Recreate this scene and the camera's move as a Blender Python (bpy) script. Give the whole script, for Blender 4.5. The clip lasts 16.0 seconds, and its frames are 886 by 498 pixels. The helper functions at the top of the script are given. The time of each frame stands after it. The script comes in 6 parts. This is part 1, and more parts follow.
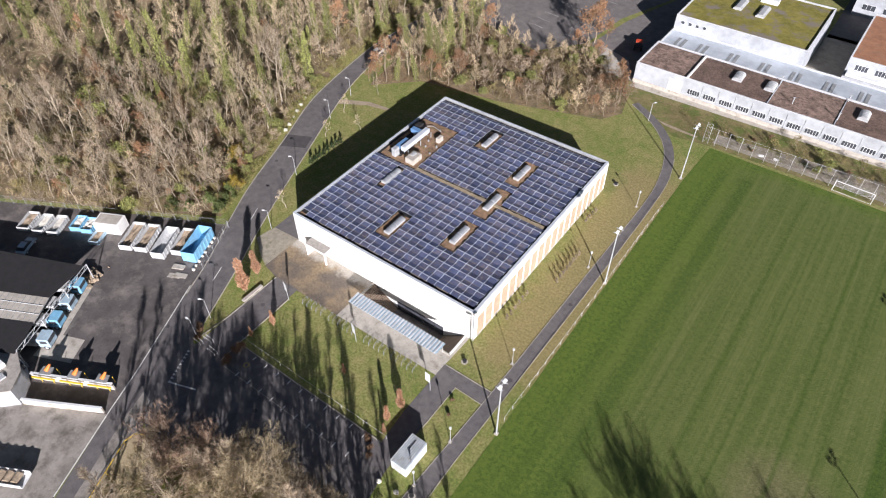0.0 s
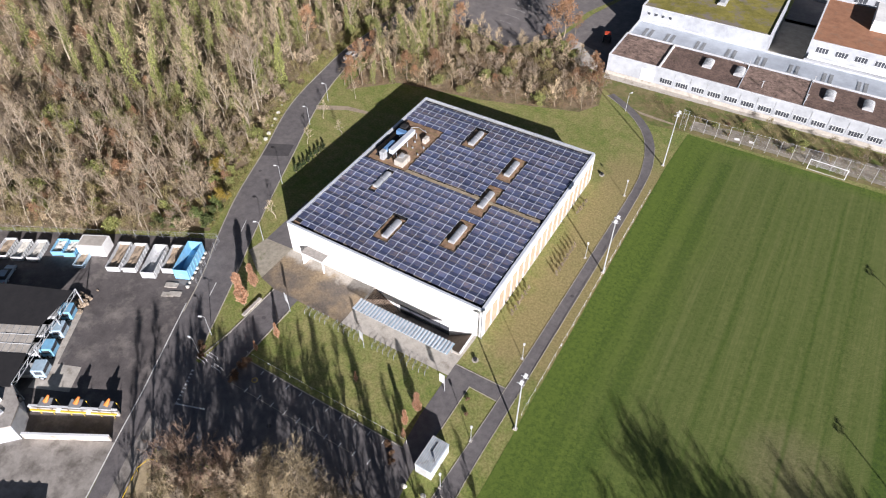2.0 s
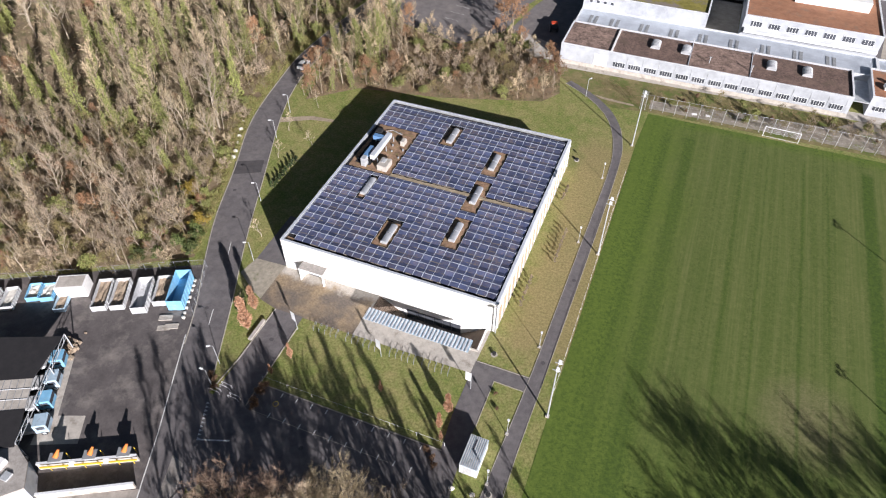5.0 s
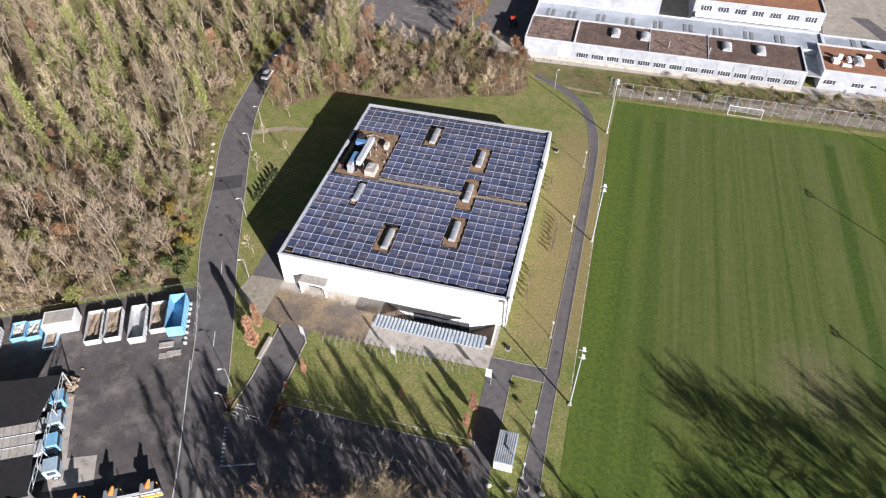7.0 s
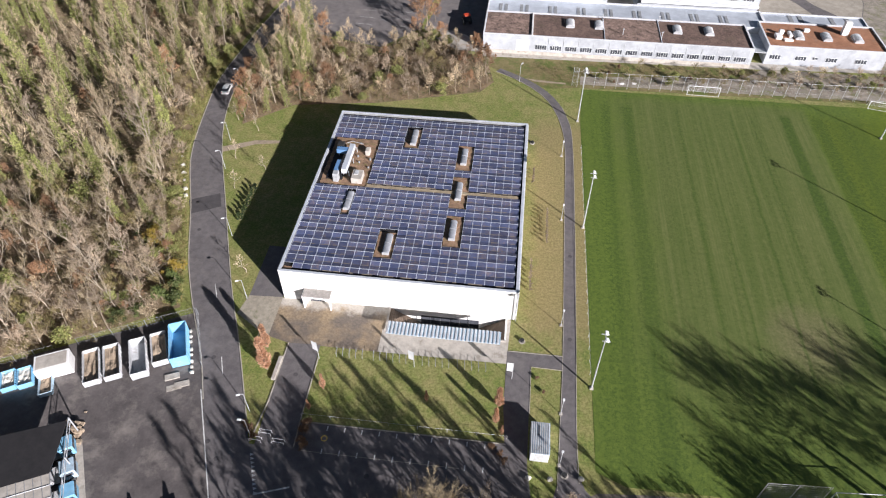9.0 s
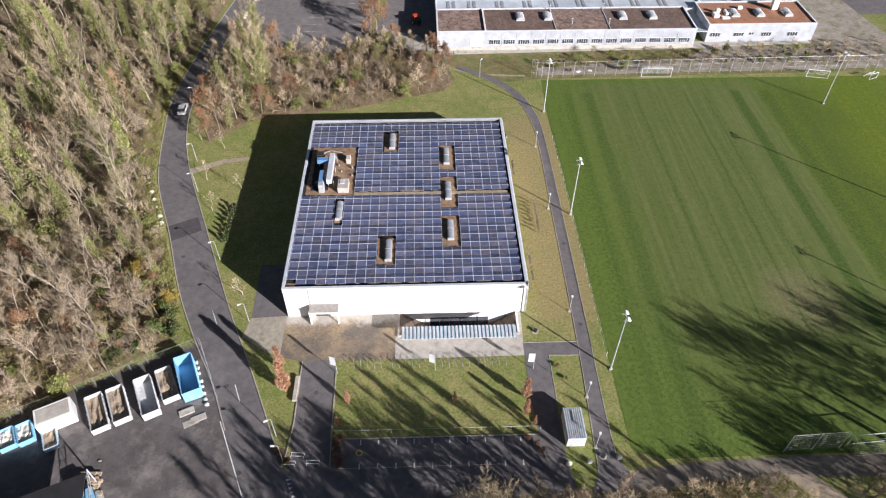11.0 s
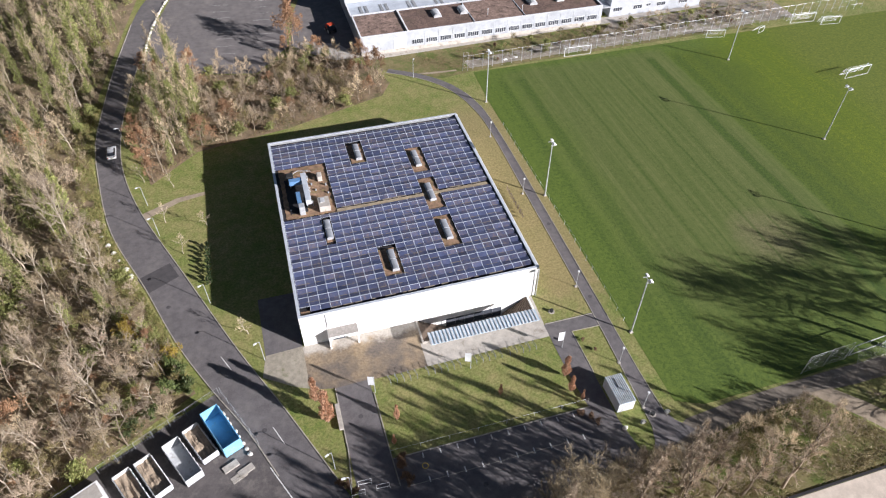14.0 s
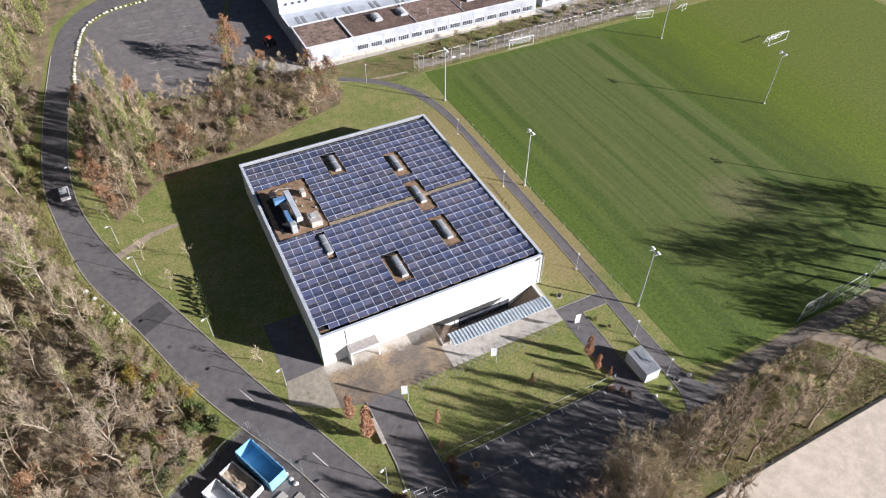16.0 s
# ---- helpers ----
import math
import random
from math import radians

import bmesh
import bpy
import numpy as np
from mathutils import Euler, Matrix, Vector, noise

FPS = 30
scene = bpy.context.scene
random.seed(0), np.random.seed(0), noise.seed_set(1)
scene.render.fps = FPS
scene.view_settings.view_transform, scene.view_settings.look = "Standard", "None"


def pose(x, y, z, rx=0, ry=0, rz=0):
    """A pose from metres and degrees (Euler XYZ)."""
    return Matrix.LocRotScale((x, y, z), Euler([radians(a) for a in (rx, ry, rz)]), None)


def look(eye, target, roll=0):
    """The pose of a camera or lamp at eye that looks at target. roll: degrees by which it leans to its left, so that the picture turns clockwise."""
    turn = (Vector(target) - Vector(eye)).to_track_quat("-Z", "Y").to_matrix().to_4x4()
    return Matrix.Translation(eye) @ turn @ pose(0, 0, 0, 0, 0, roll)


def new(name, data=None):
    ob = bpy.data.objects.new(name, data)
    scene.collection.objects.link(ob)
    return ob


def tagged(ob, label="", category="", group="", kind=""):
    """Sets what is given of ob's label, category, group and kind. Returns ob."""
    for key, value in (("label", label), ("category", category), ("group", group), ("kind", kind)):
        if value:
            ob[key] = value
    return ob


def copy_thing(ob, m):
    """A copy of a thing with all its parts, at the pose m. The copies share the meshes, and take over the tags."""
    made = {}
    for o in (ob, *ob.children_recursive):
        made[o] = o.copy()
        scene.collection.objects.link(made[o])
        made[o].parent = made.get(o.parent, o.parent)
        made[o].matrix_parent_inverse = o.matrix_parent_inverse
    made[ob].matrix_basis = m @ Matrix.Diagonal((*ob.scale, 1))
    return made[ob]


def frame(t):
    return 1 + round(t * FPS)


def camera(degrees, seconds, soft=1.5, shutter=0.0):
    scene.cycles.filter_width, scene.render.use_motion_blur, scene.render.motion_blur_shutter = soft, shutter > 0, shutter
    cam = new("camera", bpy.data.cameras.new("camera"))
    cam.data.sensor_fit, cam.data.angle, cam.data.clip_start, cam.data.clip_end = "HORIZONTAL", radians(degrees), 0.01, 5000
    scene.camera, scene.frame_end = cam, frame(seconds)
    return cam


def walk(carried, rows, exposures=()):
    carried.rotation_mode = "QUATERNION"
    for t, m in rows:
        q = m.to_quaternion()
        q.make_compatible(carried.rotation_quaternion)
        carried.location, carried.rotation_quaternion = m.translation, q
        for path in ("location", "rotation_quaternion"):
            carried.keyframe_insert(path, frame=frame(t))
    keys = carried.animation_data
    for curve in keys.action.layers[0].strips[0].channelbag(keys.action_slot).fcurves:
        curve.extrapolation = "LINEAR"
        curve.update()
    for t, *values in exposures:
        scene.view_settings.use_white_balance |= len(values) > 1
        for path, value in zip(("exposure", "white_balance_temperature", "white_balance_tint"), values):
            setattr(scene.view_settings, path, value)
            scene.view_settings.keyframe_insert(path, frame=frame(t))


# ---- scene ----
cam = camera(67.6, 16.0, soft=1.15)
# seconds, eye x, y, z, compass bearing, pitch, roll
ROWS = [
    (0.0, 74.07, -55.53, 87.62, -36.12, -45.50, -0.11),
    (0.5, 72.63, -56.50, 87.60, -34.86, -45.49, -0.10),
    (1.0, 71.14, -57.48, 87.57, -33.57, -45.49, -0.09),
    (1.5, 69.58, -58.47, 87.55, -32.25, -45.48, -0.08),
    (2.0, 67.95, -59.46, 87.52, -30.89, -45.48, -0.07),
    (2.5, 66.25, -60.46, 87.49, -29.49, -45.47, -0.05),
    (3.0, 64.47, -61.44, 87.46, -28.05, -45.46, -0.04),
    (3.5, 62.60, -62.41, 87.43, -26.57, -45.46, -0.03),
    (4.0, 60.65, -63.36, 87.40, -25.04, -45.45, -0.02),
    (4.5, 58.61, -64.28, 87.36, -23.46, -45.45, -0.01),
    (5.0, 56.47, -65.16, 87.32, -21.84, -45.44, 0.00),
    (5.5, 54.24, -66.01, 87.28, -20.16, -45.43, 0.02),
    (6.0, 51.91, -66.81, 87.24, -18.43, -45.42, 0.03),
    (6.5, 49.49, -67.55, 87.20, -16.65, -45.41, 0.04),
    (7.0, 46.97, -68.24, 87.16, -14.82, -45.40, 0.05),
    (7.5, 44.36, -68.86, 87.11, -12.93, -45.39, 0.06),
    (8.0, 41.65, -69.40, 87.06, -10.98, -45.37, 0.07),
    (8.5, 38.86, -69.87, 87.01, -8.99, -45.36, 0.09),
    (9.0, 35.97, -70.24, 86.96, -6.93, -45.34, 0.10),
    (9.5, 33.00, -70.52, 86.91, -4.83, -45.33, 0.11),
    (10.0, 29.94, -70.70, 86.85, -2.67, -45.31, 0.12),
    (10.5, 26.81, -70.77, 86.80, -0.46, -45.29, 0.13),
    (11.0, 23.61, -70.73, 86.74, 1.81, -45.26, 0.15),
    (11.5, 20.34, -70.55, 86.68, 4.12, -45.24, 0.16),
    (12.0, 17.01, -70.25, 86.62, 6.48, -45.21, 0.17),
    (12.5, 13.63, -69.81, 86.55, 8.88, -45.18, 0.18),
    (13.0, 10.21, -69.22, 86.49, 11.33, -45.15, 0.19),
    (13.5, 6.74, -68.48, 86.42, 13.82, -45.11, 0.20),
    (14.0, 3.26, -67.58, 86.35, 16.35, -45.07, 0.22),
    (14.5, -0.25, -66.50, 86.28, 18.92, -45.03, 0.23),
    (15.0, -3.76, -65.25, 86.21, 21.52, -44.99, 0.24),
    (15.5, -7.27, -63.81, 86.13, 24.14, -44.94, 0.25),
    (16.0, -10.76, -62.18, 86.06, 26.80, -44.89, 0.26),
]


def aim(x, y, z, bearing, pitch, roll):
    a, p = radians(bearing), radians(pitch)
    way = Vector((math.sin(a) * math.cos(p), math.cos(a) * math.cos(p), math.sin(p)))
    return look((x, y, z), Vector((x, y, z)) + 50 * way, roll)


walk(cam, [(t, aim(*row)) for t, *row in ROWS], [(0.0, 0.98, 6050, 16.0), (9.0, 1.01, 6050, 16.0), (16.0, 1.10, 5950, 15.0)])

# ---- light ----
SUN_ELEVATION, SUN_BEARING = 20.0, 133.0
world = bpy.data.worlds.new("sky")
scene.world = world
world.use_nodes = True
wn = world.node_tree.nodes
sky = wn.new("ShaderNodeTexSky")
sky.sky_type, sky.sun_disc = "NISHITA", False
sky.sun_elevation, sky.sun_rotation = radians(SUN_ELEVATION), radians(SUN_BEARING)
world.node_tree.links.new(sky.outputs[0], wn["Background"].inputs[0])
wn["Background"].inputs[1].default_value = 0.020
sun = new("sun", bpy.data.lights.new("sun", "SUN"))
sun.data.energy, sun.data.angle, sun.data.color = 5.0, radians(0.5), (1.0, 0.945, 0.87)
b, e = radians(SUN_BEARING), radians(SUN_ELEVATION)
sun.matrix_world = look(Vector((math.sin(b) * math.cos(e), math.cos(b) * math.cos(e), math.sin(e))) * 300, (0, 0, 0))


# ---- materials ----
def material(name, rough=0.8, metal=0.0):
    m = bpy.data.materials.new(name)
    m.use_nodes = True
    s = m.node_tree.nodes["Principled BSDF"]
    s.inputs["Roughness"].default_value, s.inputs["Metallic"].default_value = rough, metal
    return m, m.node_tree, s


def noise_node(nt, coord, scale, detail=4.0, rough=0.6, stretch=None):
    n = nt.nodes.new("ShaderNodeTexNoise")
    n.inputs["Scale"].default_value, n.inputs["Detail"].default_value, n.inputs["Roughness"].default_value = scale, detail, rough
    if stretch:
        v = nt.nodes.new("ShaderNodeVectorMath")
        v.operation = "MULTIPLY"
        v.inputs[1].default_value = stretch
        nt.links.new(coord, v.inputs[0])
        coord = v.outputs[0]
    nt.links.new(coord, n.inputs["Vector"])
    return n.outputs["Fac"]


def ramp(nt, fac, lo, hi):
    r = nt.nodes.new("ShaderNodeMapRange")
    r.inputs["From Min"].default_value, r.inputs["From Max"].default_value = lo, hi
    nt.links.new(fac, r.inputs["Value"])
    return r.outputs["Result"]


def mix(nt, fac, a, b2, how="MIX"):
    x = nt.nodes.new("ShaderNodeMix")
    x.data_type, x.blend_type = "RGBA", how
    for sock, v in ((x.inputs[0], fac), (x.inputs[6], a), (x.inputs[7], b2)):
        if isinstance(v, (int, float)):
            sock.default_value = v
        elif isinstance(v, tuple):
            sock.default_value = (*v, 1.0)
        else:
            nt.links.new(v, sock)
    return x.outputs[2]


def bump(nt, s, fac, strength, distance):
    n = nt.nodes.new("ShaderNodeBump")
    n.inputs["Strength"].default_value, n.inputs["Distance"].default_value = strength, distance
    nt.links.new(fac, n.inputs["Height"])
    nt.links.new(n.outputs[0], s.inputs["Normal"])


def surface(name, a, b2, fine=6.0, coarse=0.15, rough=0.85, metal=0.0, stain=None, stain_at=(0.55, 0.7), relief=0.02, per_object=0.0, per_island=0.0, stretch=None, sharp=0.14):
    """Two colours mixed at a fine and a coarse scale, stains with soft edges, and fine relief."""
    m, nt, s = material(name, rough, metal)
    pos = nt.nodes.new("ShaderNodeNewGeometry")
    p = pos.outputs["Position"]
    f1 = ramp(nt, noise_node(nt, p, fine, 6.0, 0.75, stretch), 0.5 - sharp, 0.5 + sharp)
    f2 = ramp(nt, noise_node(nt, p, coarse, 4.0), 0.32, 0.68)
    c = mix(nt, f1, a, b2)
    c = mix(nt, f2, c, mix(nt, 0.5, c, tuple((x + y) * 0.5 for x, y in zip(a, b2))))
    mid = mix(nt, f2, tuple(x * 0.8 for x in a), tuple(min(1, x * 1.15) for x in b2))
    c = mix(nt, 0.3, c, mid)
    f4 = ramp(nt, noise_node(nt, p, math.sqrt(fine * coarse), 6.0, 0.7), 0.38, 0.62)
    c = mix(nt, 0.35, c, mix(nt, f4, tuple(x * 0.75 for x in a), tuple(min(1, x * 1.2) for x in b2)))
    if stain:
        f3 = ramp(nt, noise_node(nt, p, coarse * 2.3, 6.0, 0.7), *stain_at)
        c = mix(nt, f3, c, stain)
    if per_object or per_island:
        if per_object:
            r = nt.nodes.new("ShaderNodeObjectInfo").outputs["Random"]
        else:
            r = pos.outputs["Random Per Island"]
        h = nt.nodes.new("ShaderNodeHueSaturation")
        k = per_object or per_island
        v = nt.nodes.new("ShaderNodeMapRange")
        v.inputs["To Min"].default_value, v.inputs["To Max"].default_value = 1 - k, 1 + k
        nt.links.new(r, v.inputs["Value"])
        nt.links.new(v.outputs[0], h.inputs["Value"])
        nt.links.new(c, h.inputs["Color"])
        c = h.outputs[0]
    nt.links.new(c, s.inputs["Base Color"])
    if relief:
        bump(nt, s, noise_node(nt, p, fine * 1.5, 4.0), 0.6, relief)
    return m


def leaf_material(name, a, b2, through_light=0.25, rough=0.75, spread=0.35):
    """Leaves and twigs: each piece has a tone of its own."""
    m, nt, s = material(name, rough)
    g = nt.nodes.new("ShaderNodeNewGeometry")
    o = nt.nodes.new("ShaderNodeObjectInfo")
    c = mix(nt, g.outputs["Random Per Island"], a, b2)
    h = nt.nodes.new("ShaderNodeHueSaturation")
    v = nt.nodes.new("ShaderNodeMapRange")
    v.inputs["To Min"].default_value, v.inputs["To Max"].default_value = 1 - spread, 1 + spread
    nt.links.new(o.outputs["Random"], v.inputs["Value"])
    nt.links.new(v.outputs[0], h.inputs["Value"])
    nt.links.new(c, h.inputs["Color"])
    nt.links.new(h.outputs[0], s.inputs["Base Color"])
    if through_light:
        t = nt.nodes.new("ShaderNodeBsdfTranslucent")
        nt.links.new(h.outputs[0], t.inputs["Color"])
        x = nt.nodes.new("ShaderNodeMixShader")
        x.inputs[0].default_value = through_light
        nt.links.new(s.outputs[0], x.inputs[1])
        nt.links.new(t.outputs[0], x.inputs[2])
        nt.links.new(x.outputs[0], nt.nodes["Material Output"].inputs["Surface"])
    return m


def field_material():
    """Mown football turf: streaks along y, a worn pale zone, two mown lines and a greener next pitch."""
    m, nt, s = material("turf", 0.8)
    p = nt.nodes.new("ShaderNodeNewGeometry").outputs["Position"]
    xyz = nt.nodes.new("ShaderNodeSeparateXYZ")
    nt.links.new(p, xyz.inputs[0])

    def calc(op, a, b2):
        k = nt.nodes.new("ShaderNodeMath")
        k.operation = op
        for i, v in enumerate((a, b2)):
            if isinstance(v, (int, float)):
                k.inputs[i].default_value = v
            else:
                nt.links.new(v, k.inputs[i])
        return k.outputs[0]

    def swath(v, lo, hi, soft):
        return calc("MULTIPLY", ramp(nt, v, lo - soft, lo + soft), ramp(nt, v, hi + soft, hi - soft))

    x = calc("ADD", xyz.outputs["X"], noise_node(nt, p, 0.2, 3.0))
    loose = calc("ADD", xyz.outputs["X"], calc("MULTIPLY", noise_node(nt, p, 0.06, 4.0), 14.0))
    fine = ramp(nt, noise_node(nt, p, 1.5, 8.0, 0.85), 0.42, 0.58)
    clump = ramp(nt, noise_node(nt, p, 0.6, 6.0, 0.8), 0.42, 0.6)
    streak = ramp(nt, noise_node(nt, p, 1.0, 4.0, 0.65, (0.6, 0.012, 1.0)), 0.42, 0.58)
    hair = ramp(nt, noise_node(nt, p, 1.0, 3.0, 0.6, (1.7, 0.03, 1.0)), 0.42, 0.58)
    lush = mix(nt, fine, (0.042, 0.078, 0.005), (0.112, 0.160, 0.016))
    lush = mix(nt, calc("MULTIPLY", streak, 0.45), lush, (0.112, 0.158, 0.018))
    pale = mix(nt, fine, (0.072, 0.099, 0.016), (0.168, 0.184, 0.055))
    pale = mix(nt, calc("MULTIPLY", streak, 0.5), mix(nt, 0.4, pale, (0.060, 0.088, 0.011)), (0.158, 0.171, 0.052))
    pale = mix(nt, hair, mix(nt, 0.42, pale, (0.062, 0.10, 0.010)), pale)
    lime = mix(nt, fine, (0.070, 0.108, 0.0), (0.168, 0.208, 0.003))
    lime = mix(nt, calc("MULTIPLY", streak, 0.5), lime, (0.088, 0.136, 0.0))
    worn = calc("MULTIPLY", swath(loose, 69.0, 112.0, 5.0), ramp(nt, x, 104.6, 103.6))
    worn = calc("MULTIPLY", worn, ramp(nt, xyz.outputs["Y"], -24.0, -2.0))
    worn = calc("MULTIPLY", worn, ramp(nt, calc("ADD", xyz.outputs["Y"], calc("MULTIPLY", noise_node(nt, p, 0.3, 3.0), 4.0)), 74.5, 71.5))
    c = mix(nt, worn, lush, pale)
    deep = mix(nt, fine, (0.052, 0.082, 0.002), (0.108, 0.146, 0.007))
    deep = mix(nt, calc("MULTIPLY", streak, 0.5), deep, (0.062, 0.100, 0.003))
    olive = mix(nt, fine, (0.080, 0.108, 0.006), (0.160, 0.188, 0.020))
    c = mix(nt, calc("MULTIPLY", ramp(nt, x, 103.9, 104.9), ramp(nt, xyz.outputs["Y"], 70.0, 66.0)), c, deep)
    c = mix(nt, calc("MULTIPLY", ramp(nt, loose, 120.0, 130.0), 0.9), c, lime)
    c = mix(nt, ramp(nt, loose, 138.0, 150.0), c, olive)
    c = mix(nt, calc("MULTIPLY", clump, 0.28), c, (0.045, 0.085, 0.006))
    # bare earth in the goal mouth
    ex = calc("MULTIPLY", calc("SUBTRACT", xyz.outputs["X"], 87.5), 0.11)
    ey = calc("MULTIPLY", calc("SUBTRACT", xyz.outputs["Y"], 1.5), 0.10)
    bare = calc("ADD", calc("ADD", calc("MULTIPLY", ex, ex), calc("MULTIPLY", ey, ey)), calc("MULTIPLY", noise_node(nt, p, 0.4, 5.0, 0.7), 0.9))
    c = mix(nt, calc("MULTIPLY", ramp(nt, bare, 1.25, 0.45), 0.55), c, mix(nt, fine, (0.13, 0.108, 0.05), (0.225, 0.19, 0.105)))
    # darker mown lines
    gap = ramp(nt, xyz.outputs["Y"], 68.0, 66.5)
    for lo, hi, soft, amount in ((97.7, 99.9, 0.3, 0.9), (104.6, 107.4, 0.4, 0.5), (61.7, 64.2, 0.5, 0.6), (57.2, 58.8, 0.5, 0.45), (110.6, 112.6, 0.6, 0.3), (74.2, 74.7, 0.2, 0.5), (79.2, 79.7, 0.2, 0.6), (86.4, 86.9, 0.2, 0.6), (91.0, 91.4, 0.2, 0.5)):
        c = mix(nt, calc("MULTIPLY", calc("MULTIPLY", swath(x, lo, hi, soft), gap), amount), c, mix(nt, fine, (0.030, 0.062, 0.003), (0.062, 0.105, 0.006)))
    nt.links.new(c, s.inputs["Base Color"])
    bump(nt, s, noise_node(nt, p, 3.0, 6.0), 0.8, 0.07)
    return m


def lawn_material():
    """Winter lawn: green and yellow patches, drier beside the hall and the footpath."""
    m, nt, s = material("lawn", 0.9)
    p = nt.nodes.new("ShaderNodeNewGeometry").outputs["Position"]
    fine = ramp(nt, noise_node(nt, p, 2.4, 8.0, 0.8), 0.4, 0.6)
    mid = ramp(nt, noise_node(nt, p, 0.5, 6.0, 0.72), 0.4, 0.62)
    wide = ramp(nt, noise_node(nt, p, 0.09, 4.0, 0.6), 0.4, 0.62)
    green = mix(nt, fine, (0.080, 0.118, 0.016), (0.198, 0.238, 0.052))
    yellow = mix(nt, fine, (0.176, 0.160, 0.052), (0.360, 0.312, 0.132))
    c = mix(nt, mid, green, yellow)
    c = mix(nt, 0.45, c, mix(nt, wide, green, yellow))
    xyz = nt.nodes.new("ShaderNodeSeparateXYZ")
    nt.links.new(p, xyz.inputs[0])

    def band(axis, lo, hi, soft, seed):
        w = nt.nodes.new("ShaderNodeMath")
        w.operation = "MULTIPLY_ADD"
        nt.links.new(noise_node(nt, p, 0.3 + seed * 0.1, 4.0), w.inputs[0])
        w.inputs[1].default_value = 5.0
        nt.links.new(xyz.outputs[axis], w.inputs[2])
        k = nt.nodes.new("ShaderNodeMath")
        k.operation = "MULTIPLY"
        nt.links.new(ramp(nt, w.outputs[0], lo + 2.5 - soft, lo + 2.5 + soft), k.inputs[0])
        nt.links.new(ramp(nt, w.outputs[0], hi + 2.5 + soft, hi + 2.5 - soft), k.inputs[1])
        return k.outputs[0]
    both = nt.nodes.new("ShaderNodeMath")
    both.operation = "MULTIPLY"
    nt.links.new(band("X", 41.5, 53.0, 1.6, 1), both.inputs[0])
    nt.links.new(band("Y", -3.0, 58.0, 3.0, 2), both.inputs[1])
    dry = mix(nt, fine, (0.195, 0.155, 0.062), (0.345, 0.265, 0.130))
    c = mix(nt, both.outputs[0], c, mix(nt, 0.75, c, dry))
    nt.links.new(c, s.inputs["Base Color"])
    bump(nt, s, noise_node(nt, p, 5.0, 4.0), 0.7, 0.06)
    return m


def plaza_material():
    """Damp brown paving with sandy stains, paler towards the wall at y = 0."""
    m, nt, s = material("plaza_paving", 0.6)
    p = nt.nodes.new("ShaderNodeNewGeometry").outputs["Position"]
    xyz = nt.nodes.new("ShaderNodeSeparateXYZ")
    nt.links.new(p, xyz.inputs[0])
    fine = ramp(nt, noise_node(nt, p, 2.5, 6.0, 0.7), 0.36, 0.64)
    c = mix(nt, fine, (0.115, 0.094, 0.078), (0.185, 0.152, 0.122))
    sandy = ramp(nt, noise_node(nt, p, 0.16, 5.0, 0.6, (1.0, 1.0, 1.0)), 0.46, 0.64)
    c = mix(nt, sandy, c, mix(nt, fine, (0.24, 0.175, 0.105), (0.36, 0.275, 0.175)))
    w = nt.nodes.new("ShaderNodeMath")
    w.operation = "MULTIPLY_ADD"
    nt.links.new(noise_node(nt, p, 0.45, 5.0, 0.65), w.inputs[0])
    w.inputs[1].default_value = 5.0
    nt.links.new(xyz.outputs["Y"], w.inputs[2])
    c = mix(nt, ramp(nt, w.outputs[0], 0.2, 1.6), c, mix(nt, fine, (0.36, 0.325, 0.28), (0.50, 0.46, 0.40)))
    nt.links.new(c, s.inputs["Base Color"])
    bump(nt, s, noise_node(nt, p, 6.0, 4.0), 0.5, 0.008)
    return m


def panel_material():
    """Dusty blue-black glass over cells."""
    m, nt, s = material("panel_glass", 0.32)
    p = nt.nodes.new("ShaderNodeNewGeometry").outputs["Position"]
    o = nt.nodes.new("ShaderNodeObjectInfo").outputs["Random"]
    c = mix(nt, ramp(nt, noise_node(nt, p, 0.7, 4.0), 0.3, 0.7), (0.050, 0.062, 0.122), (0.088, 0.104, 0.186))
    dust = ramp(nt, noise_node(nt, p, 0.3, 6.0, 0.75), 0.44, 0.62)
    d2 = nt.nodes.new("ShaderNodeMath")
    d2.operation = "MULTIPLY"
    nt.links.new(dust, d2.inputs[0])
    nt.links.new(ramp(nt, noise_node(nt, p, 3.0, 5.0, 0.7, (1, 0.5, 1)), 0.4, 0.7), d2.inputs[1])
    c = mix(nt, d2.outputs[0], c, (0.21, 0.16, 0.145))
    v = nt.nodes.new("ShaderNodeHueSaturation")
    w = nt.nodes.new("ShaderNodeMapRange")
    w.inputs["To Min"].default_value, w.inputs["To Max"].default_value = 0.7, 1.3
    nt.links.new(o, w.inputs["Value"])
    nt.links.new(w.outputs[0], v.inputs["Value"])
    nt.links.new(c, v.inputs["Color"])
    c = v.outputs[0]
    nt.links.new(c, s.inputs["Base Color"])
    s.inputs["Specular IOR Level"].default_value = 0.5
    return m


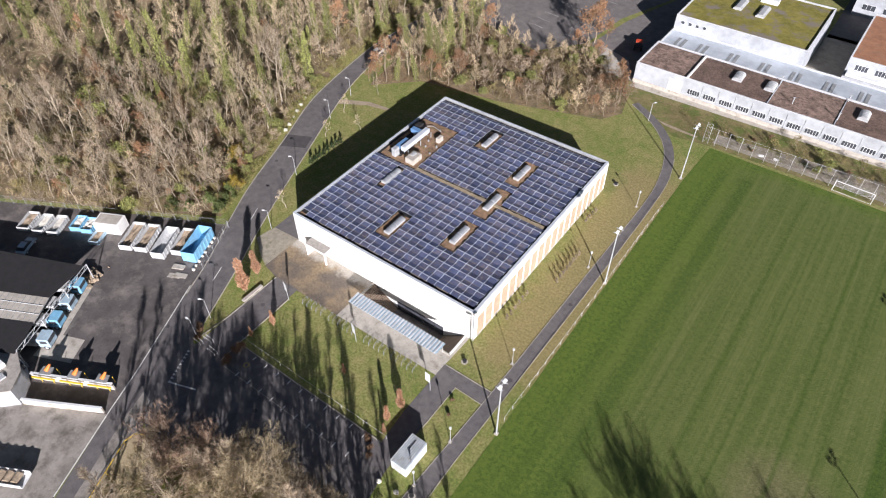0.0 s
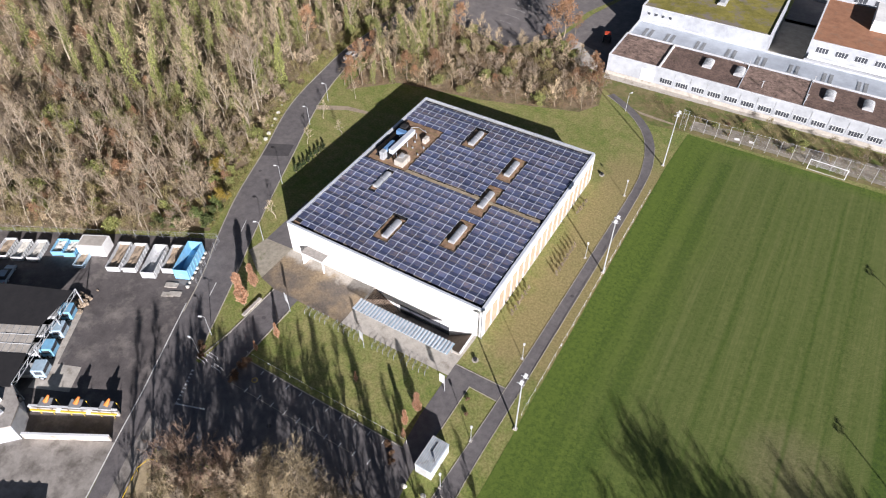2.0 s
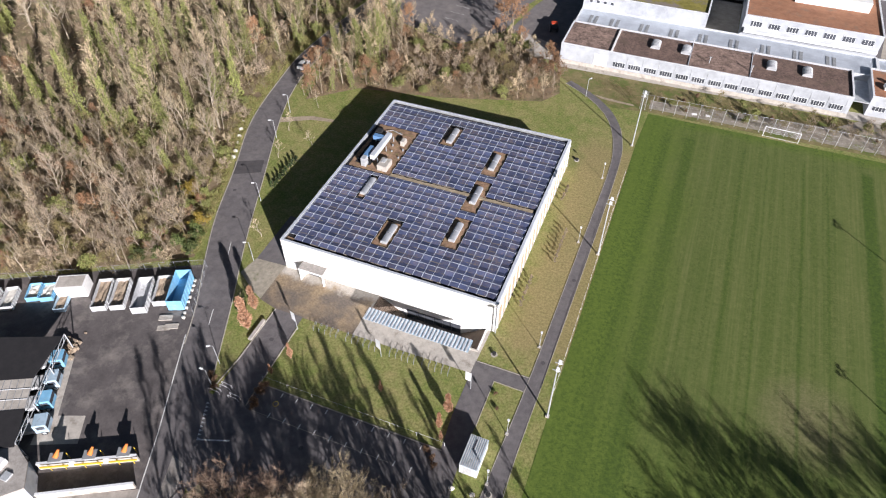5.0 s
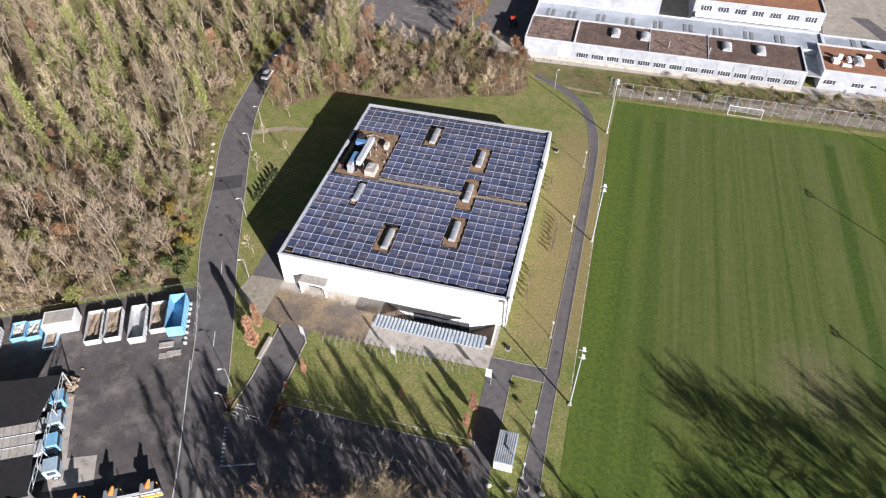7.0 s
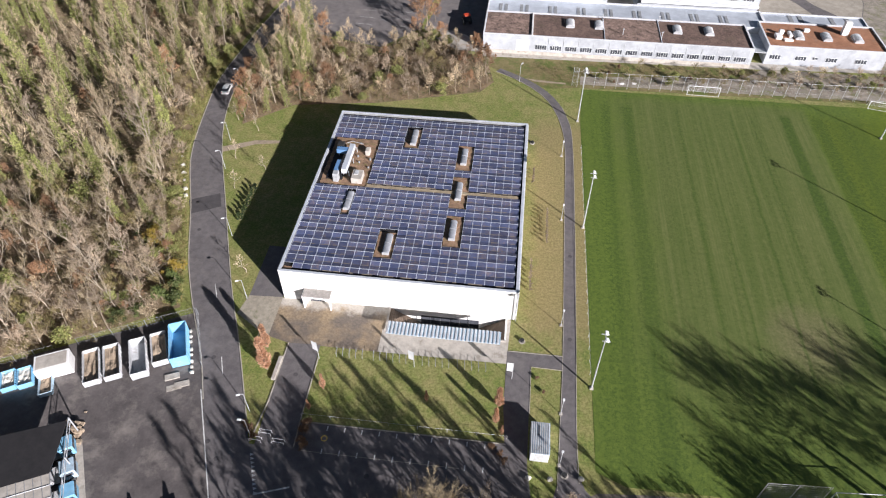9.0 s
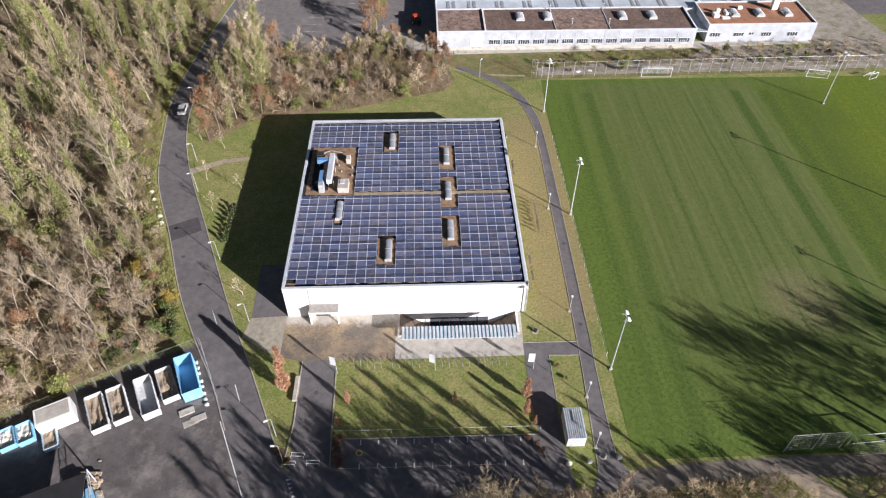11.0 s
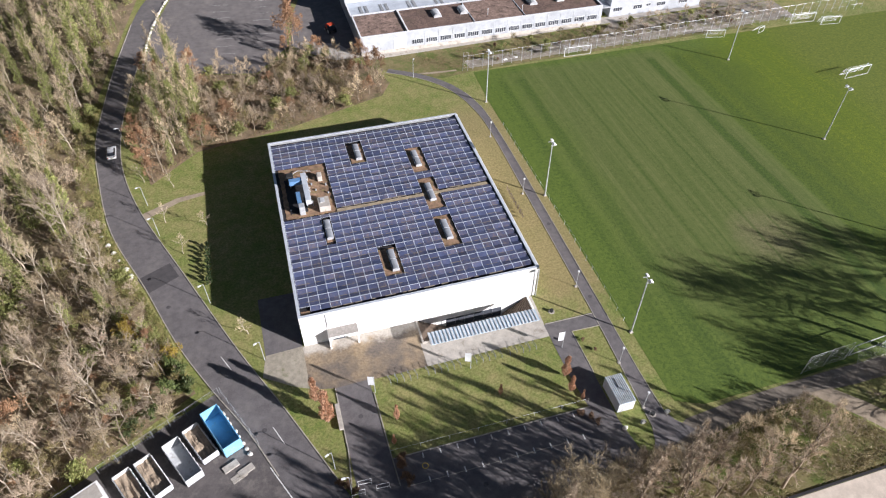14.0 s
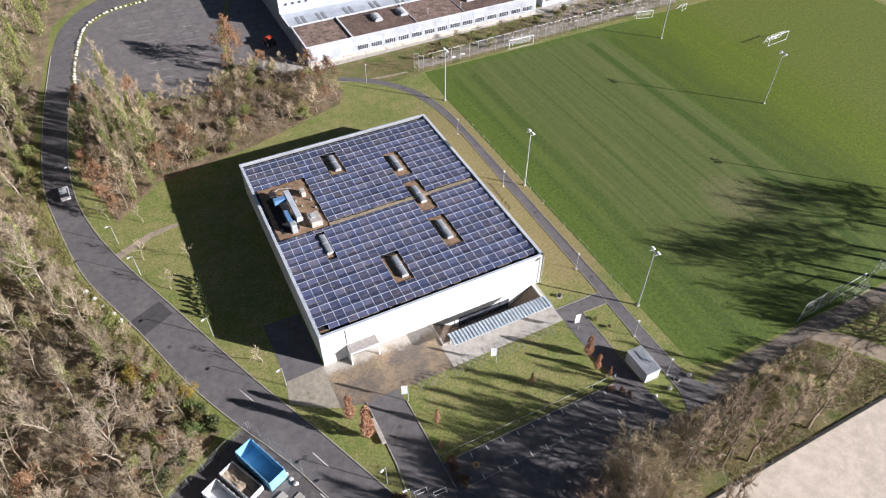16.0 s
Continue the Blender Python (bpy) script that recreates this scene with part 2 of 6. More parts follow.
M = {
    "lawn": lawn_material(),
    "turf": field_material(),
    "litter": surface("leaf_litter", (0.12, 0.09, 0.055), (0.30, 0.22, 0.135), 1.8, 0.08, 0.95, stain=(0.075, 0.085, 0.022), stain_at=(0.5, 0.68), relief=0.12, sharp=0.07),
    "asphalt": surface("asphalt", (0.096, 0.087, 0.090), (0.159, 0.146, 0.146), 5.0, 0.12, 0.85, stain=(0.19, 0.174, 0.166), stain_at=(0.5, 0.8), relief=0.008),
    "court": surface("pale_court_paving", (0.30, 0.27, 0.22), (0.42, 0.38, 0.32), 2.0, 0.12, 0.85, stain=(0.24, 0.22, 0.18), relief=0.008),
    "bank": surface("dry_litter_bank", (0.17, 0.15, 0.115), (0.36, 0.32, 0.27), 1.3, 0.15, 0.95, stain=(0.16, 0.17, 0.06), stain_at=(0.52, 0.66), relief=0.1, sharp=0.07),
    "roof_lumps": surface("gravel_with_moss_lumps", (0.03, 0.018, 0.016), (0.36, 0.25, 0.20), 1.7, 0.2, 0.95, stain=(0.11, 0.08, 0.055), relief=0.08, sharp=0.045),
    "yard_floor": surface("stained_yard_concrete", (0.21, 0.19, 0.17), (0.36, 0.33, 0.30), 1.5, 0.12, 0.85, stain=(0.13, 0.115, 0.10), stain_at=(0.48, 0.66), relief=0.01),
    "dry_verge": surface("dry_tan_grass", (0.24, 0.19, 0.11), (0.46, 0.37, 0.235), 2.0, 0.2, 0.95, stain=(0.20, 0.19, 0.08), relief=0.06, sharp=0.08),
    "hall_dome": surface("grey_glazing", (0.22, 0.235, 0.26), (0.36, 0.375, 0.40), 1.2, 0.5, 0.35, relief=0.0),
    "lot": surface("worn_lot_asphalt", (0.120, 0.108, 0.106), (0.198, 0.180, 0.175), 3.0, 0.1, 0.85, stain=(0.25, 0.225, 0.205), stain_at=(0.52, 0.8), relief=0.01),
    "patch": surface("asphalt_patch", (0.055, 0.051, 0.053), (0.085, 0.078, 0.080), 5.0, 0.2, 0.8, relief=0.006),
    "yard": surface("yard_asphalt", (0.066, 0.058, 0.058), (0.130, 0.114, 0.110), 2.2, 0.09, 0.85, stain=(0.25, 0.222, 0.20), stain_at=(0.5, 0.74), relief=0.01),
    "plaza": plaza_material(),
    "concrete": surface("concrete", (0.36, 0.33, 0.29), (0.50, 0.46, 0.41), 3.0, 0.25, 0.85, stain=(0.25, 0.22, 0.18), relief=0.008),
    "kerb": surface("kerb_stone", (0.27, 0.25, 0.205), (0.43, 0.395, 0.34), 5.0, 0.4, 0.85, relief=0.006),
    "cobble": surface("cobble_paving", (0.26, 0.23, 0.18), (0.38, 0.34, 0.27), 4.5, 0.3, 0.85, stain=(0.16, 0.17, 0.08), relief=0.02),
    "sand": surface("pale_gravel", (0.52, 0.44, 0.36), (0.66, 0.57, 0.48), 3.0, 0.1, 0.95, relief=0.02),
    "dirt": surface("trodden_earth", (0.24, 0.19, 0.13), (0.38, 0.31, 0.23), 3.0, 0.2, 0.95, relief=0.03),
    "white": surface("white_render", (0.74, 0.735, 0.72), (0.82, 0.815, 0.80), 0.8, 0.12, 0.75, relief=0.003),
    "white_metal": surface("white_cladding", (0.66, 0.68, 0.70), (0.78, 0.79, 0.80), 0.7, 0.1, 0.45, relief=0.0),
    "coping": surface("zinc_coping", (0.56, 0.60, 0.66), (0.70, 0.74, 0.79), 1.2, 0.2, 0.45, 0.25, relief=0.0),
    "school_wall": surface("pale_school_wall", (0.342, 0.360, 0.392), (0.414, 0.432, 0.464), 0.6, 0.15, 0.7, relief=0.0),
    "rough_grass": surface("rough_grass", (0.10, 0.10, 0.025), (0.24, 0.19, 0.09), 2.0, 0.1, 0.95, stain=(0.095, 0.125, 0.02), stain_at=(0.46, 0.62), relief=0.08, sharp=0.07),
    "porch_roof": surface("grey_gravel", (0.25, 0.23, 0.21), (0.40, 0.37, 0.34), 4.0, 0.4, 0.9, relief=0.02),
    "beige": surface("beige_panel", (0.40, 0.30, 0.21), (0.48, 0.37, 0.27), 1.5, 0.2, 0.7, relief=0.003),
    "roof_dark": surface("bitumen_roof", (0.010, 0.010, 0.012), (0.022, 0.020, 0.022), 3.0, 0.2, 0.9, relief=0.01),
    "roof_moss": surface("gravel_and_moss", (0.12, 0.075, 0.045), (0.36, 0.225, 0.14), 2.2, 0.4, 0.95, stain=(0.17, 0.15, 0.045), stain_at=(0.52, 0.7), relief=0.05, sharp=0.07),
    "dry_moss": surface("pale_dry_moss", (0.24, 0.19, 0.12), (0.40, 0.33, 0.23), 2.5, 0.4, 0.95, relief=0.04),
    "lining": surface("grey_roof_lining", (0.20, 0.21, 0.22), (0.29, 0.30, 0.31), 1.5, 0.3, 0.8, relief=0.0),
    "track": surface("darkened_earth", (0.13, 0.11, 0.085), (0.24, 0.205, 0.165), 3.0, 0.2, 0.95, relief=0.03),
    "roof_gravel": surface("brown_roof_gravel", (0.045, 0.028, 0.023), (0.22, 0.145, 0.115), 2.2, 0.12, 0.95, stain=(0.12, 0.085, 0.06), relief=0.1, sharp=0.05),
    "roof_red": surface("red_roof_gravel", (0.27, 0.12, 0.065), (0.36, 0.18, 0.10), 1.6, 0.15, 0.95, stain=(0.24, 0.15, 0.10), relief=0.05, sharp=0.07),
    "roof_green": surface("mossy_roof", (0.12, 0.115, 0.012), (0.27, 0.23, 0.05), 1.2, 0.09, 0.95, stain=(0.20, 0.17, 0.14), stain_at=(0.5, 0.62), relief=0.06, sharp=0.07),
    "roof_metal": surface("pale_metal_roof", (0.42, 0.46, 0.52), (0.54, 0.58, 0.63), 0.8, 0.12, 0.5, 0.2, relief=0.0),
    "panel": panel_material(),
    "alu": surface("aluminium", (0.58, 0.63, 0.72), (0.72, 0.77, 0.84), 2.0, 0.4, 0.45, 0.3, relief=0.0),
    "galv": surface("galvanised_steel", (0.48, 0.50, 0.52), (0.62, 0.64, 0.66), 3.0, 0.6, 0.5, 0.4, relief=0.0),
    "dome": surface("skylight_acrylic", (0.32, 0.33, 0.345), (0.45, 0.46, 0.47), 1.5, 0.5, 0.3, relief=0.0),
    "ribbed": surface("corrugated_metal", (0.55, 0.57, 0.60), (0.66, 0.68, 0.70), 1.2, 0.3, 0.45, 0.2, relief=0.0),
    "dark_wood": surface("dark_slats", (0.13, 0.095, 0.07), (0.20, 0.15, 0.11), 3.0, 0.4, 0.8, relief=0.004),
    "glass": surface("dark_window_glass", (0.04, 0.045, 0.055), (0.085, 0.09, 0.105), 0.9, 0.3, 0.12, relief=0.0),
    "black": surface("black_rubber", (0.018, 0.018, 0.02), (0.03, 0.03, 0.03), 5.0, 0.5, 0.7, relief=0.0),
    "line": surface("road_paint", (0.60, 0.60, 0.58), (0.72, 0.72, 0.70), 4.0, 0.5, 0.7, stain=(0.28, 0.27, 0.26), relief=0.0),
    "yellow": surface("yellow_paint", (0.62, 0.43, 0.03), (0.72, 0.50, 0.05), 3.0, 0.5, 0.5, relief=0.0),
    "orange": surface("orange_paint", (0.62, 0.17, 0.03), (0.70, 0.23, 0.05), 3.0, 0.5, 0.5, relief=0.0),
    "blue": surface("light_blue_paint", (0.16, 0.40, 0.62), (0.24, 0.48, 0.68), 1.5, 0.4, 0.5, stain=(0.30, 0.40, 0.46), relief=0.0),
    "steel_blue": surface("grey_blue_paint", (0.30, 0.42, 0.52), (0.40, 0.51, 0.60), 1.5, 0.4, 0.5, stain=(0.24, 0.26, 0.28), relief=0.0),
    "grey_paint": surface("grey_paint", (0.42, 0.43, 0.44), (0.55, 0.56, 0.57), 1.5, 0.4, 0.55, stain=(0.25, 0.21, 0.18), relief=0.0),
    "rubble": surface("rubble", (0.22, 0.17, 0.12), (0.42, 0.33, 0.24), 2.5, 0.5, 0.95, stain=(0.10, 0.09, 0.07), relief=0.08),
    "duct_blue": surface("blue_duct_paint", (0.09, 0.20, 0.40), (0.17, 0.31, 0.52), 2.0, 0.4, 0.4, relief=0.0),
    "red": surface("red_paint", (0.50, 0.05, 0.02), (0.60, 0.09, 0.03), 2.0, 0.5, 0.45, relief=0.0),
    "car_white": surface("white_car_paint", (0.74, 0.75, 0.76), (0.82, 0.82, 0.83), 1.0, 0.4, 0.25, relief=0.0),
    "bark": surface("bark", (0.15, 0.118, 0.08), (0.30, 0.24, 0.175), 3.0, 0.5, 0.9, per_object=0.3, relief=0.02),
    "pale_bark": surface("pale_bark", (0.26, 0.215, 0.16), (0.46, 0.395, 0.31), 3.0, 0.5, 0.9, per_object=0.2, relief=0.02),
    "stone": surface("pale_boulder", (0.5, 0.48, 0.43), (0.66, 0.63, 0.57), 3.0, 0.6, 0.9, relief=0.02),
    "twig": leaf_material("bare_twigs", (0.403, 0.319, 0.202), (0.739, 0.610, 0.426), 0.4),
    "twig_grey": leaf_material("grey_twigs", (0.280, 0.218, 0.157), (0.526, 0.426, 0.319), 0.3),
    "twig_red": leaf_material("russet_leaves", (0.22, 0.12, 0.062), (0.41, 0.25, 0.145), 0.3),
    "ivy": leaf_material("ivy_leaves", (0.130, 0.146, 0.042), (0.390, 0.405, 0.140), 0.3, spread=0.25),
    "evergreen": leaf_material("dark_needles", (0.018, 0.035, 0.010), (0.05, 0.075, 0.02), 0.15),
    "bramble": leaf_material("bramble", (0.12, 0.12, 0.03), (0.34, 0.26, 0.13), 0.25),
    "yellow_leaf": leaf_material("yellow_leaves", (0.30, 0.22, 0.03), (0.46, 0.34, 0.06), 0.3),
    "column_leaf": leaf_material("withered_beech_leaves", (0.42, 0.22, 0.125), (0.64, 0.41, 0.27), 0.3, spread=0.15),
    "twig_dark": leaf_material("dark_twigs", (0.17, 0.135, 0.10), (0.40, 0.325, 0.24), 0.2),
    "brown_leaf": leaf_material("brown_hedge_leaves", (0.10, 0.06, 0.035), (0.24, 0.145, 0.085), 0.25),
    "dark_leaf": leaf_material("dark_green_leaves", (0.06, 0.085, 0.025), (0.17, 0.20, 0.065), 0.25, 0.55),
    "twig_olive": leaf_material("yellowish_twigs", (0.25, 0.20, 0.12), (0.52, 0.43, 0.28), 0.35),
    "twig_rust": leaf_material("pinkish_brown_twigs", (0.25, 0.165, 0.115), (0.46, 0.33, 0.245), 0.3),
}


# ---- building blocks ----
def mesh_of(name, bm, mat):
    me = bpy.data.meshes.new(name)
    bm.to_mesh(me)
    bm.free()
    me.materials.append(mat)
    return me


def raw_mesh(name, verts, faces, mat):
    me = bpy.data.meshes.new(name)
    me.from_pydata(verts, [], faces)
    me.materials.append(mat)
    return me


def part(name, bm, mat, parent=None, label=""):
    data = bm if isinstance(bm, bpy.types.Mesh) else mesh_of(name, bm, mat)
    ob = new(name, data)
    if parent:
        ob.parent = parent
    return tagged(ob, label)


def thing(name, label, category, at=(0, 0, 0), turn=0.0, group="", kind=""):
    ob = new(name)
    ob.matrix_basis = pose(*at, 0, 0, turn)
    return tagged(ob, label, category, group, kind)


def box(bm, lo, hi, bevel=0.0):
    c = [(a + b3) / 2 for a, b3 in zip(lo, hi)]
    d = [b3 - a for a, b3 in zip(lo, hi)]
    r = bmesh.ops.create_cube(bm, size=1, matrix=Matrix.Translation(c) @ Matrix.Diagonal((*d, 1)))
    if bevel:
        es = list({ed for v in r["verts"] for ed in v.link_edges})
        bmesh.ops.bevel(bm, geom=es, offset=bevel, segments=1, affect="EDGES")
    return r["verts"]


def B(lo, hi, bevel=0.0):
    bm = bmesh.new()
    box(bm, lo, hi, bevel)
    return bm


def rod(bm, p, q, r0, r1=None, n=8, caps=True):
    p, q = Vector(p), Vector(q)
    d = q - p
    m = Matrix.Translation((p + q) / 2) @ d.to_track_quat("Z", "Y").to_matrix().to_4x4()
    bmesh.ops.create_cone(bm, cap_ends=caps, segments=n, radius1=r0, radius2=r0 if r1 is None else r1, depth=d.length, matrix=m)


def bent(bm, pts, r, n=6):
    for p, q in zip(pts, pts[1:]):
        rod(bm, p, q, r, n=n)


def slab(bm, outline, z0, z1):
    """A flat plate with any outline."""
    lo = [bm.verts.new((x, y, z0)) for x, y in outline]
    hi = [bm.verts.new((x, y, z1)) for x, y in outline]
    n = len(outline)
    bm.faces.new(hi)
    bm.faces.new(lo[::-1])
    for i in range(n):
        bm.faces.new((lo[i], lo[(i + 1) % n], hi[(i + 1) % n], hi[i]))
    bmesh.ops.recalc_face_normals(bm, faces=bm.faces)


def smooth_line(pts, step=3.0):
    """A smooth line through the points."""
    out = []
    P = [Vector((*p, 0)[:3]) for p in pts]
    P = [2 * P[0] - P[1], *P, 2 * P[-1] - P[-2]]
    for i in range(1, len(P) - 2):
        a, b4, c, d = P[i - 1:i + 3]
        k = max(1, round((c - b4).length / step))
        for j in range(k):
            t = j / k
            out.append(0.5 * (2 * b4 + (c - a) * t + (2 * a - 5 * b4 + 4 * c - d) * t * t + (3 * b4 - a - 3 * c + d) * t ** 3))
    return [tuple(v[:2]) for v in (*out, P[-2])]


def sheet(name, outline, z, mat, label, category="ground"):
    bm = bmesh.new()
    f = bm.faces.new([bm.verts.new((x, y, z)) for x, y in outline])
    if f.normal.z < 0 or f.calc_area() and (f.normal_update() or f.normal.z < 0):
        f.normal_flip()
    bmesh.ops.triangulate(bm, faces=bm.faces)
    ob = part(name, bm, mat)
    return tagged(ob, label, category, kind="structure")


def ribbon(name, left, right, z, mat, label, category="road"):
    n = max(len(left), len(right))

    def even(pts):
        d = np.concatenate([[0], np.cumsum([math.dist(a, b5) for a, b5 in zip(pts, pts[1:])])])
        u = np.linspace(0, d[-1], n)
        return [(float(np.interp(k, d, [p[0] for p in pts])), float(np.interp(k, d, [p[1] for p in pts]))) for k in u]
    a, b6 = even(left), even(right)
    verts = [(x, y, z) for x, y in a] + [(x, y, z) for x, y in b6]
    faces = [(i, n + i, n + i + 1, i + 1) for i in range(n - 1)]
    ob = part(name, raw_mesh(name, verts, faces, mat), mat)
    ob.data.update()
    if ob.data.polygons[0].normal.z < 0:
        ob.data.flip_normals()
    return tagged(ob, label, category, kind="structure")


def strip_along(pts, width, z0, z1):
    """A narrow raised strip along a line: kerbs, painted lines."""
    bm = bmesh.new()
    rows = []
    for i, p in enumerate(pts):
        a, c = Vector(pts[max(0, i - 1)]), Vector(pts[min(len(pts) - 1, i + 1)])
        d = (c - a).normalized()
        s = Vector((-d.y, d.x)) * width / 2
        rows.append([bm.verts.new((p[0] + k * s.x, p[1] + k * s.y, z)) for k, z in ((1, z0), (1, z1), (-1, z1), (-1, z0))])
    for a, c in zip(rows, rows[1:]):
        for j in range(3):
            bm.faces.new((a[j], a[j + 1], c[j + 1], c[j]))
    bm.faces.new(rows[0][::-1])
    bm.faces.new(rows[-1])
    bmesh.ops.recalc_face_normals(bm, faces=bm.faces)
    return bm


def kerb(pts, label="pale concrete kerb beside the asphalt", step=3.0, width=0.16, height=0.12):
    ob = part("kerb", strip_along(smooth_line(pts, step), width, -0.05, height), M["kerb"])
    return tagged(ob, label, "kerb", kind="structure")


def paint(pts, width=0.12, label="worn white painted line on asphalt", z=0.036):
    ob = part("painted_line", strip_along(pts, width, z - 0.008, z), M["line"])
    return tagged(ob, label, "road marking", kind="structure")


# ---- ground, roads, paving ----
COURT = (18.6, -4.6, 38.0, -0.02)  # the sunken court before the entrance
bm = bmesh.new()
x0, y0, x1, y1 = COURT
for a, c in (((-700, -700), (700, y0)), ((-700, y1), (700, 700)), ((-700, y0), (x0, y1)), ((x1, y0), (700, y1))):
    bm.faces.new([bm.verts.new((*p, 0)) for p in (a, (c[0], a[1]), c, (a[0], c[1]))])
bmesh.ops.remove_doubles(bm, verts=bm.verts, dist=0.001)
tagged(part("ground", bm, M["lawn"]), "uneven winter lawn with yellow and green patches", "lawn", kind="structure")

ROAD_W = [(40, 168), (0, 160), (-18, 152), (-27, 140), (-31.2, 123.5), (-34.2, 100), (-35.6, 84), (-36.4, 68), (-35.2, 56), (-31.6, 37), (-25.0, 20.3), (-19.8, 6.4), (-14.8, -4), (-10, -12.8), (-6.4, -21), (0, -35.5), (2.9, -42.4), (8.6, -55.2), (16.5, -72)]
ROAD_E = [(40, 158), (0, 149), (-14, 145.5), (-21, 138), (-25.5, 121), (-28.6, 100), (-30.4, 84), (-31.2, 70), (-30.4, 57), (-26.6, 42), (-18.1, 21), (-10.4, 2.4), (-4.2, -11), (1.9, -25.1), (5.4, -33), (8.6, -40.2), (13.4, -52), (22, -70)]
road_w, road_e = smooth_line(ROAD_W), smooth_line(ROAD_E)
ribbon("road", road_w, road_e, 0.024, M["asphalt"], "grey asphalt road curving past the wood", "road")
kerb(ROAD_W[4:15], "pale kerb between road and wood")
kerb(ROAD_E[5:14], "pale kerb between road and lawn")
WOOD = [(-170, -60), (-75, -36), (-55, -25.5), (-40.5, -17.5), (-30, -12), (-17.0, -4.2), (-21.5, 7), (-26.7, 20), (-33.3, 36.5), (-36.9, 56), (-38, 70), (-37.0, 88), (-35, 105), (-32.6, 123), (-30, 141), (-20, 156), (0, 165), (40, 175), (40, 260), (-170, 260)]
sheet("woodland_floor", WOOD, 0.012, M["litter"], "brown leaf litter with moss under bare trees", "woodland floor")
SCRUB = [(-28.5, 71), (-24.5, 49), (-15, 58), (5, 61.5), (28, 69), (31, 74), (29, 82), (23, 88), (10, 95), (0, 87), (-19, 92), (-26, 97)]
sheet("thicket_floor", SCRUB, 0.012, M["litter"], "brown leaf litter under a thicket", "woodland floor")
VERGE_FLOOR = [(11.5, -49), (11, -43), (15, -38.5), (26, -35), (41, -31.5), (48, -32), (53, -31.5), (62, -30.5), (72, -30), (77, -36), (81.5, -42.5), (39.2, -43.3), (30, -48), (18, -62)]
sheet("verge_floor", VERGE_FLOOR, 0.014, M["rough_grass"], "rough dry grass and litter under bare trees", "woodland floor")
sheet("sand_court", [(38.6, -43.6), (140, -42.6), (140, -110), (38.6, -110)], 0.016, M["sand"], "large pale gravel court", "gravel")
bm = strip_along([(38.5, -43.35), (140, -42.4)], 0.35, -0.05, 0.22)
tagged(part("court_edge", bm, M["roof_dark"]), "dark low edging of the gravel court", "edging", kind="structure")

FIELD = [(51.9, -25.5), (56, -27.2), (76, -27.0), (190, -27.2), (190, 73.2), (52.3, 73.2), (51.7, 60)]
sheet("playing_field", FIELD, 0.02, M["turf"], "green mown football turf with faint stripes", "grass field")
sheet("far_lawn", [(28, 82), (34, 78.5), (44, 72.5), (52, 73.8), (135, 75.5), (135, 87.5), (27, 87.2)], 0.013, M["rough_grass"], "rough grass and leaf litter below the school", "lawn")

PATH_L = [(44.3, -33), (46.6, -28.9), (47.0, -19.5), (47.5, -5), (47.9, 24), (48.2, 48), (47.4, 57), (45.6, 64), (42.7, 69.6), (37.5, 75), (31.2, 79)]
PATH_R = [(52.5, -30.5), (49.6, -27.5), (49.4, -19.5), (49.6, -5), (49.9, 24), (49.9, 48), (49.3, 58), (47.5, 65), (44.2, 71), (39, 76.3), (32.2, 80.6)]
ribbon("footpath", smooth_line(PATH_L), smooth_line(PATH_R), 0.03, M["asphalt"], "narrow asphalt footpath along the field", "path")
kerb(PATH_L[1:], "pale edging stone of the footpath", width=0.1, height=0.07)
kerb(PATH_R[1:8], "pale edging stone of the footpath", width=0.1, height=0.07)
# part of the tree shade over the track is in its dark colour
sheet("dirt_track", [(45.5, -32.5), (52, -28.6), (60, -27.9), (76, -27.3), (125, -27.6), (125, -30.4), (80, -30.5), (74, -30.2), (62, -30.8), (53, -32), (48, -34.5)], 0.021, M["track"], "trodden earth track at the field's edge, darkened for tree shade", "track")
sheet("sandy_path", [(72, -29.8), (76, -30.0), (79.5, -33.5), (84.5, -40), (85, -42.2), (82, -42.2), (77, -35.4)], 0.026, M["dirt"], "pale sandy path leaving the track", "path")

# the hall's forecourt, around the sunken court
for outline in ([(-0.3, 0), (-0.3, -8.3), (3.4, -9.2), (18.0, -9.2), (18.0, -4.6), (x0, y0), (x0, y1)], ):
    sheet("forecourt", outline, 0.02, M["plaza"], "brownish damp forecourt paving with pale stains", "paving")
sheet("entrance_paving", [(18.0, -9.2), (38.6, -9.0), (38.9, -0.1), (x1, y1), (x1, y0), (x0, y0), (18.0, -4.6)], 0.022, M["concrete"], "pale concrete paving by the entrance canopy", "paving")
sheet("cobble_forecourt", [(-6.2, -0.2), (-0.3, 0.1), (-0.3, -8.2), (-2.5, -7.2), (-7, -4.2)], 0.019, M["cobble"], "pale cobbled paving beside the hall", "paving")
sheet("shade_paving", [(-6.2, -0.2), (-0.3, 0.1), (-0.3, 12), (-6.4, 12)], 0.017, M["asphalt"], "dark asphalt beside the hall's wall", "paving")
sheet("link_path", [(38.6, -6.6), (47.45, -6.6), (47.4, -9.1), (42.5, -9.0), (42.4, -17.5), (42.4, -26), (39.4, -26), (38.6, -17)], 0.026, M["asphalt"], "asphalt link path to the bicycle stands", "path")
kerb([(42.5, -17.5), (42.5, -9.1), (47.3, -9.2)], "pale edging stone of the link path", 30, 0.12, 0.08)
kerb([(38.8, -6.5), (47.4, -6.5)], "pale edging stone of the link path", 30, 0.12, 0.08)
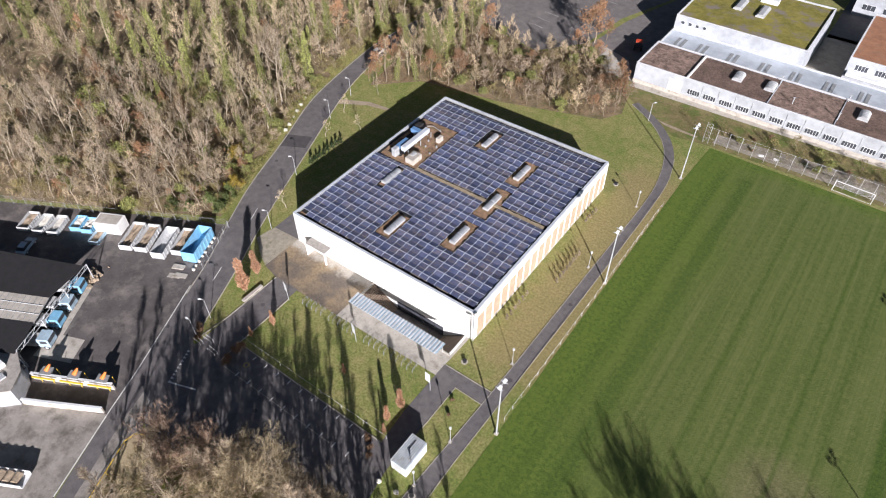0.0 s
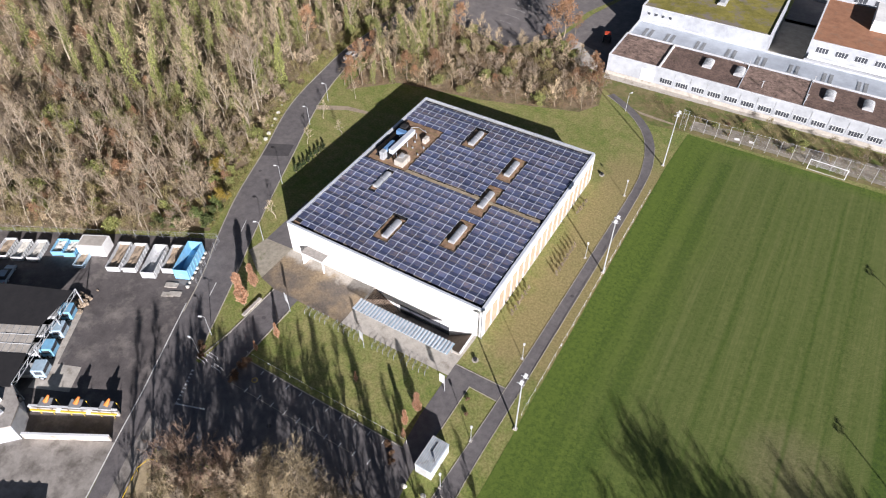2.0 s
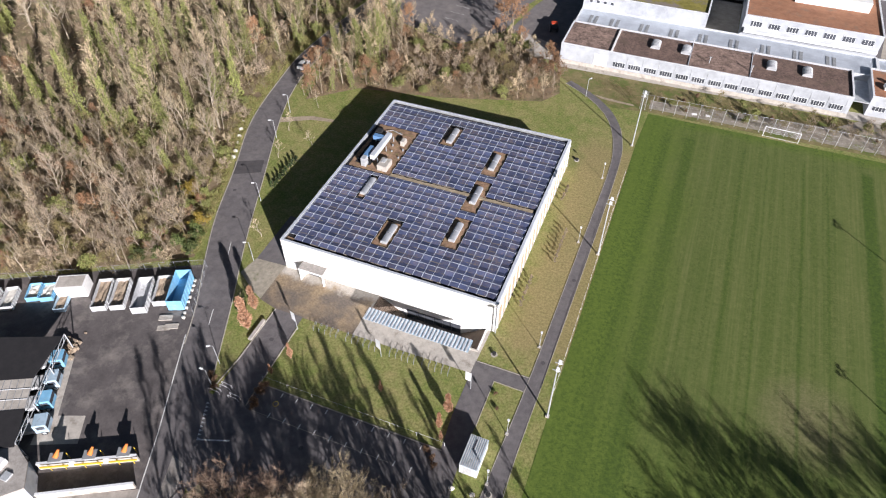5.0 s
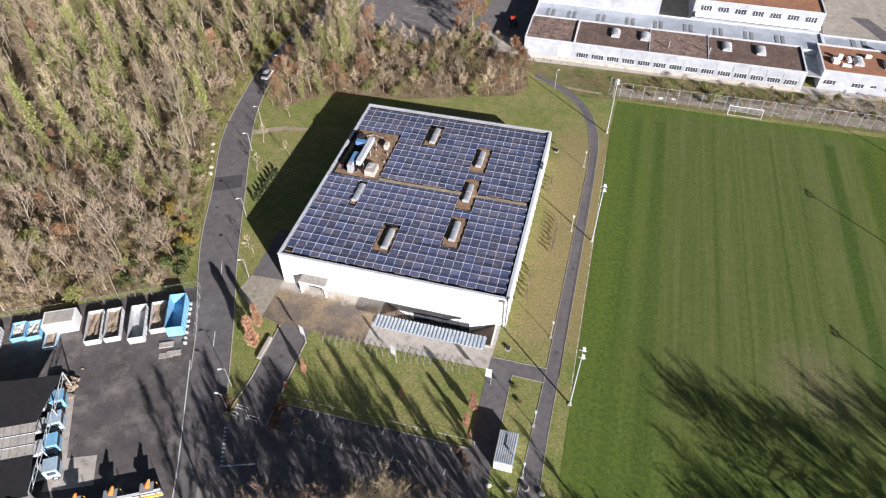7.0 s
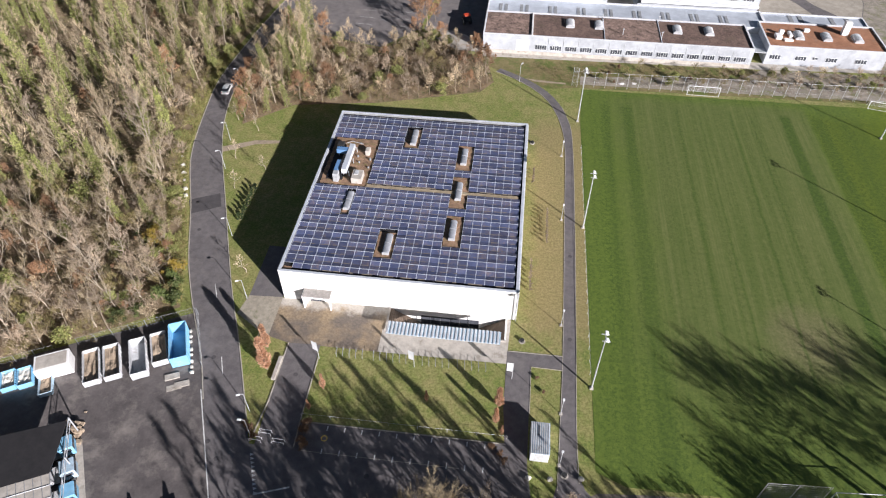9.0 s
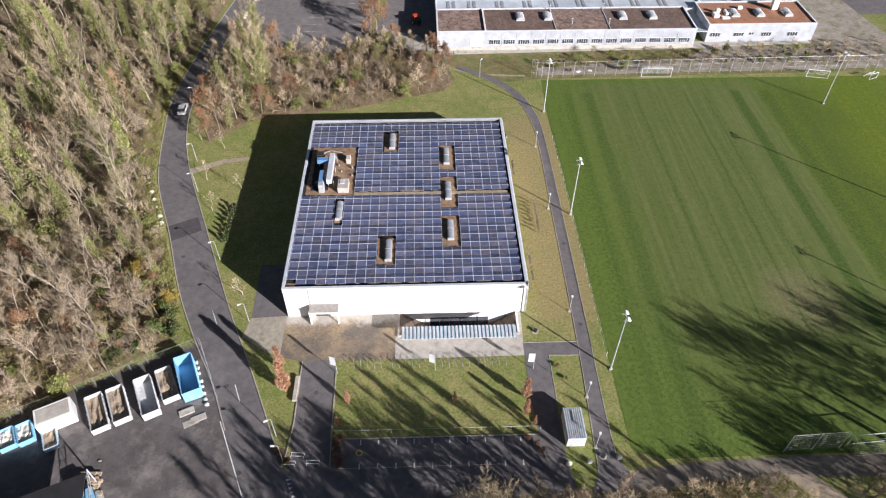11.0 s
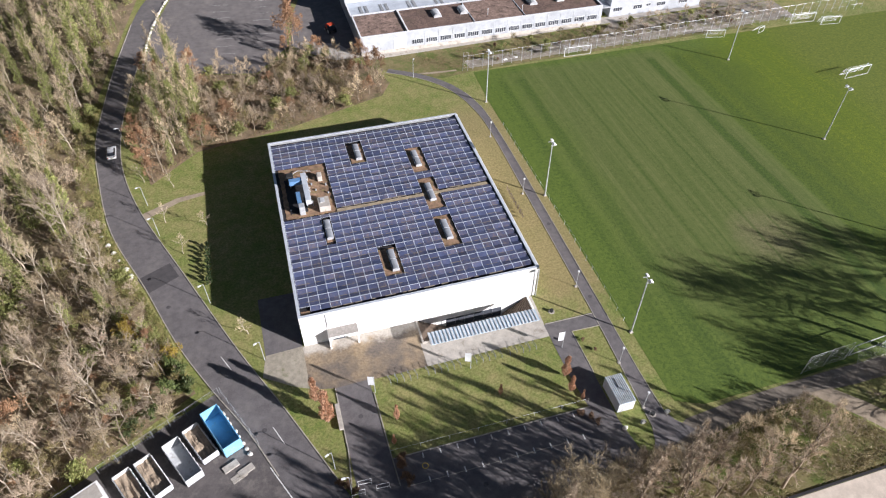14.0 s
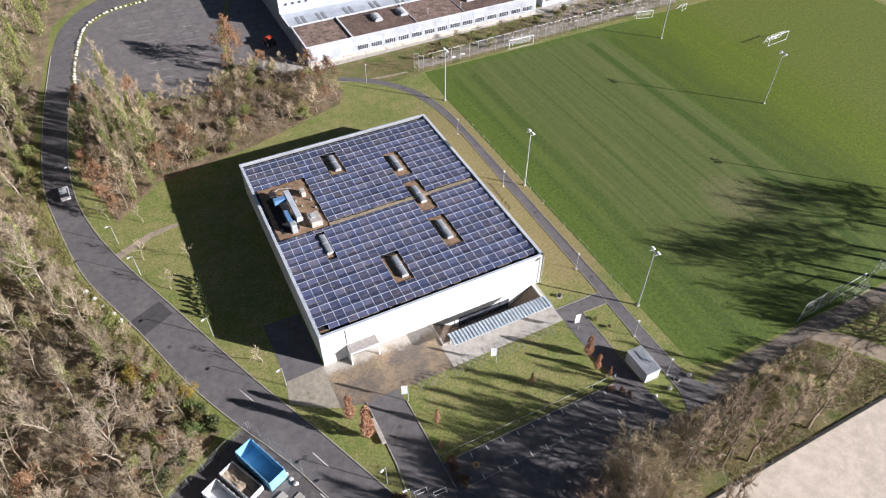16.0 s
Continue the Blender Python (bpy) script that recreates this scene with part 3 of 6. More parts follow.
sheet("driveway", [(3.4, -9.2), (8.6, -9.0), (9.0, -22), (9.2, -27.2), (3.6, -27.2), (3.5, -20)], 0.027, M["asphalt"], "asphalt driveway to the hall in tree shade", "driveway")
kerb([(3.4, -9.2), (3.45, -20), (2.8, -26.8)], "pale kerb of the driveway", 30)
kerb([(8.9, -11.5), (9.1, -22), (9.3, -27)], "pale kerb of the driveway", 30)
sheet("car_park", [(2.6, -27.2), (9.2, -27.2), (9.2, -22.9), (39.4, -22.9), (42.4, -25.9), (43.5, -33), (26, -39), (13, -43), (9, -41)], 0.032, M["asphalt"], "dark asphalt car park with marked bays", "car park")
kerb([(9.3, -22.85), (39.3, -22.85)], "pale kerb of the car park", 30)
for x in np.arange(13.4, 38, 2.55):
    paint([(x, -23.1), (x, -23.85)], 0.17)
    paint([(x, -26.7), (x, -27.55)], 0.17)
tagged(part("bay_edging", strip_along([(10.5, -27.35), (33, -27.3)], 0.08, 0.02, 0.04), M["kerb"]), "thin pale line along the parking bays", "road marking", kind="structure")
for i in range(10):
    bm = bmesh.new()
    px, py = 3.45 + i * 0.25, -28.6 - i * 0.6
    bm.faces.new([bm.verts.new(v) for v in ((px, py, 0.041), (px + 0.16, py - 0.42, 0.041), (px + 0.62, py - 0.1, 0.041))])
    tagged(part("give_way_mark", bm, M["line"]), "white painted give-way triangle on asphalt", "road marking", kind="structure")
paint([(5.8, -34.4), (10.4, -32.8)], 0.22, z=0.046)
paint([(-5.1, -16.3), (-6.4, -13.2)], z=0.03)
paint([(-11.6, -1.4), (-13, 1.6)], z=0.03)

for x, y in ((-7.6, -13.4), (-13.6, -6.2), (-3.2, -27.6), (-1.0, -30), (-21, 14.5), (48.9, 16.0), (48.6, -3.0), (6.2, -15.0), (20.5, -30), (-12, -26)):
    bm = bmesh.new()
    rod(bm, (x, y, 0.0), (x, y, 0.04), 0.36, n=14)
    tagged(part("manhole_cover", bm, M["patch"]), "dark iron manhole cover in the asphalt", "manhole cover", kind="structure")

# the works yard
YARD = [(-75, -37), (-55, -26.5), (-40.5, -18.8), (-30, -13), (-13.0, -4.6), (-10.4, -10.5), (-6.6, -20.6), (0.1, -35.4), (2.9, -42.4), (8.4, -55.2), (14, -68), (-75, -80)]
sheet("works_yard", YARD, 0.02, M["yard"], "worn grey asphalt of a works yard", "yard")
paint([(-7.4, -19.4), (0.0, -35.6), (2.8, -42.5), (8.3, -55.2)], 0.16, "pale gutter line between road and yard", 0.04)
sheet("yard_slab", [(-17.6, -39.6), (-11.8, -37.3), (-9.6, -41.3), (-15.8, -44.0)], 0.026, M["concrete"], "pale concrete slab in the yard", "paving")
sheet("yard_apron", [(-15.4, -39.2), (-17.6, -40), (-24.4, -30.8), (-22.6, -29.4), (-21, -29.8)], 0.028, M["concrete"], "pale concrete strip before the sheds", "paving")
sheet("yard_concrete", [(-9, -49.6), (2.3, -43.9), (3.1, -43.4), (8.1, -55), (12.6, -66), (-24, -66), (-24, -52)], 0.024, M["yard_floor"], "worn stained concrete ground of the yard", "paving")
sheet("roadside_pavement", [(4.2, -37.6), (6.4, -38.2), (8.8, -43.7), (11.2, -50.6), (14.6, -58), (12.4, -58), (9.7, -51.5), (6.0, -43.0)], 0.034, M["yard_floor"], "worn pale pavement beside the road", "pavement")
sheet("dry_verge", [(8.9, -43.2), (10.2, -39.6), (11.6, -40.4), (13.6, -44.5), (17.5, -52), (20, -58), (14.8, -58), (11.4, -50.4)], 0.036, M["dry_verge"], "strip of dry tan grass beside the pavement", "verge")
sheet("road_patch", [(-24.4, 18.6), (-19.2, 21.4), (-20.8, 25.2), (-26.3, 22.5)], 0.029, M["patch"], "dark asphalt patch in the road", "road")

# the lot beside the school
LOT = [(-27.0, 98), (-25.5, 118), (-21, 136.5), (-14, 143.5), (0, 147), (25, 151), (17.5, 137), (10.5, 117), (9, 99), (0, 87.5), (-18.5, 92.5)]
sheet("far_car_park", LOT, 0.022, M["lot"], "large empty asphalt car park with faint bays", "car park")
for k in range(6):
    for j in range(9):
        px, py = -20 + k * 5.4, 100 + j * 4.2
        if k in (2, 4):
            paint([(px, py), (px + 4.6, py - 0.6)], 0.05, "faint white bay line", 0.032)
# paler asphalt here makes up for dim sky light in the shade
sheet("school_yard", [(10, 99.5), (14.5, 93.5), (20, 88.6), (27, 88.2), (27, 165), (26, 151), (18.5, 137), (12.5, 117)], 0.021, M["lot"], "asphalt school yard in shade", "yard")
sheet("school_ramp", [(14.5, 93.5), (20, 88.6), (26.8, 88.6), (22, 97), (12, 101)], 0.027, M["concrete"], "pale concrete yard entry", "paving")
sheet("east_yard", [(100.8, 106), (160, 106), (160, 170), (60, 170), (60, 140), (100.8, 140)], 0.021, M["asphalt"], "grey asphalt court behind the school", "yard")
sheet("east_court", [(102.5, 111.6), (128, 111.6), (131, 118), (135, 130), (138, 152), (108.6, 152), (105, 130)], 0.026, M["court"], "pale worn paving behind the school", "paving")
sheet("court_road", [(112.5, 133.5), (117.4, 133.5), (120.6, 127), (125.4, 121), (126.5, 111.7), (121.0, 111.7), (119.0, 120), (116.0, 127)], 0.031, M["asphalt"], "dark asphalt drive across the paving", "road")
sheet("east_verge", [(127.6, 89), (135, 88.5), (151, 88.4), (148.6, 100), (147.2, 112), (140, 152), (138.2, 152), (135.2, 130), (131.2, 118), (128.2, 111.6)], 0.03, M["bank"], "dry trodden grass beside the annex", "verge")
sheet("fence_bank", [(52, 75.4), (116, 76.4), (150, 77.2), (150, 88), (98, 88.4), (92, 83), (70, 81), (52, 79)], 0.018, M["bank"], "grey-brown bank of litter behind the fence", "bank")
# pale colour replaces sky light that the shaded asphalt lacks
sheet("inner_court", [(59.7, 111.7), (68.3, 111.7), (68.3, 142), (59.7, 142)], 0.021, M["court"], "asphalt court between school blocks, lightened against its shade", "yard")
sheet("worn_link", [(38.6, 76.6), (41, 75.4), (48.5, 75.0), (48.5, 75.7), (42, 76.2)], 0.018, M["dirt"], "worn earth shortcut in the grass", "path")
sheet("school_terrace", [(27.2, 86.2), (96, 88), (130, 90), (130, 93), (27.2, 88.6)], 0.028, M["concrete"], "narrow concrete apron along the school", "paving")
sheet("trodden_path", [(-30, 38.2), (-25.5, 40.5), (-19.5, 43.4), (-14, 44), (-14, 43), (-19, 42), (-25, 38.6), (-29, 36)], 0.016, M["dirt"], "trodden path across the lawn", "path")


# ---- the sports hall ----
W, D, H, DECK = 39.57, 46.93, 7.0, 6.5


hall = thing("sports_hall", "large white flat-roofed sports hall with solar roof", "building")
part("front_wall", B((0, 0, -3.3), (W, 0.35, H - 0.06)), M["white"], hall)
part("back_wall", B((0, D - 0.35, -0.3), (W, D, H - 0.06)), M["white"], hall)
part("side_wall", B((0, 0.35, -0.3), (0.35, D - 0.35, H - 0.06)), M["white"], hall)
part("side_wall", B((W - 0.35, 0.35, -0.3), (W, D - 0.35, H - 0.06)), M["white"], hall)
part("roof", B((0.35, 0.35, DECK - 0.4), (W - 0.35, D - 0.35, DECK)), M["roof_dark"], hall, "dark bitumen roof deck")
for lo, hi in (((-0.06, -0.06, H - 0.06), (W + 0.06, 0.42, H)), ((-0.06, D - 0.42, H - 0.06), (W + 0.06, D + 0.06, H)), ((-0.06, 0.42, H - 0.06), (0.42, D - 0.42, H)), ((W - 0.42, 0.42, H - 0.06), (W + 0.06, D - 0.42, H))):
    part("coping", B(lo, hi, 0.015), M["coping"], hall, "pale zinc coping of the parapet")
part("parapet_lining", B((0.36, D - 0.39, DECK), (W - 0.36, D - 0.345, H - 0.07)), M["lining"], hall)
part("parapet_lining", B((0.345, 0.36, DECK), (0.39, D - 0.39, H - 0.07)), M["lining"], hall)
for i in range(19):
    y = 0.75 + i * 2.42
    part("facade_panel", B((W - 0.01, y + 0.14, 0.45), (W + 0.05, y + 2.28, 5.15), 0.01), M["beige"], hall, "beige facade panel between white ribs")
    part("facade_rib", B((W - 0.01, y - 0.14, 0.3), (W + 0.16, y + 0.14, 5.3), 0.01), M["white"], hall)
part("facade_rib", B((W - 0.01, 0.75 + 19 * 2.42 - 0.14, 0.3), (W + 0.16, 0.75 + 19 * 2.42 + 0.14, 5.3), 0.01), M["white"], hall)
part("facade_band", B((W - 0.01, 0.3, 5.3), (W + 0.2, D - 0.2, H - 0.1), 0.01), M["white_metal"], hall, "pale metal band under the parapet")
part("plinth", B((W - 0.01, 0.3, -0.2), (W + 0.12, D - 0.2, 0.3), 0.01), M["concrete"], hall)
bm = bmesh.new()
bent(bm, [(W + 0.1, -0.12, 0), (W + 0.1, -0.12, H - 0.4), (W - 0.1, -0.02, H - 0.3)], 0.07)
part("downpipe", bm, M["galv"], hall)
bm = bmesh.new()
bent(bm, [(4.1, -0.09, 3.4), (4.1, -0.09, H - 0.3)], 0.05)
part("downpipe", bm, M["galv"], hall)
for i in range(7):
    part("sign_bar", B((0.45 + i * 0.32, -0.03, 5.45 + 0.02 * (i % 2)), (0.67 + i * 0.32, 0.01, 5.78)), M["grey_paint"], hall, "small grey lettering bar")
# side entrance with its porch
porch = thing("porch", "white porch with a flat mossy roof on posts", "porch")
part("roof_slab", B((3.9, -1.95, 2.75), (8.8, -0.01, 3.05), 0.03), M["white"], porch)
part("roof_cover", B((4.0, -1.85, 3.05), (8.7, -0.05, 3.09)), M["porch_roof"], porch, "grey gravel cover")
part("side_panel", B((3.95, -1.8, 0), (4.15, -0.02, 2.75), 0.02), M["white"], porch)
part("post", B((8.45, -1.8, 0), (8.7, -1.5, 2.75), 0.02), M["white"], porch)
part("doorway", B((4.6, -0.06, 0.02), (6.6, -0.005, 2.3)), M["glass"], hall, "dark double glass door")
part("wall_vent", B((9.3, -0.12, 1.6), (9.9, -0.005, 2.3), 0.02), M["grey_paint"], hall)

# the sunken court with its stairs and dark entrance
court = tagged(thing("sunken_court", "sunken concrete entrance court with stairs", "court"), kind="structure")
FLOOR = -3.2
part("court_floor", B((x0, y0, FLOOR - 0.2), (x1, y1, FLOOR)), M["yard"], court)
part("retaining_wall", B((x0 - 0.3, y0 - 0.25, FLOOR), (x1 + 0.3, y0, 0.3)), M["concrete"], court)
part("retaining_wall", B((x0 - 0.3, y0, FLOOR), (x0, y1, 0.25)), M["concrete"], court)
part("retaining_wall", B((x1, y0, FLOOR), (x1 + 0.3, y1, 0.18)), M["white"], court)
for i in range(17):
    part("step", B((x0, y0, FLOOR + 0.185 * i), (x0 + 0.3 * (17 - i), y1, FLOOR + 0.185 * (i + 1))), M["dark_wood"], court, "dark stair step")
    part("step", B((x1 - 0.25 * (17 - i), y0, FLOOR + 0.185 * i), (x1, y1, FLOOR + 0.185 * (i + 1))), M["dark_wood"], court)
for i in range(6):
    part("glass_door", B((23.7 + i * 1.65, -0.05, FLOOR), (25.32 + i * 1.65, 0.0, -1.15)), M["glass"], hall, "dark glazed entrance door")

canopy = thing("entrance_canopy", "long ribbed pale metal canopy before the hall", "canopy")
part("roof_sheet", B((19.1, -7.2, 2.44), (37.4, -4.75, 2.5)), M["steel_blue"], canopy, "grey-blue metal roof sheet")
for i in range(30):
    part("roof_rib", B((19.15 + i * 0.61, -7.22, 2.5), (19.45 + i * 0.61, -4.73, 2.6), 0.02), M["ribbed"], canopy, "pale raised roof rib")
part("beam", B((19.2, -7.1, 2.28), (37.3, -6.95, 2.48)), M["galv"], canopy)
part("beam", B((19.2, -5.0, 2.28), (37.3, -4.85, 2.48)), M["galv"], canopy)
for x in np.linspace(19.5, 37.0, 7):
    bm = bmesh.new()
    rod(bm, (x, -5.0, 0), (x, -5.0, 2.3), 0.06)
    part("post", bm, M["galv"], canopy)

# roof lights, moss beds and plant
BEDS = [(14.9, 5.2, 18.0, 11.5, 16.2, 17.5), (26.1, 9.2, 29.2, 17.0, 26.9, 28.2), (26.0, 19.3, 29.3, 28.0, 26.8, 28.2), (26.0, 30.4, 29.3, 38.0, 26.8, 28.2), (15.2, 36.4, 18.2, 42.4, 16.1, 17.4), (7.0, 15.7, 8.35, 21.6, 7.05, 8.35)]


def roof_light(xa, xb, ya, yb):
    ob = thing("roof_light", "double white acrylic roof light on a low kerb", "skylight", ((xa + xb) / 2, (ya + yb) / 2, DECK), group="roof lights of the hall")
    w, l = (xb - xa) / 2, (yb - ya) / 2
    part("upstand", B((-w, -l, 0), (w, l, 0.5), 0.02), M["galv"], ob)
    for s in (-1, 1):
        bm = bmesh.new()
        n = 8
        ends = []
        for y in (s * 0.13, s * l * 0.98):
            ends.append([bm.verts.new((w * 0.98 * math.cos(math.pi * k / n), y, 0.5 + 0.2 * math.sin(math.pi * k / n))) for k in range(n + 1)])
        for k in range(n):
            bm.faces.new((ends[0][k], ends[0][k + 1], ends[1][k + 1], ends[1][k]))
        bm.faces.new(ends[0])
        bm.faces.new(ends[1][::-1])
        bmesh.ops.recalc_face_normals(bm, faces=bm.faces)
        part("dome", bm, M["hall_dome"], ob, "dull grey glazed dome")
    return ob


def ragged(xa, ya, xb, yb, seed):
    r = random.Random(seed)
    pts = []
    for (ax, ay), (bx, by) in (((xa, ya), (xb, ya)), ((xb, ya), (xb, yb)), ((xb, yb), (xa, yb)), ((xa, yb), (xa, ya))):
        n = max(2, int(math.dist((ax, ay), (bx, by)) / 0.5))
        pts += [(ax + (bx - ax) * i / n + r.uniform(-0.1, 0.1), ay + (by - ay) * i / n + r.uniform(-0.1, 0.1)) for i in range(n)]
    return pts


for i, (xa, ya, xb, yb, sa, sb) in enumerate(BEDS):
    bm = bmesh.new()
    slab(bm, ragged(xa, ya, xb, yb, i), DECK - 0.02, DECK + 0.06)
    part("moss_bed", bm, M["roof_moss"], hall, "brown mossy gravel bed round a roof light")
    roof_light((sa + sb) / 2 - 0.58, (sa + sb) / 2 + 0.58, (ya + yb) / 2 - 2.35, (ya + yb) / 2 + 2.35)
bm = bmesh.new()
slab(bm, ragged(1.0, 23.4, 10.0, 38.0, 20), DECK - 0.02, DECK + 0.06)
part("moss_bed", bm, M["roof_moss"], hall, "brown mossy gravel bed round the roof plant")
bm = bmesh.new()
slab(bm, ragged(10.0, 23.05, 38.6, 23.75, 21), DECK - 0.02, DECK + 0.2)
part("moss_bed", bm, M["dry_moss"], hall, "narrow mossy gravel strip across the roof")
bm = bmesh.new()
slab(bm, ragged(0.5, 0.5, 1.9, 1.5, 22), DECK - 0.02, DECK + 0.1)
part("moss_bed", bm, M["roof_moss"], hall, "mossy corner of the roof")

# black sheet on the deck that deepens the shadow beside the ducts
bm = bmesh.new()
slab(bm, ragged(1.8, 24.6, 5.0, 34.6, 24), DECK + 0.04, DECK + 0.09)
part("dark_mat", bm, M["roof_dark"], hall, "black sheet standing in for the roof plant's shadow")
plant = thing("ventilation_plant", "roof ventilation plant with silver ducts", "ventilation plant", (0, 0, DECK))
part("main_duct", B((4.9, 25.2, 1.2), (5.9, 33.4, 2.2), 0.05), M["coping"], plant, "long silver air duct")
part("cross_duct", B((2.6, 31.2, 1.2), (4.9, 32.3, 2.1), 0.05), M["duct_blue"], plant)
part("side_duct", B((3.4, 25.2, 0.9), (4.2, 28.6, 1.8), 0.05), M["duct_blue"], plant)
part("fan_box", B((3.5, 23.9, 0.06), (4.5, 25.2, 1.9), 0.05), M["galv"], plant, "grey fan housing")
part("fan_box", B((7.0, 23.8, 0.06), (9.0, 26.6, 1.3), 0.05), M["concrete"], plant, "pale fan housing")
part("hatch", B((7.4, 25.0, 1.3), (8.2, 26.2, 1.42), 0.02), M["grey_paint"], plant)
part("vent_cowl", B((7.9, 32.6, 0.0), (8.8, 34.2, 1.1), 0.1), M["concrete"], plant)
for px, py in ((5.1, 26), (6.1, 26), (5.1, 30), (6.1, 30), (5.1, 33.5), (6.1, 33.5), (2.8, 32.1), (3.8, 28.6)):
    part("duct_leg", B((px - 0.06, py - 0.06, 0), (px + 0.06, py + 0.06, 1.25)), M["galv"], plant)
bm = bmesh.new()
bent(bm, [(2.2, 35.0, 0.3), (4.6, 36.4, 0.5), (7.0, 35.8, 0.4)], 0.06)
part("pipe", bm, M["galv"], plant)
part("inlet_box", B((2.3, 33.0, 0.06), (3.6, 34.4, 1.9), 0.05), M["black"], plant)
for px, py, pz in ((6.6, 32.0, 0.5), (7.2, 30.2, 0.4), (9.2, 31.2, 0.6), (9.3, 28.8, 0.4), (6.3, 36.4, 0.3), (2.0, 25.6, 0.4)):
    part("vent_pipe", B((px - 0.15, py - 0.15, 0.05), (px + 0.15, py + 0.15, pz), 0.05), M["lining"], plant)

# solar panels in low tents, each row two panels deep
PITCH_X, PITCH_Y, TENT = 1.6, 1.98, 9.5


def panel_mesh(side):
    """One module, its low edge at y = 0; side 1 rises away, -1 rises towards."""
    bm = bmesh.new()
    w, l, t = 1.58, 0.985, 0.035
    s = math.sin(radians(TENT))
    c = math.cos(radians(TENT))

    def at(x, u, up):
        y = u * c - up * s
        return (x, y if side > 0 else -y, u * s + up * c + 0.2)

    def plate(xa, xb, ua, ub, ta, tb):
        v = [bm.verts.new(at(x, u, h)) for h in (ta, tb) for x, u in ((xa, ua), (xb, ua), (xb, ub), (xa, ub))]
        for q in ((4, 5, 6, 7), (0, 1, 5, 4), (1, 2, 6, 5), (2, 3, 7, 6), (3, 0, 4, 7)):
            bm.faces.new([v[k] for k in q])
    f = 0.044
    plate(0, f, 0, l, 0, t)
    plate(w - f, w, 0, l, 0, t)
    plate(f, w - f, l - f * (1.3 if side > 0 else 0.9), l, 0, t)
    for fc in bm.faces:
        fc.material_index = 1
    n = len(bm.faces)
    plate(f, w - f, 0, l - f * (1.3 if side > 0 else 0.9), 0, t * 0.7)
    bm.faces.ensure_lookup_table()
    for fc in bm.faces[n:]:
        fc.material_index = 0
    bmesh.ops.recalc_face_normals(bm, faces=bm.faces)
    me = mesh_of("solar_panel", bm, M["panel"])
    me.materials.append(M["alu"])
    return me


PANELS = {1: panel_mesh(1), -1: panel_mesh(-1)}


def free_of_beds(xa, ya, yb):
    for bx0, by0, bx1, by1, *_ in (*BEDS, (0.0, 23.4, 10.0, 38.0), (0.0, 0.0, 1.9, 1.6)):
        if xa + 1.3 > bx0 and xa + 0.3 < bx1 and yb - 0.25 > by0 and ya + 0.25 < by1:
            return False
    return True


def valley_moss(parent, y, seed):
    """Moss and dirt gathered in the valley between two tents, in broken stretches."""
    r = random.Random(seed)
    bm = bmesh.new()
    x = 0.6 + r.uniform(0, 2)
    while x < 37.5:
        l = r.uniform(0.5, 2.6)
        if free_of_beds(x, y - 0.3, y + 0.3) and free_of_beds(x + l - 1.6, y - 0.3, y + 0.3):
            w = r.uniform(0.02, 0.055)
            box(bm, (x, y - w, 0.12), (min(38.6, x + l), y + w, 0.245 + r.uniform(0, 0.02)))
        x += l + r.uniform(0.1, 2.2)
    tagged(part("valley_moss", bm, M["track"], parent, "brown moss in the valley between panel rows"), kind="stuff")


def solar_block(y_start, tents, label, nearest):
    arr = thing("solar_array", label, "solar panels", (0, 0, DECK), group="solar arrays on the hall roof")
    rest_v, rest_f, rest_m, made = [], [], [], 0
    for r in range(tents):
        for side in (1, -1):
            for c in range(24):
                x = 0.48 + c * PITCH_X
                y = y_start + r * PITCH_Y + (0 if side > 0 else 1.945)
                ya = y if side > 0 else y - 0.97
                if not free_of_beds(x, ya, ya + 0.97):
                    continue
                if made < 300 and nearest(r):
                    made += 1
                    part("solar_panel", PANELS[side], None, arr).location = (x, y, 0)
                else:
                    k = len(rest_v)
                    for v in PANELS[side].vertices:
                        rest_v.append((v.co.x + x, v.co.y + y, v.co.z))
                    for p in PANELS[side].polygons:
                        rest_f.append([k + i for i in p.vertices])
                        rest_m.append(p.material_index)
    for r in range(tents + 1):
        valley_moss(arr, y_start + r * PITCH_Y - 0.016, int(y_start * 10) + r)
    if rest_v:
        me = raw_mesh("panel_remainder", rest_v, rest_f, M["panel"])
        me.materials.append(M["alu"])
        me.polygons.foreach_set("material_index", rest_m)
        tagged(part("panel_remainder", me, None, arr), kind="stuff")
    return arr


# ---- the school behind the field ----
def window_in(parent, xa, xb, y, za, zb, panes):
    """A window in a wall that faces -y: white frame with dark panes set back."""
    f = 0.08
    w = (xb - xa) / panes
    win = part("window", B((xa, y - 0.06, za), (xb, y - 0.005, zb)), M["white_metal"], parent)
    for i in range(panes):
        part("pane", B((xa + i * w + f / 2, y - 0.075, za + f), (xa + (i + 1) * w - f / 2, y - 0.055, zb - f)), M["glass"], win)
    return win


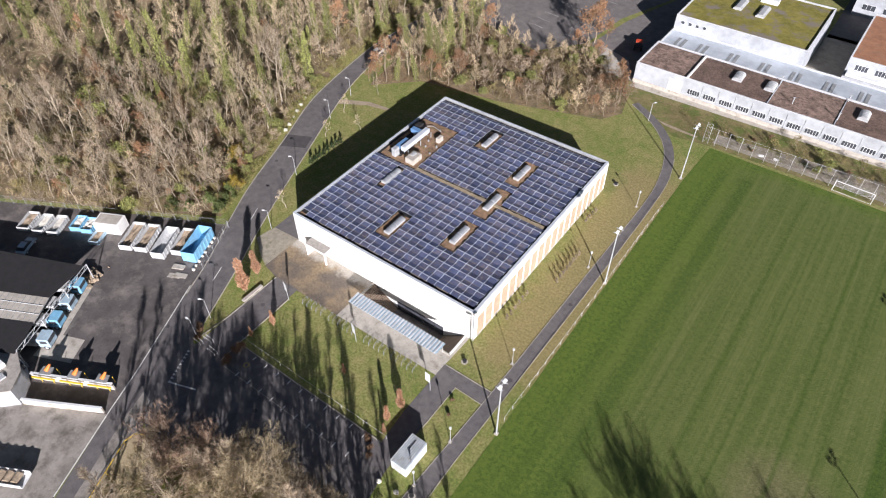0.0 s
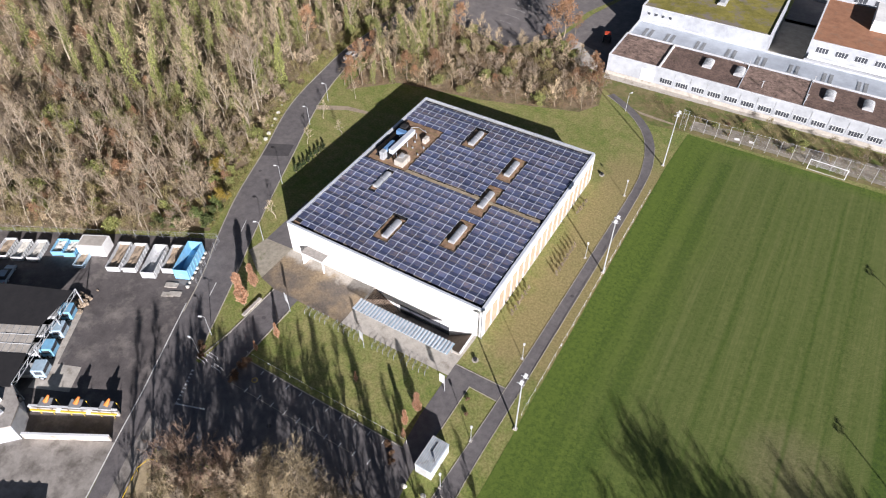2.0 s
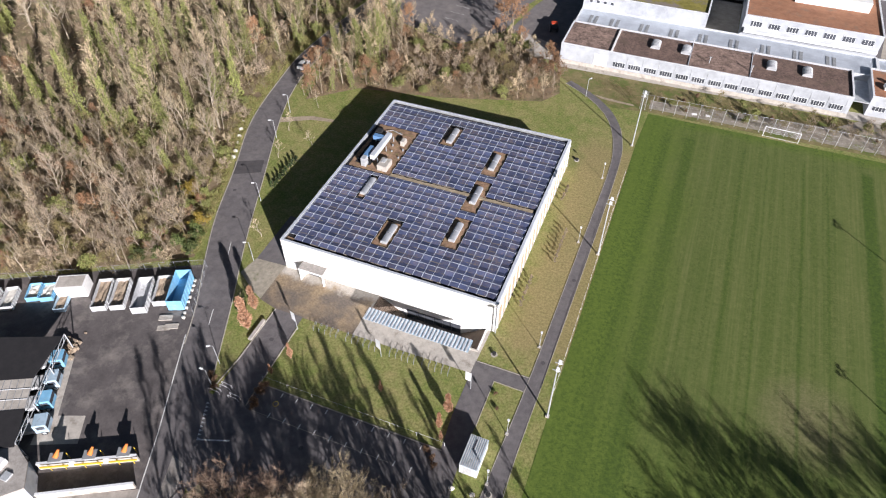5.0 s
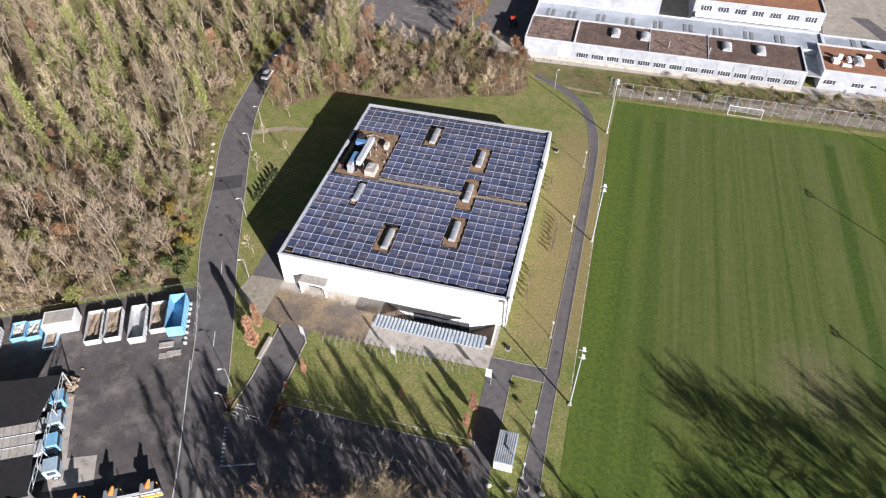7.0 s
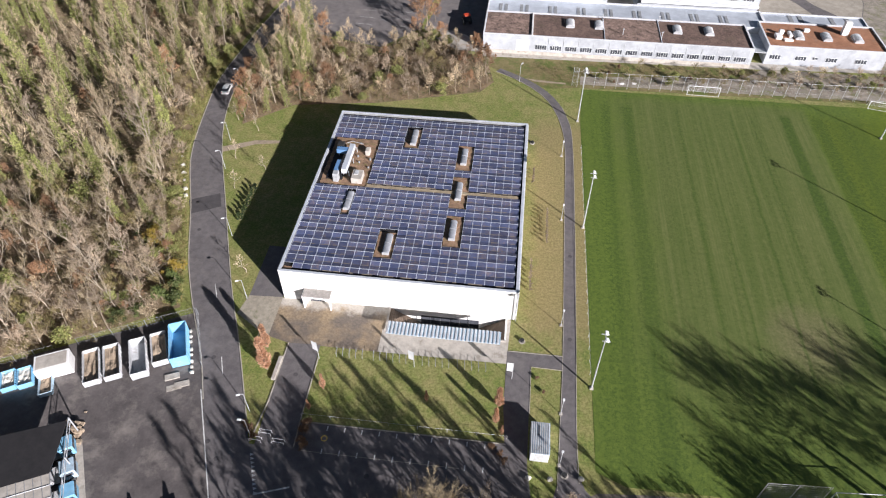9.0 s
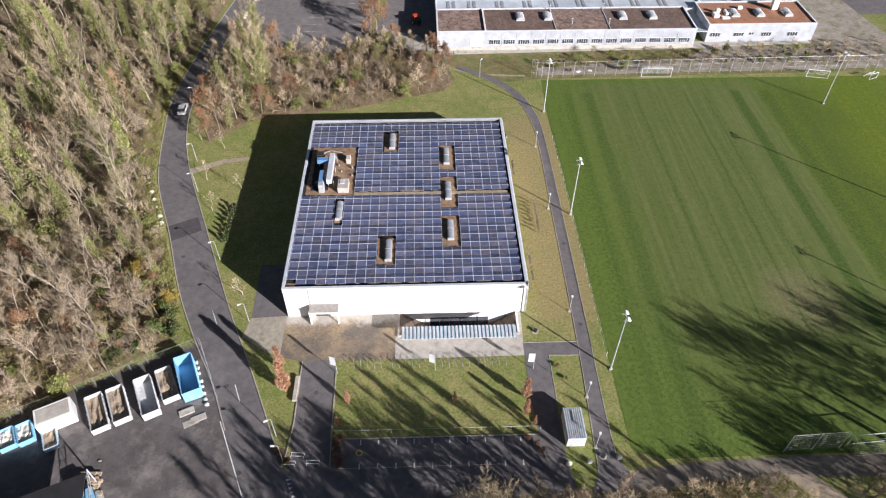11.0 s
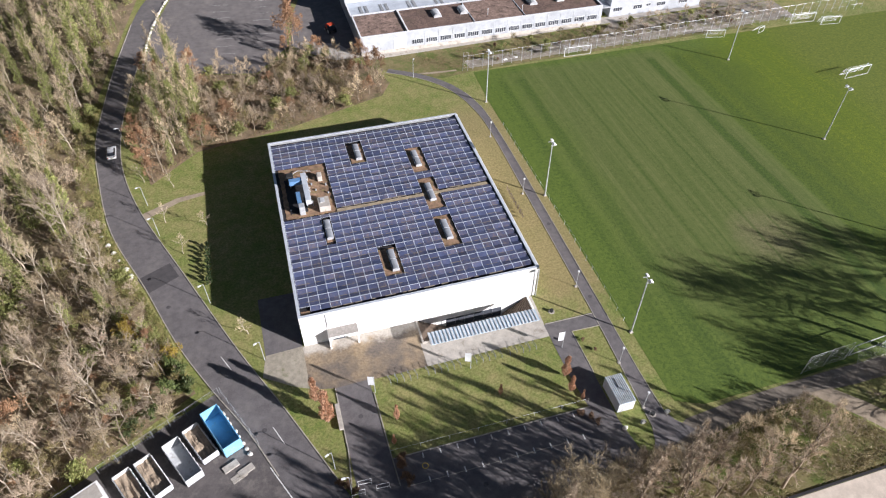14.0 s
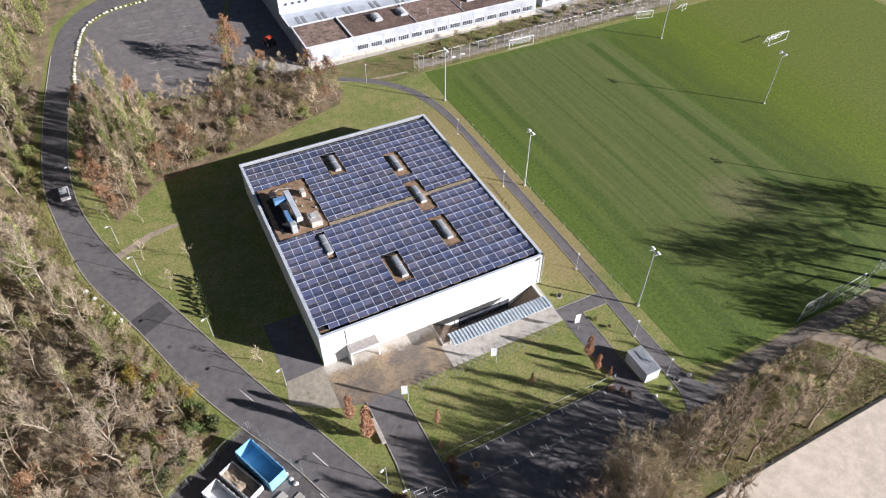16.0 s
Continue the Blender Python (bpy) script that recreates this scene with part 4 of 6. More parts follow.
def flat_building(name, label, x0b, y0b, x1b, y1b, h, roof, wall="school_wall", base=-0.3, coping=0.35):
    ob = thing(name, label, "building")
    t = 0.3
    part("front_wall", B((x0b, y0b, base), (x1b, y0b + t, h)), M[wall], ob)
    part("back_wall", B((x0b, y1b - t, base), (x1b, y1b, h)), M[wall], ob)
    part("side_wall", B((x0b, y0b + t, base), (x0b + t, y1b - t, h)), M[wall], ob)
    part("side_wall", B((x1b - t, y0b + t, base), (x1b, y1b - t, h)), M[wall], ob)
    part("roof", B((x0b + t, y0b + t, h - 0.6), (x1b - t, y1b - t, h - 0.3)), M[roof], ob)
    e = 0.05
    for lo, hi in (((x0b - e, y0b - e, h), (x1b + e, y0b + coping, h + 0.05)), ((x0b - e, y1b - coping, h), (x1b + e, y1b + e, h + 0.05)), ((x0b - e, y0b + coping, h), (x0b + coping, y1b - coping, h + 0.05)), ((x1b - coping, y0b + coping, h), (x1b + e, y1b - coping, h + 0.05))):
        part("coping", B(lo, hi), M["white_metal"], ob)
    return ob


LOW_H, LOW_Y = 5.2, 88.6
school = flat_building("school_wing", "long low white school wing with a gravel roof", 27.0, LOW_Y, 94.6, 101.6, LOW_H, "roof_gravel")
part("roof_divider", B((39.3, LOW_Y + 0.3, LOW_H - 0.3), (39.7, 101.3, LOW_H + 0.12)), M["white"], school)
for xd in (57.8, 72.0):
    part("roof_divider", B((xd, LOW_Y + 0.3, LOW_H - 0.3), (xd + 0.15, 101.3, LOW_H - 0.12)), M["coping"], school)
part("mossy_roof_section", B((57.99, LOW_Y + 0.6, LOW_H - 0.31), (71.96, 100.9, LOW_H - 0.27)), M["roof_lumps"], school, "brown gravel with pale lumps of moss")
for i in range(14):
    xa = 40.5 + i * 3.83
    window_in(school, xa, xa + 2.9, LOW_Y, 1.5, 2.85, 5)
    bm = bmesh.new()
    rod(bm, (xa + 3.35, LOW_Y - 0.1, 0.2), (xa + 3.35, LOW_Y - 0.1, LOW_H - 0.6), 0.03, n=6)
    part("facade_pole", bm, M["galv"], school)
part("plinth", B((26.9, LOW_Y - 0.14, -0.3), (94.6, LOW_Y - 0.004, 0.95), 0.02), M["concrete"], school, "beige concrete plinth")
part("mossy_roof_section", B((27.4, LOW_Y + 0.6, LOW_H - 0.31), (39.2, 100.9, LOW_H - 0.27)), M["roof_lumps"], school, "brown gravel with pale lumps of moss")
part("gate_panel", B((35.6, LOW_Y - 0.06, 0.2), (38.9, LOW_Y - 0.005, 4.0), 0.01), M["white_metal"], school)


def rooflight_barrel(x, y, z, w=2.2, l=3.6):
    ob = thing("barrel_rooflight", "ribbed white barrel roof light", "skylight", (x, y, z), group="roof lights of the school")
    part("upstand", B((-w / 2, -l / 2, 0), (w / 2, l / 2, 0.3)), M["galv"], ob)
    bm = bmesh.new()
    n = 8
    ends = [[bm.verts.new((w / 2 * math.cos(math.pi * k / n), y2, 0.3 + 0.6 * math.sin(math.pi * k / n))) for k in range(n + 1)] for y2 in (-l / 2, l / 2)]
    for k in range(n):
        bm.faces.new((ends[0][k], ends[0][k + 1], ends[1][k + 1], ends[1][k]))
    bm.faces.new(ends[0])
    bm.faces.new(ends[1][::-1])
    bmesh.ops.recalc_face_normals(bm, faces=bm.faces)
    part("dome", bm, M["dome"], ob)
    for k in range(5):
        y3 = -l / 2 + l * (k + 0.5) / 5
        bm = bmesh.new()
        bent(bm, [(w / 2 * 1.01 * math.cos(math.pi * j / 6), y3, 0.3 + 0.62 * math.sin(math.pi * j / 6)) for j in range(7)], 0.04, 4)
        part("rib", bm, M["galv"], ob)
    return ob


for x in (49.2, 56.6, 76.6, 84.6):
    rooflight_barrel(x, 96.4, LOW_H - 0.3)
for x, y in ((62.5, 92.5), (57.8, 100.2), (72.2, 92), (72.4, 100.8)):
    bm = bmesh.new()
    rod(bm, (x, y, LOW_H - 0.3), (x, y, LOW_H + 1.3), 0.09)
    rod(bm, (x - 0.25, y, LOW_H + 1.3), (x + 0.25, y, LOW_H + 1.4), 0.09)
    tagged(part("roof_vent", bm, M["galv"]), "slim metal roof vent pipe", "vent pipe")

link = flat_building("school_link", "low school link with a pale metal roof", 27.0, 101.7, 100.6, 111.6, 4.4, "roof_metal")
for i in range(9):
    xa = (30.1, 35.8, 43.6, 51.3, 58.6, 66.2, 73.8, 81.4, 89.0)[i]
    for k in (0, 1.5):
        part("roof_strip", B((xa + k, 102.6, 4.1), (xa + k + 0.8, 108.2, 4.2)), M["lining"], link, "dull translucent roof strip")
gym = flat_building("school_gym", "tall white school block with a mossy roof", 27.0, 111.7, 59.6, 139, 8.2, "roof_green")
for i in range(4):
    window_in(gym, 28.6 + i * 1.9, 29.5 + i * 1.9, 111.7, 6.1, 7.0, 1)
for x, y in ((38.5, 127), (44.6, 126)):
    ob = thing("roof_window", "white sloped roof light on moss", "skylight", (x, y, 7.9), group="roof lights of the school block")
    part("upstand", B((-1.1, -3.2, 0), (1.1, 3.2, 0.35)), M["galv"], ob)
    bm = bmesh.new()
    vs = box(bm, (-1.05, -3.1, 0.35), (1.05, 3.1, 0.75))
    for v in vs:
        if v.co.z > 0.5:
            v.co.x *= 0.55
    part("glazing", bm, M["dome"], ob)
ob = thing("roof_plant", "white roof plant with pipes", "ventilation plant", (43.5, 133, 7.9))
part("housing", B((-1.5, -1, 0), (3, 1, 1.2), 0.05), M["white_metal"], ob)
for k in range(5):
    bm = bmesh.new()
    rod(bm, (-4 + k * 0.5, -0.8, 0.3), (-4 + k * 0.5, 1.4, 0.9), 0.15)
    part("pipe", bm, M["galv"], ob)
block = flat_building("school_block", "white two-storey school block with a red roof", 68.4, 115.0, 101.0, 142, 8.2, "roof_red")
for i in range(7):
    window_in(block, 70.2 + i * 4.4, 73.0 + i * 4.4, 115.0, 5.4, 6.9, 4)
part("penthouse", B((80, 128, 7.9), (98, 140, 10.5)), M["white"], block)
part("ledge", B((69, 113.0, 4.4), (100.6, 115.0, 5.0)), M["white_metal"], block)
east = flat_building("school_annex", "low white annex with a red gravel roof", 98.6, 91.2, 127.4, 104.6, LOW_H - 0.2, "roof_red")
for xa, xb in ((99.5, 102.2), (105.8, 108.5), (109.9, 111.2), (113.2, 115.9), (120.3, 123.0)):
    window_in(east, xa, xb, 91.2, 1.5 if xb - xa > 2 else 1.9, 2.7, 4 if xb - xa > 2 else 2)
for x in (107.2, 114.0, 121.6):
    rooflight_barrel(x, 97.5, LOW_H - 0.5)
part("chimney", B((118.3, 99.6, LOW_H - 0.5), (119.9, 100.8, LOW_H + 3.0), 0.05), M["white"], east)
for i, (dx, dy, w, l, h) in enumerate(((101.0, 95.2, 1.6, 2.2, 0.9), (103.0, 94.4, 2.2, 1.2, 0.5), (104.6, 96.6, 0.9, 2.4, 0.8), (102.3, 97.8, 1.2, 0.9, 1.3), (109.0, 100.0, 1.5, 0.8, 0.9))):
    tagged(part("roof_bundle", B((dx, dy, LOW_H - 0.5), (dx + w, dy + l, LOW_H - 0.5 + h), 0.15), M["white"]), "white wrapped bundle lying on the annex roof", "roof bundle")
walkway = flat_building("school_walkway", "low walkway with a blue-grey metal roof", 100.7, 104.7, 127.3, 111.4, 4.3, "roof_metal")
for xa in (107.6, 110.2, 118.3, 122.4):
    part("roof_strip", B((xa, 105.4, 4.0), (xa + 1.1, 110.8, 4.09)), M["lining"], walkway, "dull translucent roof strip")
part("canopy", B((94.65, 91, 3.0), (98.55, 101, 3.2)), M["galv"], east)
far = flat_building("far_building", "white building with window rows behind the school", 62, 158, 130, 175, 9, "roof_gravel")
for i in range(12):
    for z in (2, 5.6):
        window_in(far, 64 + i * 5.4, 67.4 + i * 5.4, 158, z, z + 1.6, 3)


# ---- masts, lamps, goals, fences ----
def floodlight(x, y, turn, h=13.0):
    ob = thing("floodlight_mast", "tall white floodlight mast beside the playing field", "floodlight", (x, y, 0), turn, "floodlight masts")
    bm = bmesh.new()
    rod(bm, (0, 0, 0), (0, 0, h - 0.3), 0.14, 0.08, 10)
    part("mast", bm, M["galv"], ob)
    part("base", B((-0.3, -0.3, -0.02), (0.3, 0.3, 0.15), 0.03), M["concrete"], ob)
    part("crossarm", B((-0.75, -0.05, h - 0.35), (0.75, 0.05, h - 0.25)), M["galv"], ob)
    for sx in (-0.62, 0.62):
        part("bracket", B((sx - 0.05, -0.55, h - 0.32), (sx + 0.05, 0.6, h - 0.24)), M["galv"], ob)
        for sy, rise in ((0.12, 0.05),):
            bm = bmesh.new()
            box(bm, (-0.34, -0.26, -0.12), (0.34, 0.26, 0.12), 0.05)
            bmesh.ops.transform(bm, matrix=pose(sx, sy, h + rise, -18, 0, 0), verts=bm.verts)
            head = part("lamp_head", bm, M["white_metal"], ob, "white lamp housing")
            bm = bmesh.new()
            box(bm, (-0.25, -0.15, -0.122), (0.25, 0.15, -0.112))
            bmesh.ops.transform(bm, matrix=pose(sx, sy, h + rise, -18, 0, 0), verts=bm.verts)
            part("lens", bm, M["glass"], head)


for x, y in ((51.77, -11.9), (51.4, 24.0), (51.05, 59.5)):
    floodlight(x, y, -90)
for x, y in ((118.2, -11.3), (118.2, 24.8), (117.6, 61.1)):
    floodlight(x, y, 90)


def street_lamp(x, y, turn, h=4.6, arm=0.5):
    ob = thing("street_lamp", "slim grey street lamp at the kerb", "street lamp", (x, y, 0), turn, "street lamps")
    bm = bmesh.new()
    rod(bm, (0, 0, 0), (0, 0, h), 0.06, 0.04)
    bent(bm, [(0, 0, h), (arm * 0.5, 0, h + 0.12), (arm, 0, h + 0.15)], 0.035)
    part("post", bm, M["galv"], ob)
    part("lantern", B((arm - 0.05, -0.14, h + 0.08), (arm + 0.5, 0.14, h + 0.2), 0.03), M["white_metal"], ob)


for x, y, turn in ((-30.0, 64.5, 190), (-25.0, 42.8, 200), (-14.2, 13.6, 205), (-6.4, -0.9, 205), (1.2, -22.1, 205), (-22.6, 33.0, 200), (2.8, -26.2, 180), (37.2, 74.8, 60)):
    street_lamp(x, y, turn)


def path_lamp(x, y):
    ob = thing("path_lamp", "low white path lamp on a thin post", "path lamp", (x, y, 0), group="lamps along the footpath")
    bm = bmesh.new()
    rod(bm, (0, 0, 0), (0, 0, 3.6), 0.05, 0.04)
    part("post", bm, M["galv"], ob)
    bm = bmesh.new()
    rod(bm, (0, 0, 3.6), (0, 0, 3.95), 0.14, 0.2, 10)
    part("lantern", bm, M["white_metal"], ob)
    part("foot", B((-0.25, -0.25, -0.02), (0.25, 0.25, 0.1), 0.03), M["concrete"], ob)


for x, y in ((47.2, -0.2), (47.1, -16.9), (46.9, -25.1), (47.3, 25.7), (47.4, 46.0)):
    path_lamp(x, y)


def goal(x, y, turn, label="white full-size football goal on the turf", w=7.32, h=2.44):
    ob = thing("football_goal", label, "football goal", (x, y, 0.02), turn, "football goals")
    for s in (-1, 1):
        bm = bmesh.new()
        rod(bm, (s * w / 2, 0, 0), (s * w / 2, 0, h), 0.07)
        part("post", bm, M["white_metal"], ob)
        bm = bmesh.new()
        bent(bm, [(s * w / 2, 0, h), (s * w / 2, 0.8, h), (s * w / 2, 1.8, 0)], 0.02)
        part("net_stay", bm, M["white_metal"], ob)
    bm = bmesh.new()
    rod(bm, (-w / 2 - 0.06, 0, h), (w / 2 + 0.06, 0, h), 0.07)
    part("crossbar", bm, M["white_metal"], ob)
    bm = bmesh.new()
    rod(bm, (-w / 2, 0, 0.05), (w / 2, 0, 0.05), 0.035)
    part("front_ground_bar", bm, M["white_metal"], ob)
    bm = bmesh.new()
    rod(bm, (-w / 2, 1.8, 0.03), (w / 2, 1.8, 0.03), 0.02)
    part("ground_bar", bm, M["white_metal"], ob)
    bm = bmesh.new()
    for i in range(25):
        u = -w / 2 + w * i / 24
        bent(bm, [(u, 0.8, h), (u, 1.8, 0.04)], 0.008, 3)
    for i in range(8):
        k = i / 8
        rod(bm, (-w / 2, 0.8 + k, h * (1 - k)), (w / 2, 0.8 + k, h * (1 - k)), 0.008, n=3)
    part("net", bm, M["galv"], ob)


goal(81.0, 73.9, -1.5)
goal(121, 72.6, -12, "small white goal at the field's end", 5.0, 2.0)
goal(143.8, 45.2, 5)
goal(149.4, 73.6, -4)
goal(156.3, 70.6, -8, "smaller white goal at the field's end", 5.5, 2.1)
goal(134.7, 71.7, 20, "very small white training goal on the turf", 2.4, 1.5)
goal(86.5, -25.5, 184)


def mesh_fence(x0f, y0f, x1f, y1f, h, posts, name, label, wires=4, mat="galv", radius=0.04, mesh_pitch=0.0):
    ob = thing(name, label, "fence", (x0f, y0f, 0))
    v = Vector((x1f - x0f, y1f - y0f))
    for i in range(posts):
        p = v * i / (posts - 1)
        bm = bmesh.new()
        rod(bm, (p.x, p.y, 0), (p.x, p.y, h), radius, n=6)
        part("post", bm, M[mat], ob)
    bm = bmesh.new()
    for k in range(wires):
        z = h * (k + 1) / wires - 0.02
        rod(bm, (0, 0, z), (v.x, v.y, z), 0.008 if k < wires - 1 else 0.018, n=3)
    if mesh_pitch:
        n = int(v.length / mesh_pitch)
        for i in range(n):
            p = v * i / n
            rod(bm, (p.x, p.y, 0.05), (p.x, p.y, h - 0.05), 0.006, n=3)
    tagged(part("wire_mesh", bm, M[mat], ob), kind="stuff")
    return ob


mesh_fence(50.0, 74.6, 116, 75.8, 4.0, 26, "ball_fence", "tall grey wire ball-stop fence with posts", 3, "galv")
mesh_fence(116.4, 75.8, 172, 76.8, 4.0, 22, "ball_fence", "tall grey wire ball-stop fence with posts", 3, "galv")
mesh_fence(50.0, 74.6, 51.2, 74.4, 5.0, 2, "fence_gate", "narrow grey mesh gate in the fence", 5, mesh_pitch=0.2)
mesh_fence(51.6, -9.5, 51.55, 49, 1.1, 25, "field_rail", "low white rail along the playing field", 1, "white_metal", 0.022)
mesh_fence(73.3, -26.6, 81.5, -26.2, 4.5, 3, "ball_net", "tall grey net stand behind the goal", 8, mesh_pitch=0.25)
mesh_fence(92, -25.2, 97, -25.0, 4.5, 2, "ball_net", "tall grey net stand behind the goal", 8, mesh_pitch=0.25)
mesh_fence(9.1, -22.0, 39.4, -22.0, 0.9, 8, "car_park_fence", "low pale wire fence along the car park", 1, "white_metal", 0.022)
mesh_fence(-30, -13.8, -13.6, -5.4, 1.8, 8, "yard_fence", "grey wire fence behind the skips", 3, "lining", 0.035, 0.4)
mesh_fence(-13.3, -5.4, -8.6, -15.5, 1.8, 6, "yard_fence", "grey wire fence between yard and road", 3, "lining", 0.035, 0.4)
mesh_fence(-56, -27.2, -33, -15.6, 1.8, 10, "yard_fence", "grey wire fence at the wood's edge", 3, "lining", 0.035, 0.4)


def sign_pole(x, y, h, turn):
    ob = thing("banner_pole", "white banner on a slim grey pole", "banner pole", (x, y, 0), turn, "banner poles by the forecourt")
    bm = bmesh.new()
    rod(bm, (0, 0, 0), (0, 0, h), 0.05)
    part("pole", bm, M["galv"], ob)
    part("banner", B((0.06, -0.02, h - 2.2), (0.95, 0.02, h - 0.1), 0.01), M["white_metal"], ob, "white banner")


sign_pole(9.1, -11.6, 4.2, 160)
sign_pole(24.3, -11.4, 4.0, 160)
sign_pole(39.6, -11.7, 4.2, 175)


def bike_stand(x, y, turn):
    ob = thing("bicycle_stand", "grey steel bicycle hoop stand", "bicycle stand", (x, y, 0), turn, "bicycle stands")
    bm = bmesh.new()
    bent(bm, [(0, -0.7, 0), (0, -0.7, 0.75), (0, -0.5, 0.95), (0, 0.5, 0.95), (0, 0.7, 0.75), (0, 0.7, 0)], 0.035)
    part("hoop", bm, M["lining"], ob)
    bm = bmesh.new()
    rod(bm, (0, -0.7, 0.45), (0, 0.7, 0.45), 0.02, n=5)
    part("crossbar", bm, M["lining"], ob)
    return ob


for xa, xb, n in ((11.6, 15.8, 5), (17.6, 22.8, 6), (25.4, 29.6, 5), (31.0, 35.4, 5)):
    for i in range(n):
        bike_stand(xa + (xb - xa) * i / (n - 1), -10.2, 8)

bench = thing("concrete_bench", "long pale concrete bench block on the grass", "bench", (3.1, -14.4, 0), 0)
part("seat", B((-0.3, -2.2, 0.25), (0.3, 2.2, 0.55), 0.03), M["concrete"], bench)
for y in (-1.6, 0, 1.6):
    part("foot", B((-0.22, y - 0.25, 0), (0.22, y + 0.25, 0.25)), M["concrete"], bench)

shed = thing("storage_shed", "grey metal storage shed with a ribbed roof", "shed", (42.65, -24.95, 0))
part("body", B((0.05, 0.05, 0), (2.65, 4.9, 2.2), 0.02), M["white_metal"], shed)
part("roof", B((0, 0, 2.2), (2.7, 4.95, 2.26)), M["steel_blue"], shed)
for i in range(9):
    part("roof_rib", B((0.04 + i * 0.3, 0.0, 2.26), (0.19 + i * 0.3, 4.95, 2.34), 0.015), M["grey_paint"], shed)
part("door", B((0.6, 0.02, 0.05), (2.0, 0.05, 2.0), 0.005), M["grey_paint"], shed)
part("skylight", B((1.0, 2.8, 2.37), (1.25, 4.4, 2.39)), M["glass"], shed)

bin1 = thing("litter_bin", "dark round litter bin on a concrete base", "litter bin", (40.9, -4.3, 0), group="litter bins")
bm = bmesh.new()
rod(bm, (0, 0, 0), (0, 0, 0.06), 0.55, 0.55, 14)
part("base", bm, M["concrete"], bin1)
bm = bmesh.new()
rod(bm, (0, 0, 0.06), (0, 0, 0.5), 0.3, 0.34, 12)
part("bin", bm, M["black"], bin1)
copy_thing(bin1, pose(41.1, 49.9, 0))
copy_thing(bin1, pose(47.6, -26.6, 0))
for x, y in ((45.6, -27.4), (49.9, -26.9), (42.6, -27.6)):
    bm = bmesh.new()
    bmesh.ops.create_icosphere(bm, subdivisions=2, radius=0.45, matrix=Matrix.Translation((x, y, 0.25)) @ Matrix.Diagonal((1, 0.8, 0.8, 1)))
    for v in bm.verts:
        v.co += Vector((noise.noise(v.co * 2), noise.noise(v.co * 2 + Vector((9, 0, 0))), 0)) * 0.12
    tagged(part("boulder", bm, M["stone"]), "pale boulder at the path's end", "boulder", "boulders")


def stones(line, n, size, seed):
    r = random.Random(seed)
    pts = smooth_line(line, 0.5)
    for i in range(n):
        x, y = pts[int((len(pts) - 1) * (i + 0.5) / n)]
        bm = bmesh.new()
        s = size * r.uniform(0.7, 1.3)
        bmesh.ops.create_icosphere(bm, subdivisions=1, radius=s, matrix=Matrix.Translation((x, y, s * 0.45)) @ Matrix.Diagonal((1, r.uniform(0.7, 1), 0.7, 1)))
        for v in bm.verts:
            v.co += Vector([r.uniform(-0.15, 0.15) * s for _ in range(3)])
        tagged(part("boulder", bm, M["stone"]), "pale boulder in a row along the road", "boulder", "boulders along the road")


stones([(-27.3, 96), (-26.6, 110), (-25.2, 121), (-21.5, 136.5), (-14, 144), (0, 147)], 46, 0.42, 3)
stones([(-33.5, 36.5), (-29.3, 27.8), (-26.7, 22.1)], 6, 0.5, 4)
stones([(-13.4, -8.6), (-10.6, -15.0), (-9.6, -17.4)], 8, 0.35, 5)


for x, y in ((4.7, -25.4), (3.6, -26.6), (7.0, -26.6)):
    ob = thing("cycle_barrier", "low white tubular cycle barrier", "barrier", (x, y, 0.03), -3, "cycle barriers")
    for dy in (-0.25, 0.25):
        bm = bmesh.new()
        bent(bm, [(-0.9, dy, 0), (-0.9, dy, 0.7), (0.9, dy, 0.7), (0.9, dy, 0)], 0.03)
        part("hoop", bm, M["white_metal"], ob)
bm = bmesh.new()
for k in range(20):
    a, c = 2 * math.pi * k / 20, 2 * math.pi * (k + 1) / 20
    bm.faces.new([bm.verts.new((13.3 + r2 * math.cos(t), -25.1 + r2 * math.sin(t), 0.045)) for r2, t in ((0.36, a), (0.46, a), (0.46, c), (0.36, c))])
tagged(part("painted_ring", bm, M["yellow"]), "yellow painted ring on asphalt", "road marking", kind="structure")


for x, y, turn in ((62.2, 76.9, 20), (65.2, 77.3, -10)):
    board = B((-0.55, -0.35, 0.02), (0.55, 0.35, 0.1), 0.02)
    tagged(part("white_board", board, M["white"]), "white board lying on the bank behind the fence", "board", "boards on the bank").matrix_basis = pose(x, y, 0.02, 4, 0, turn)


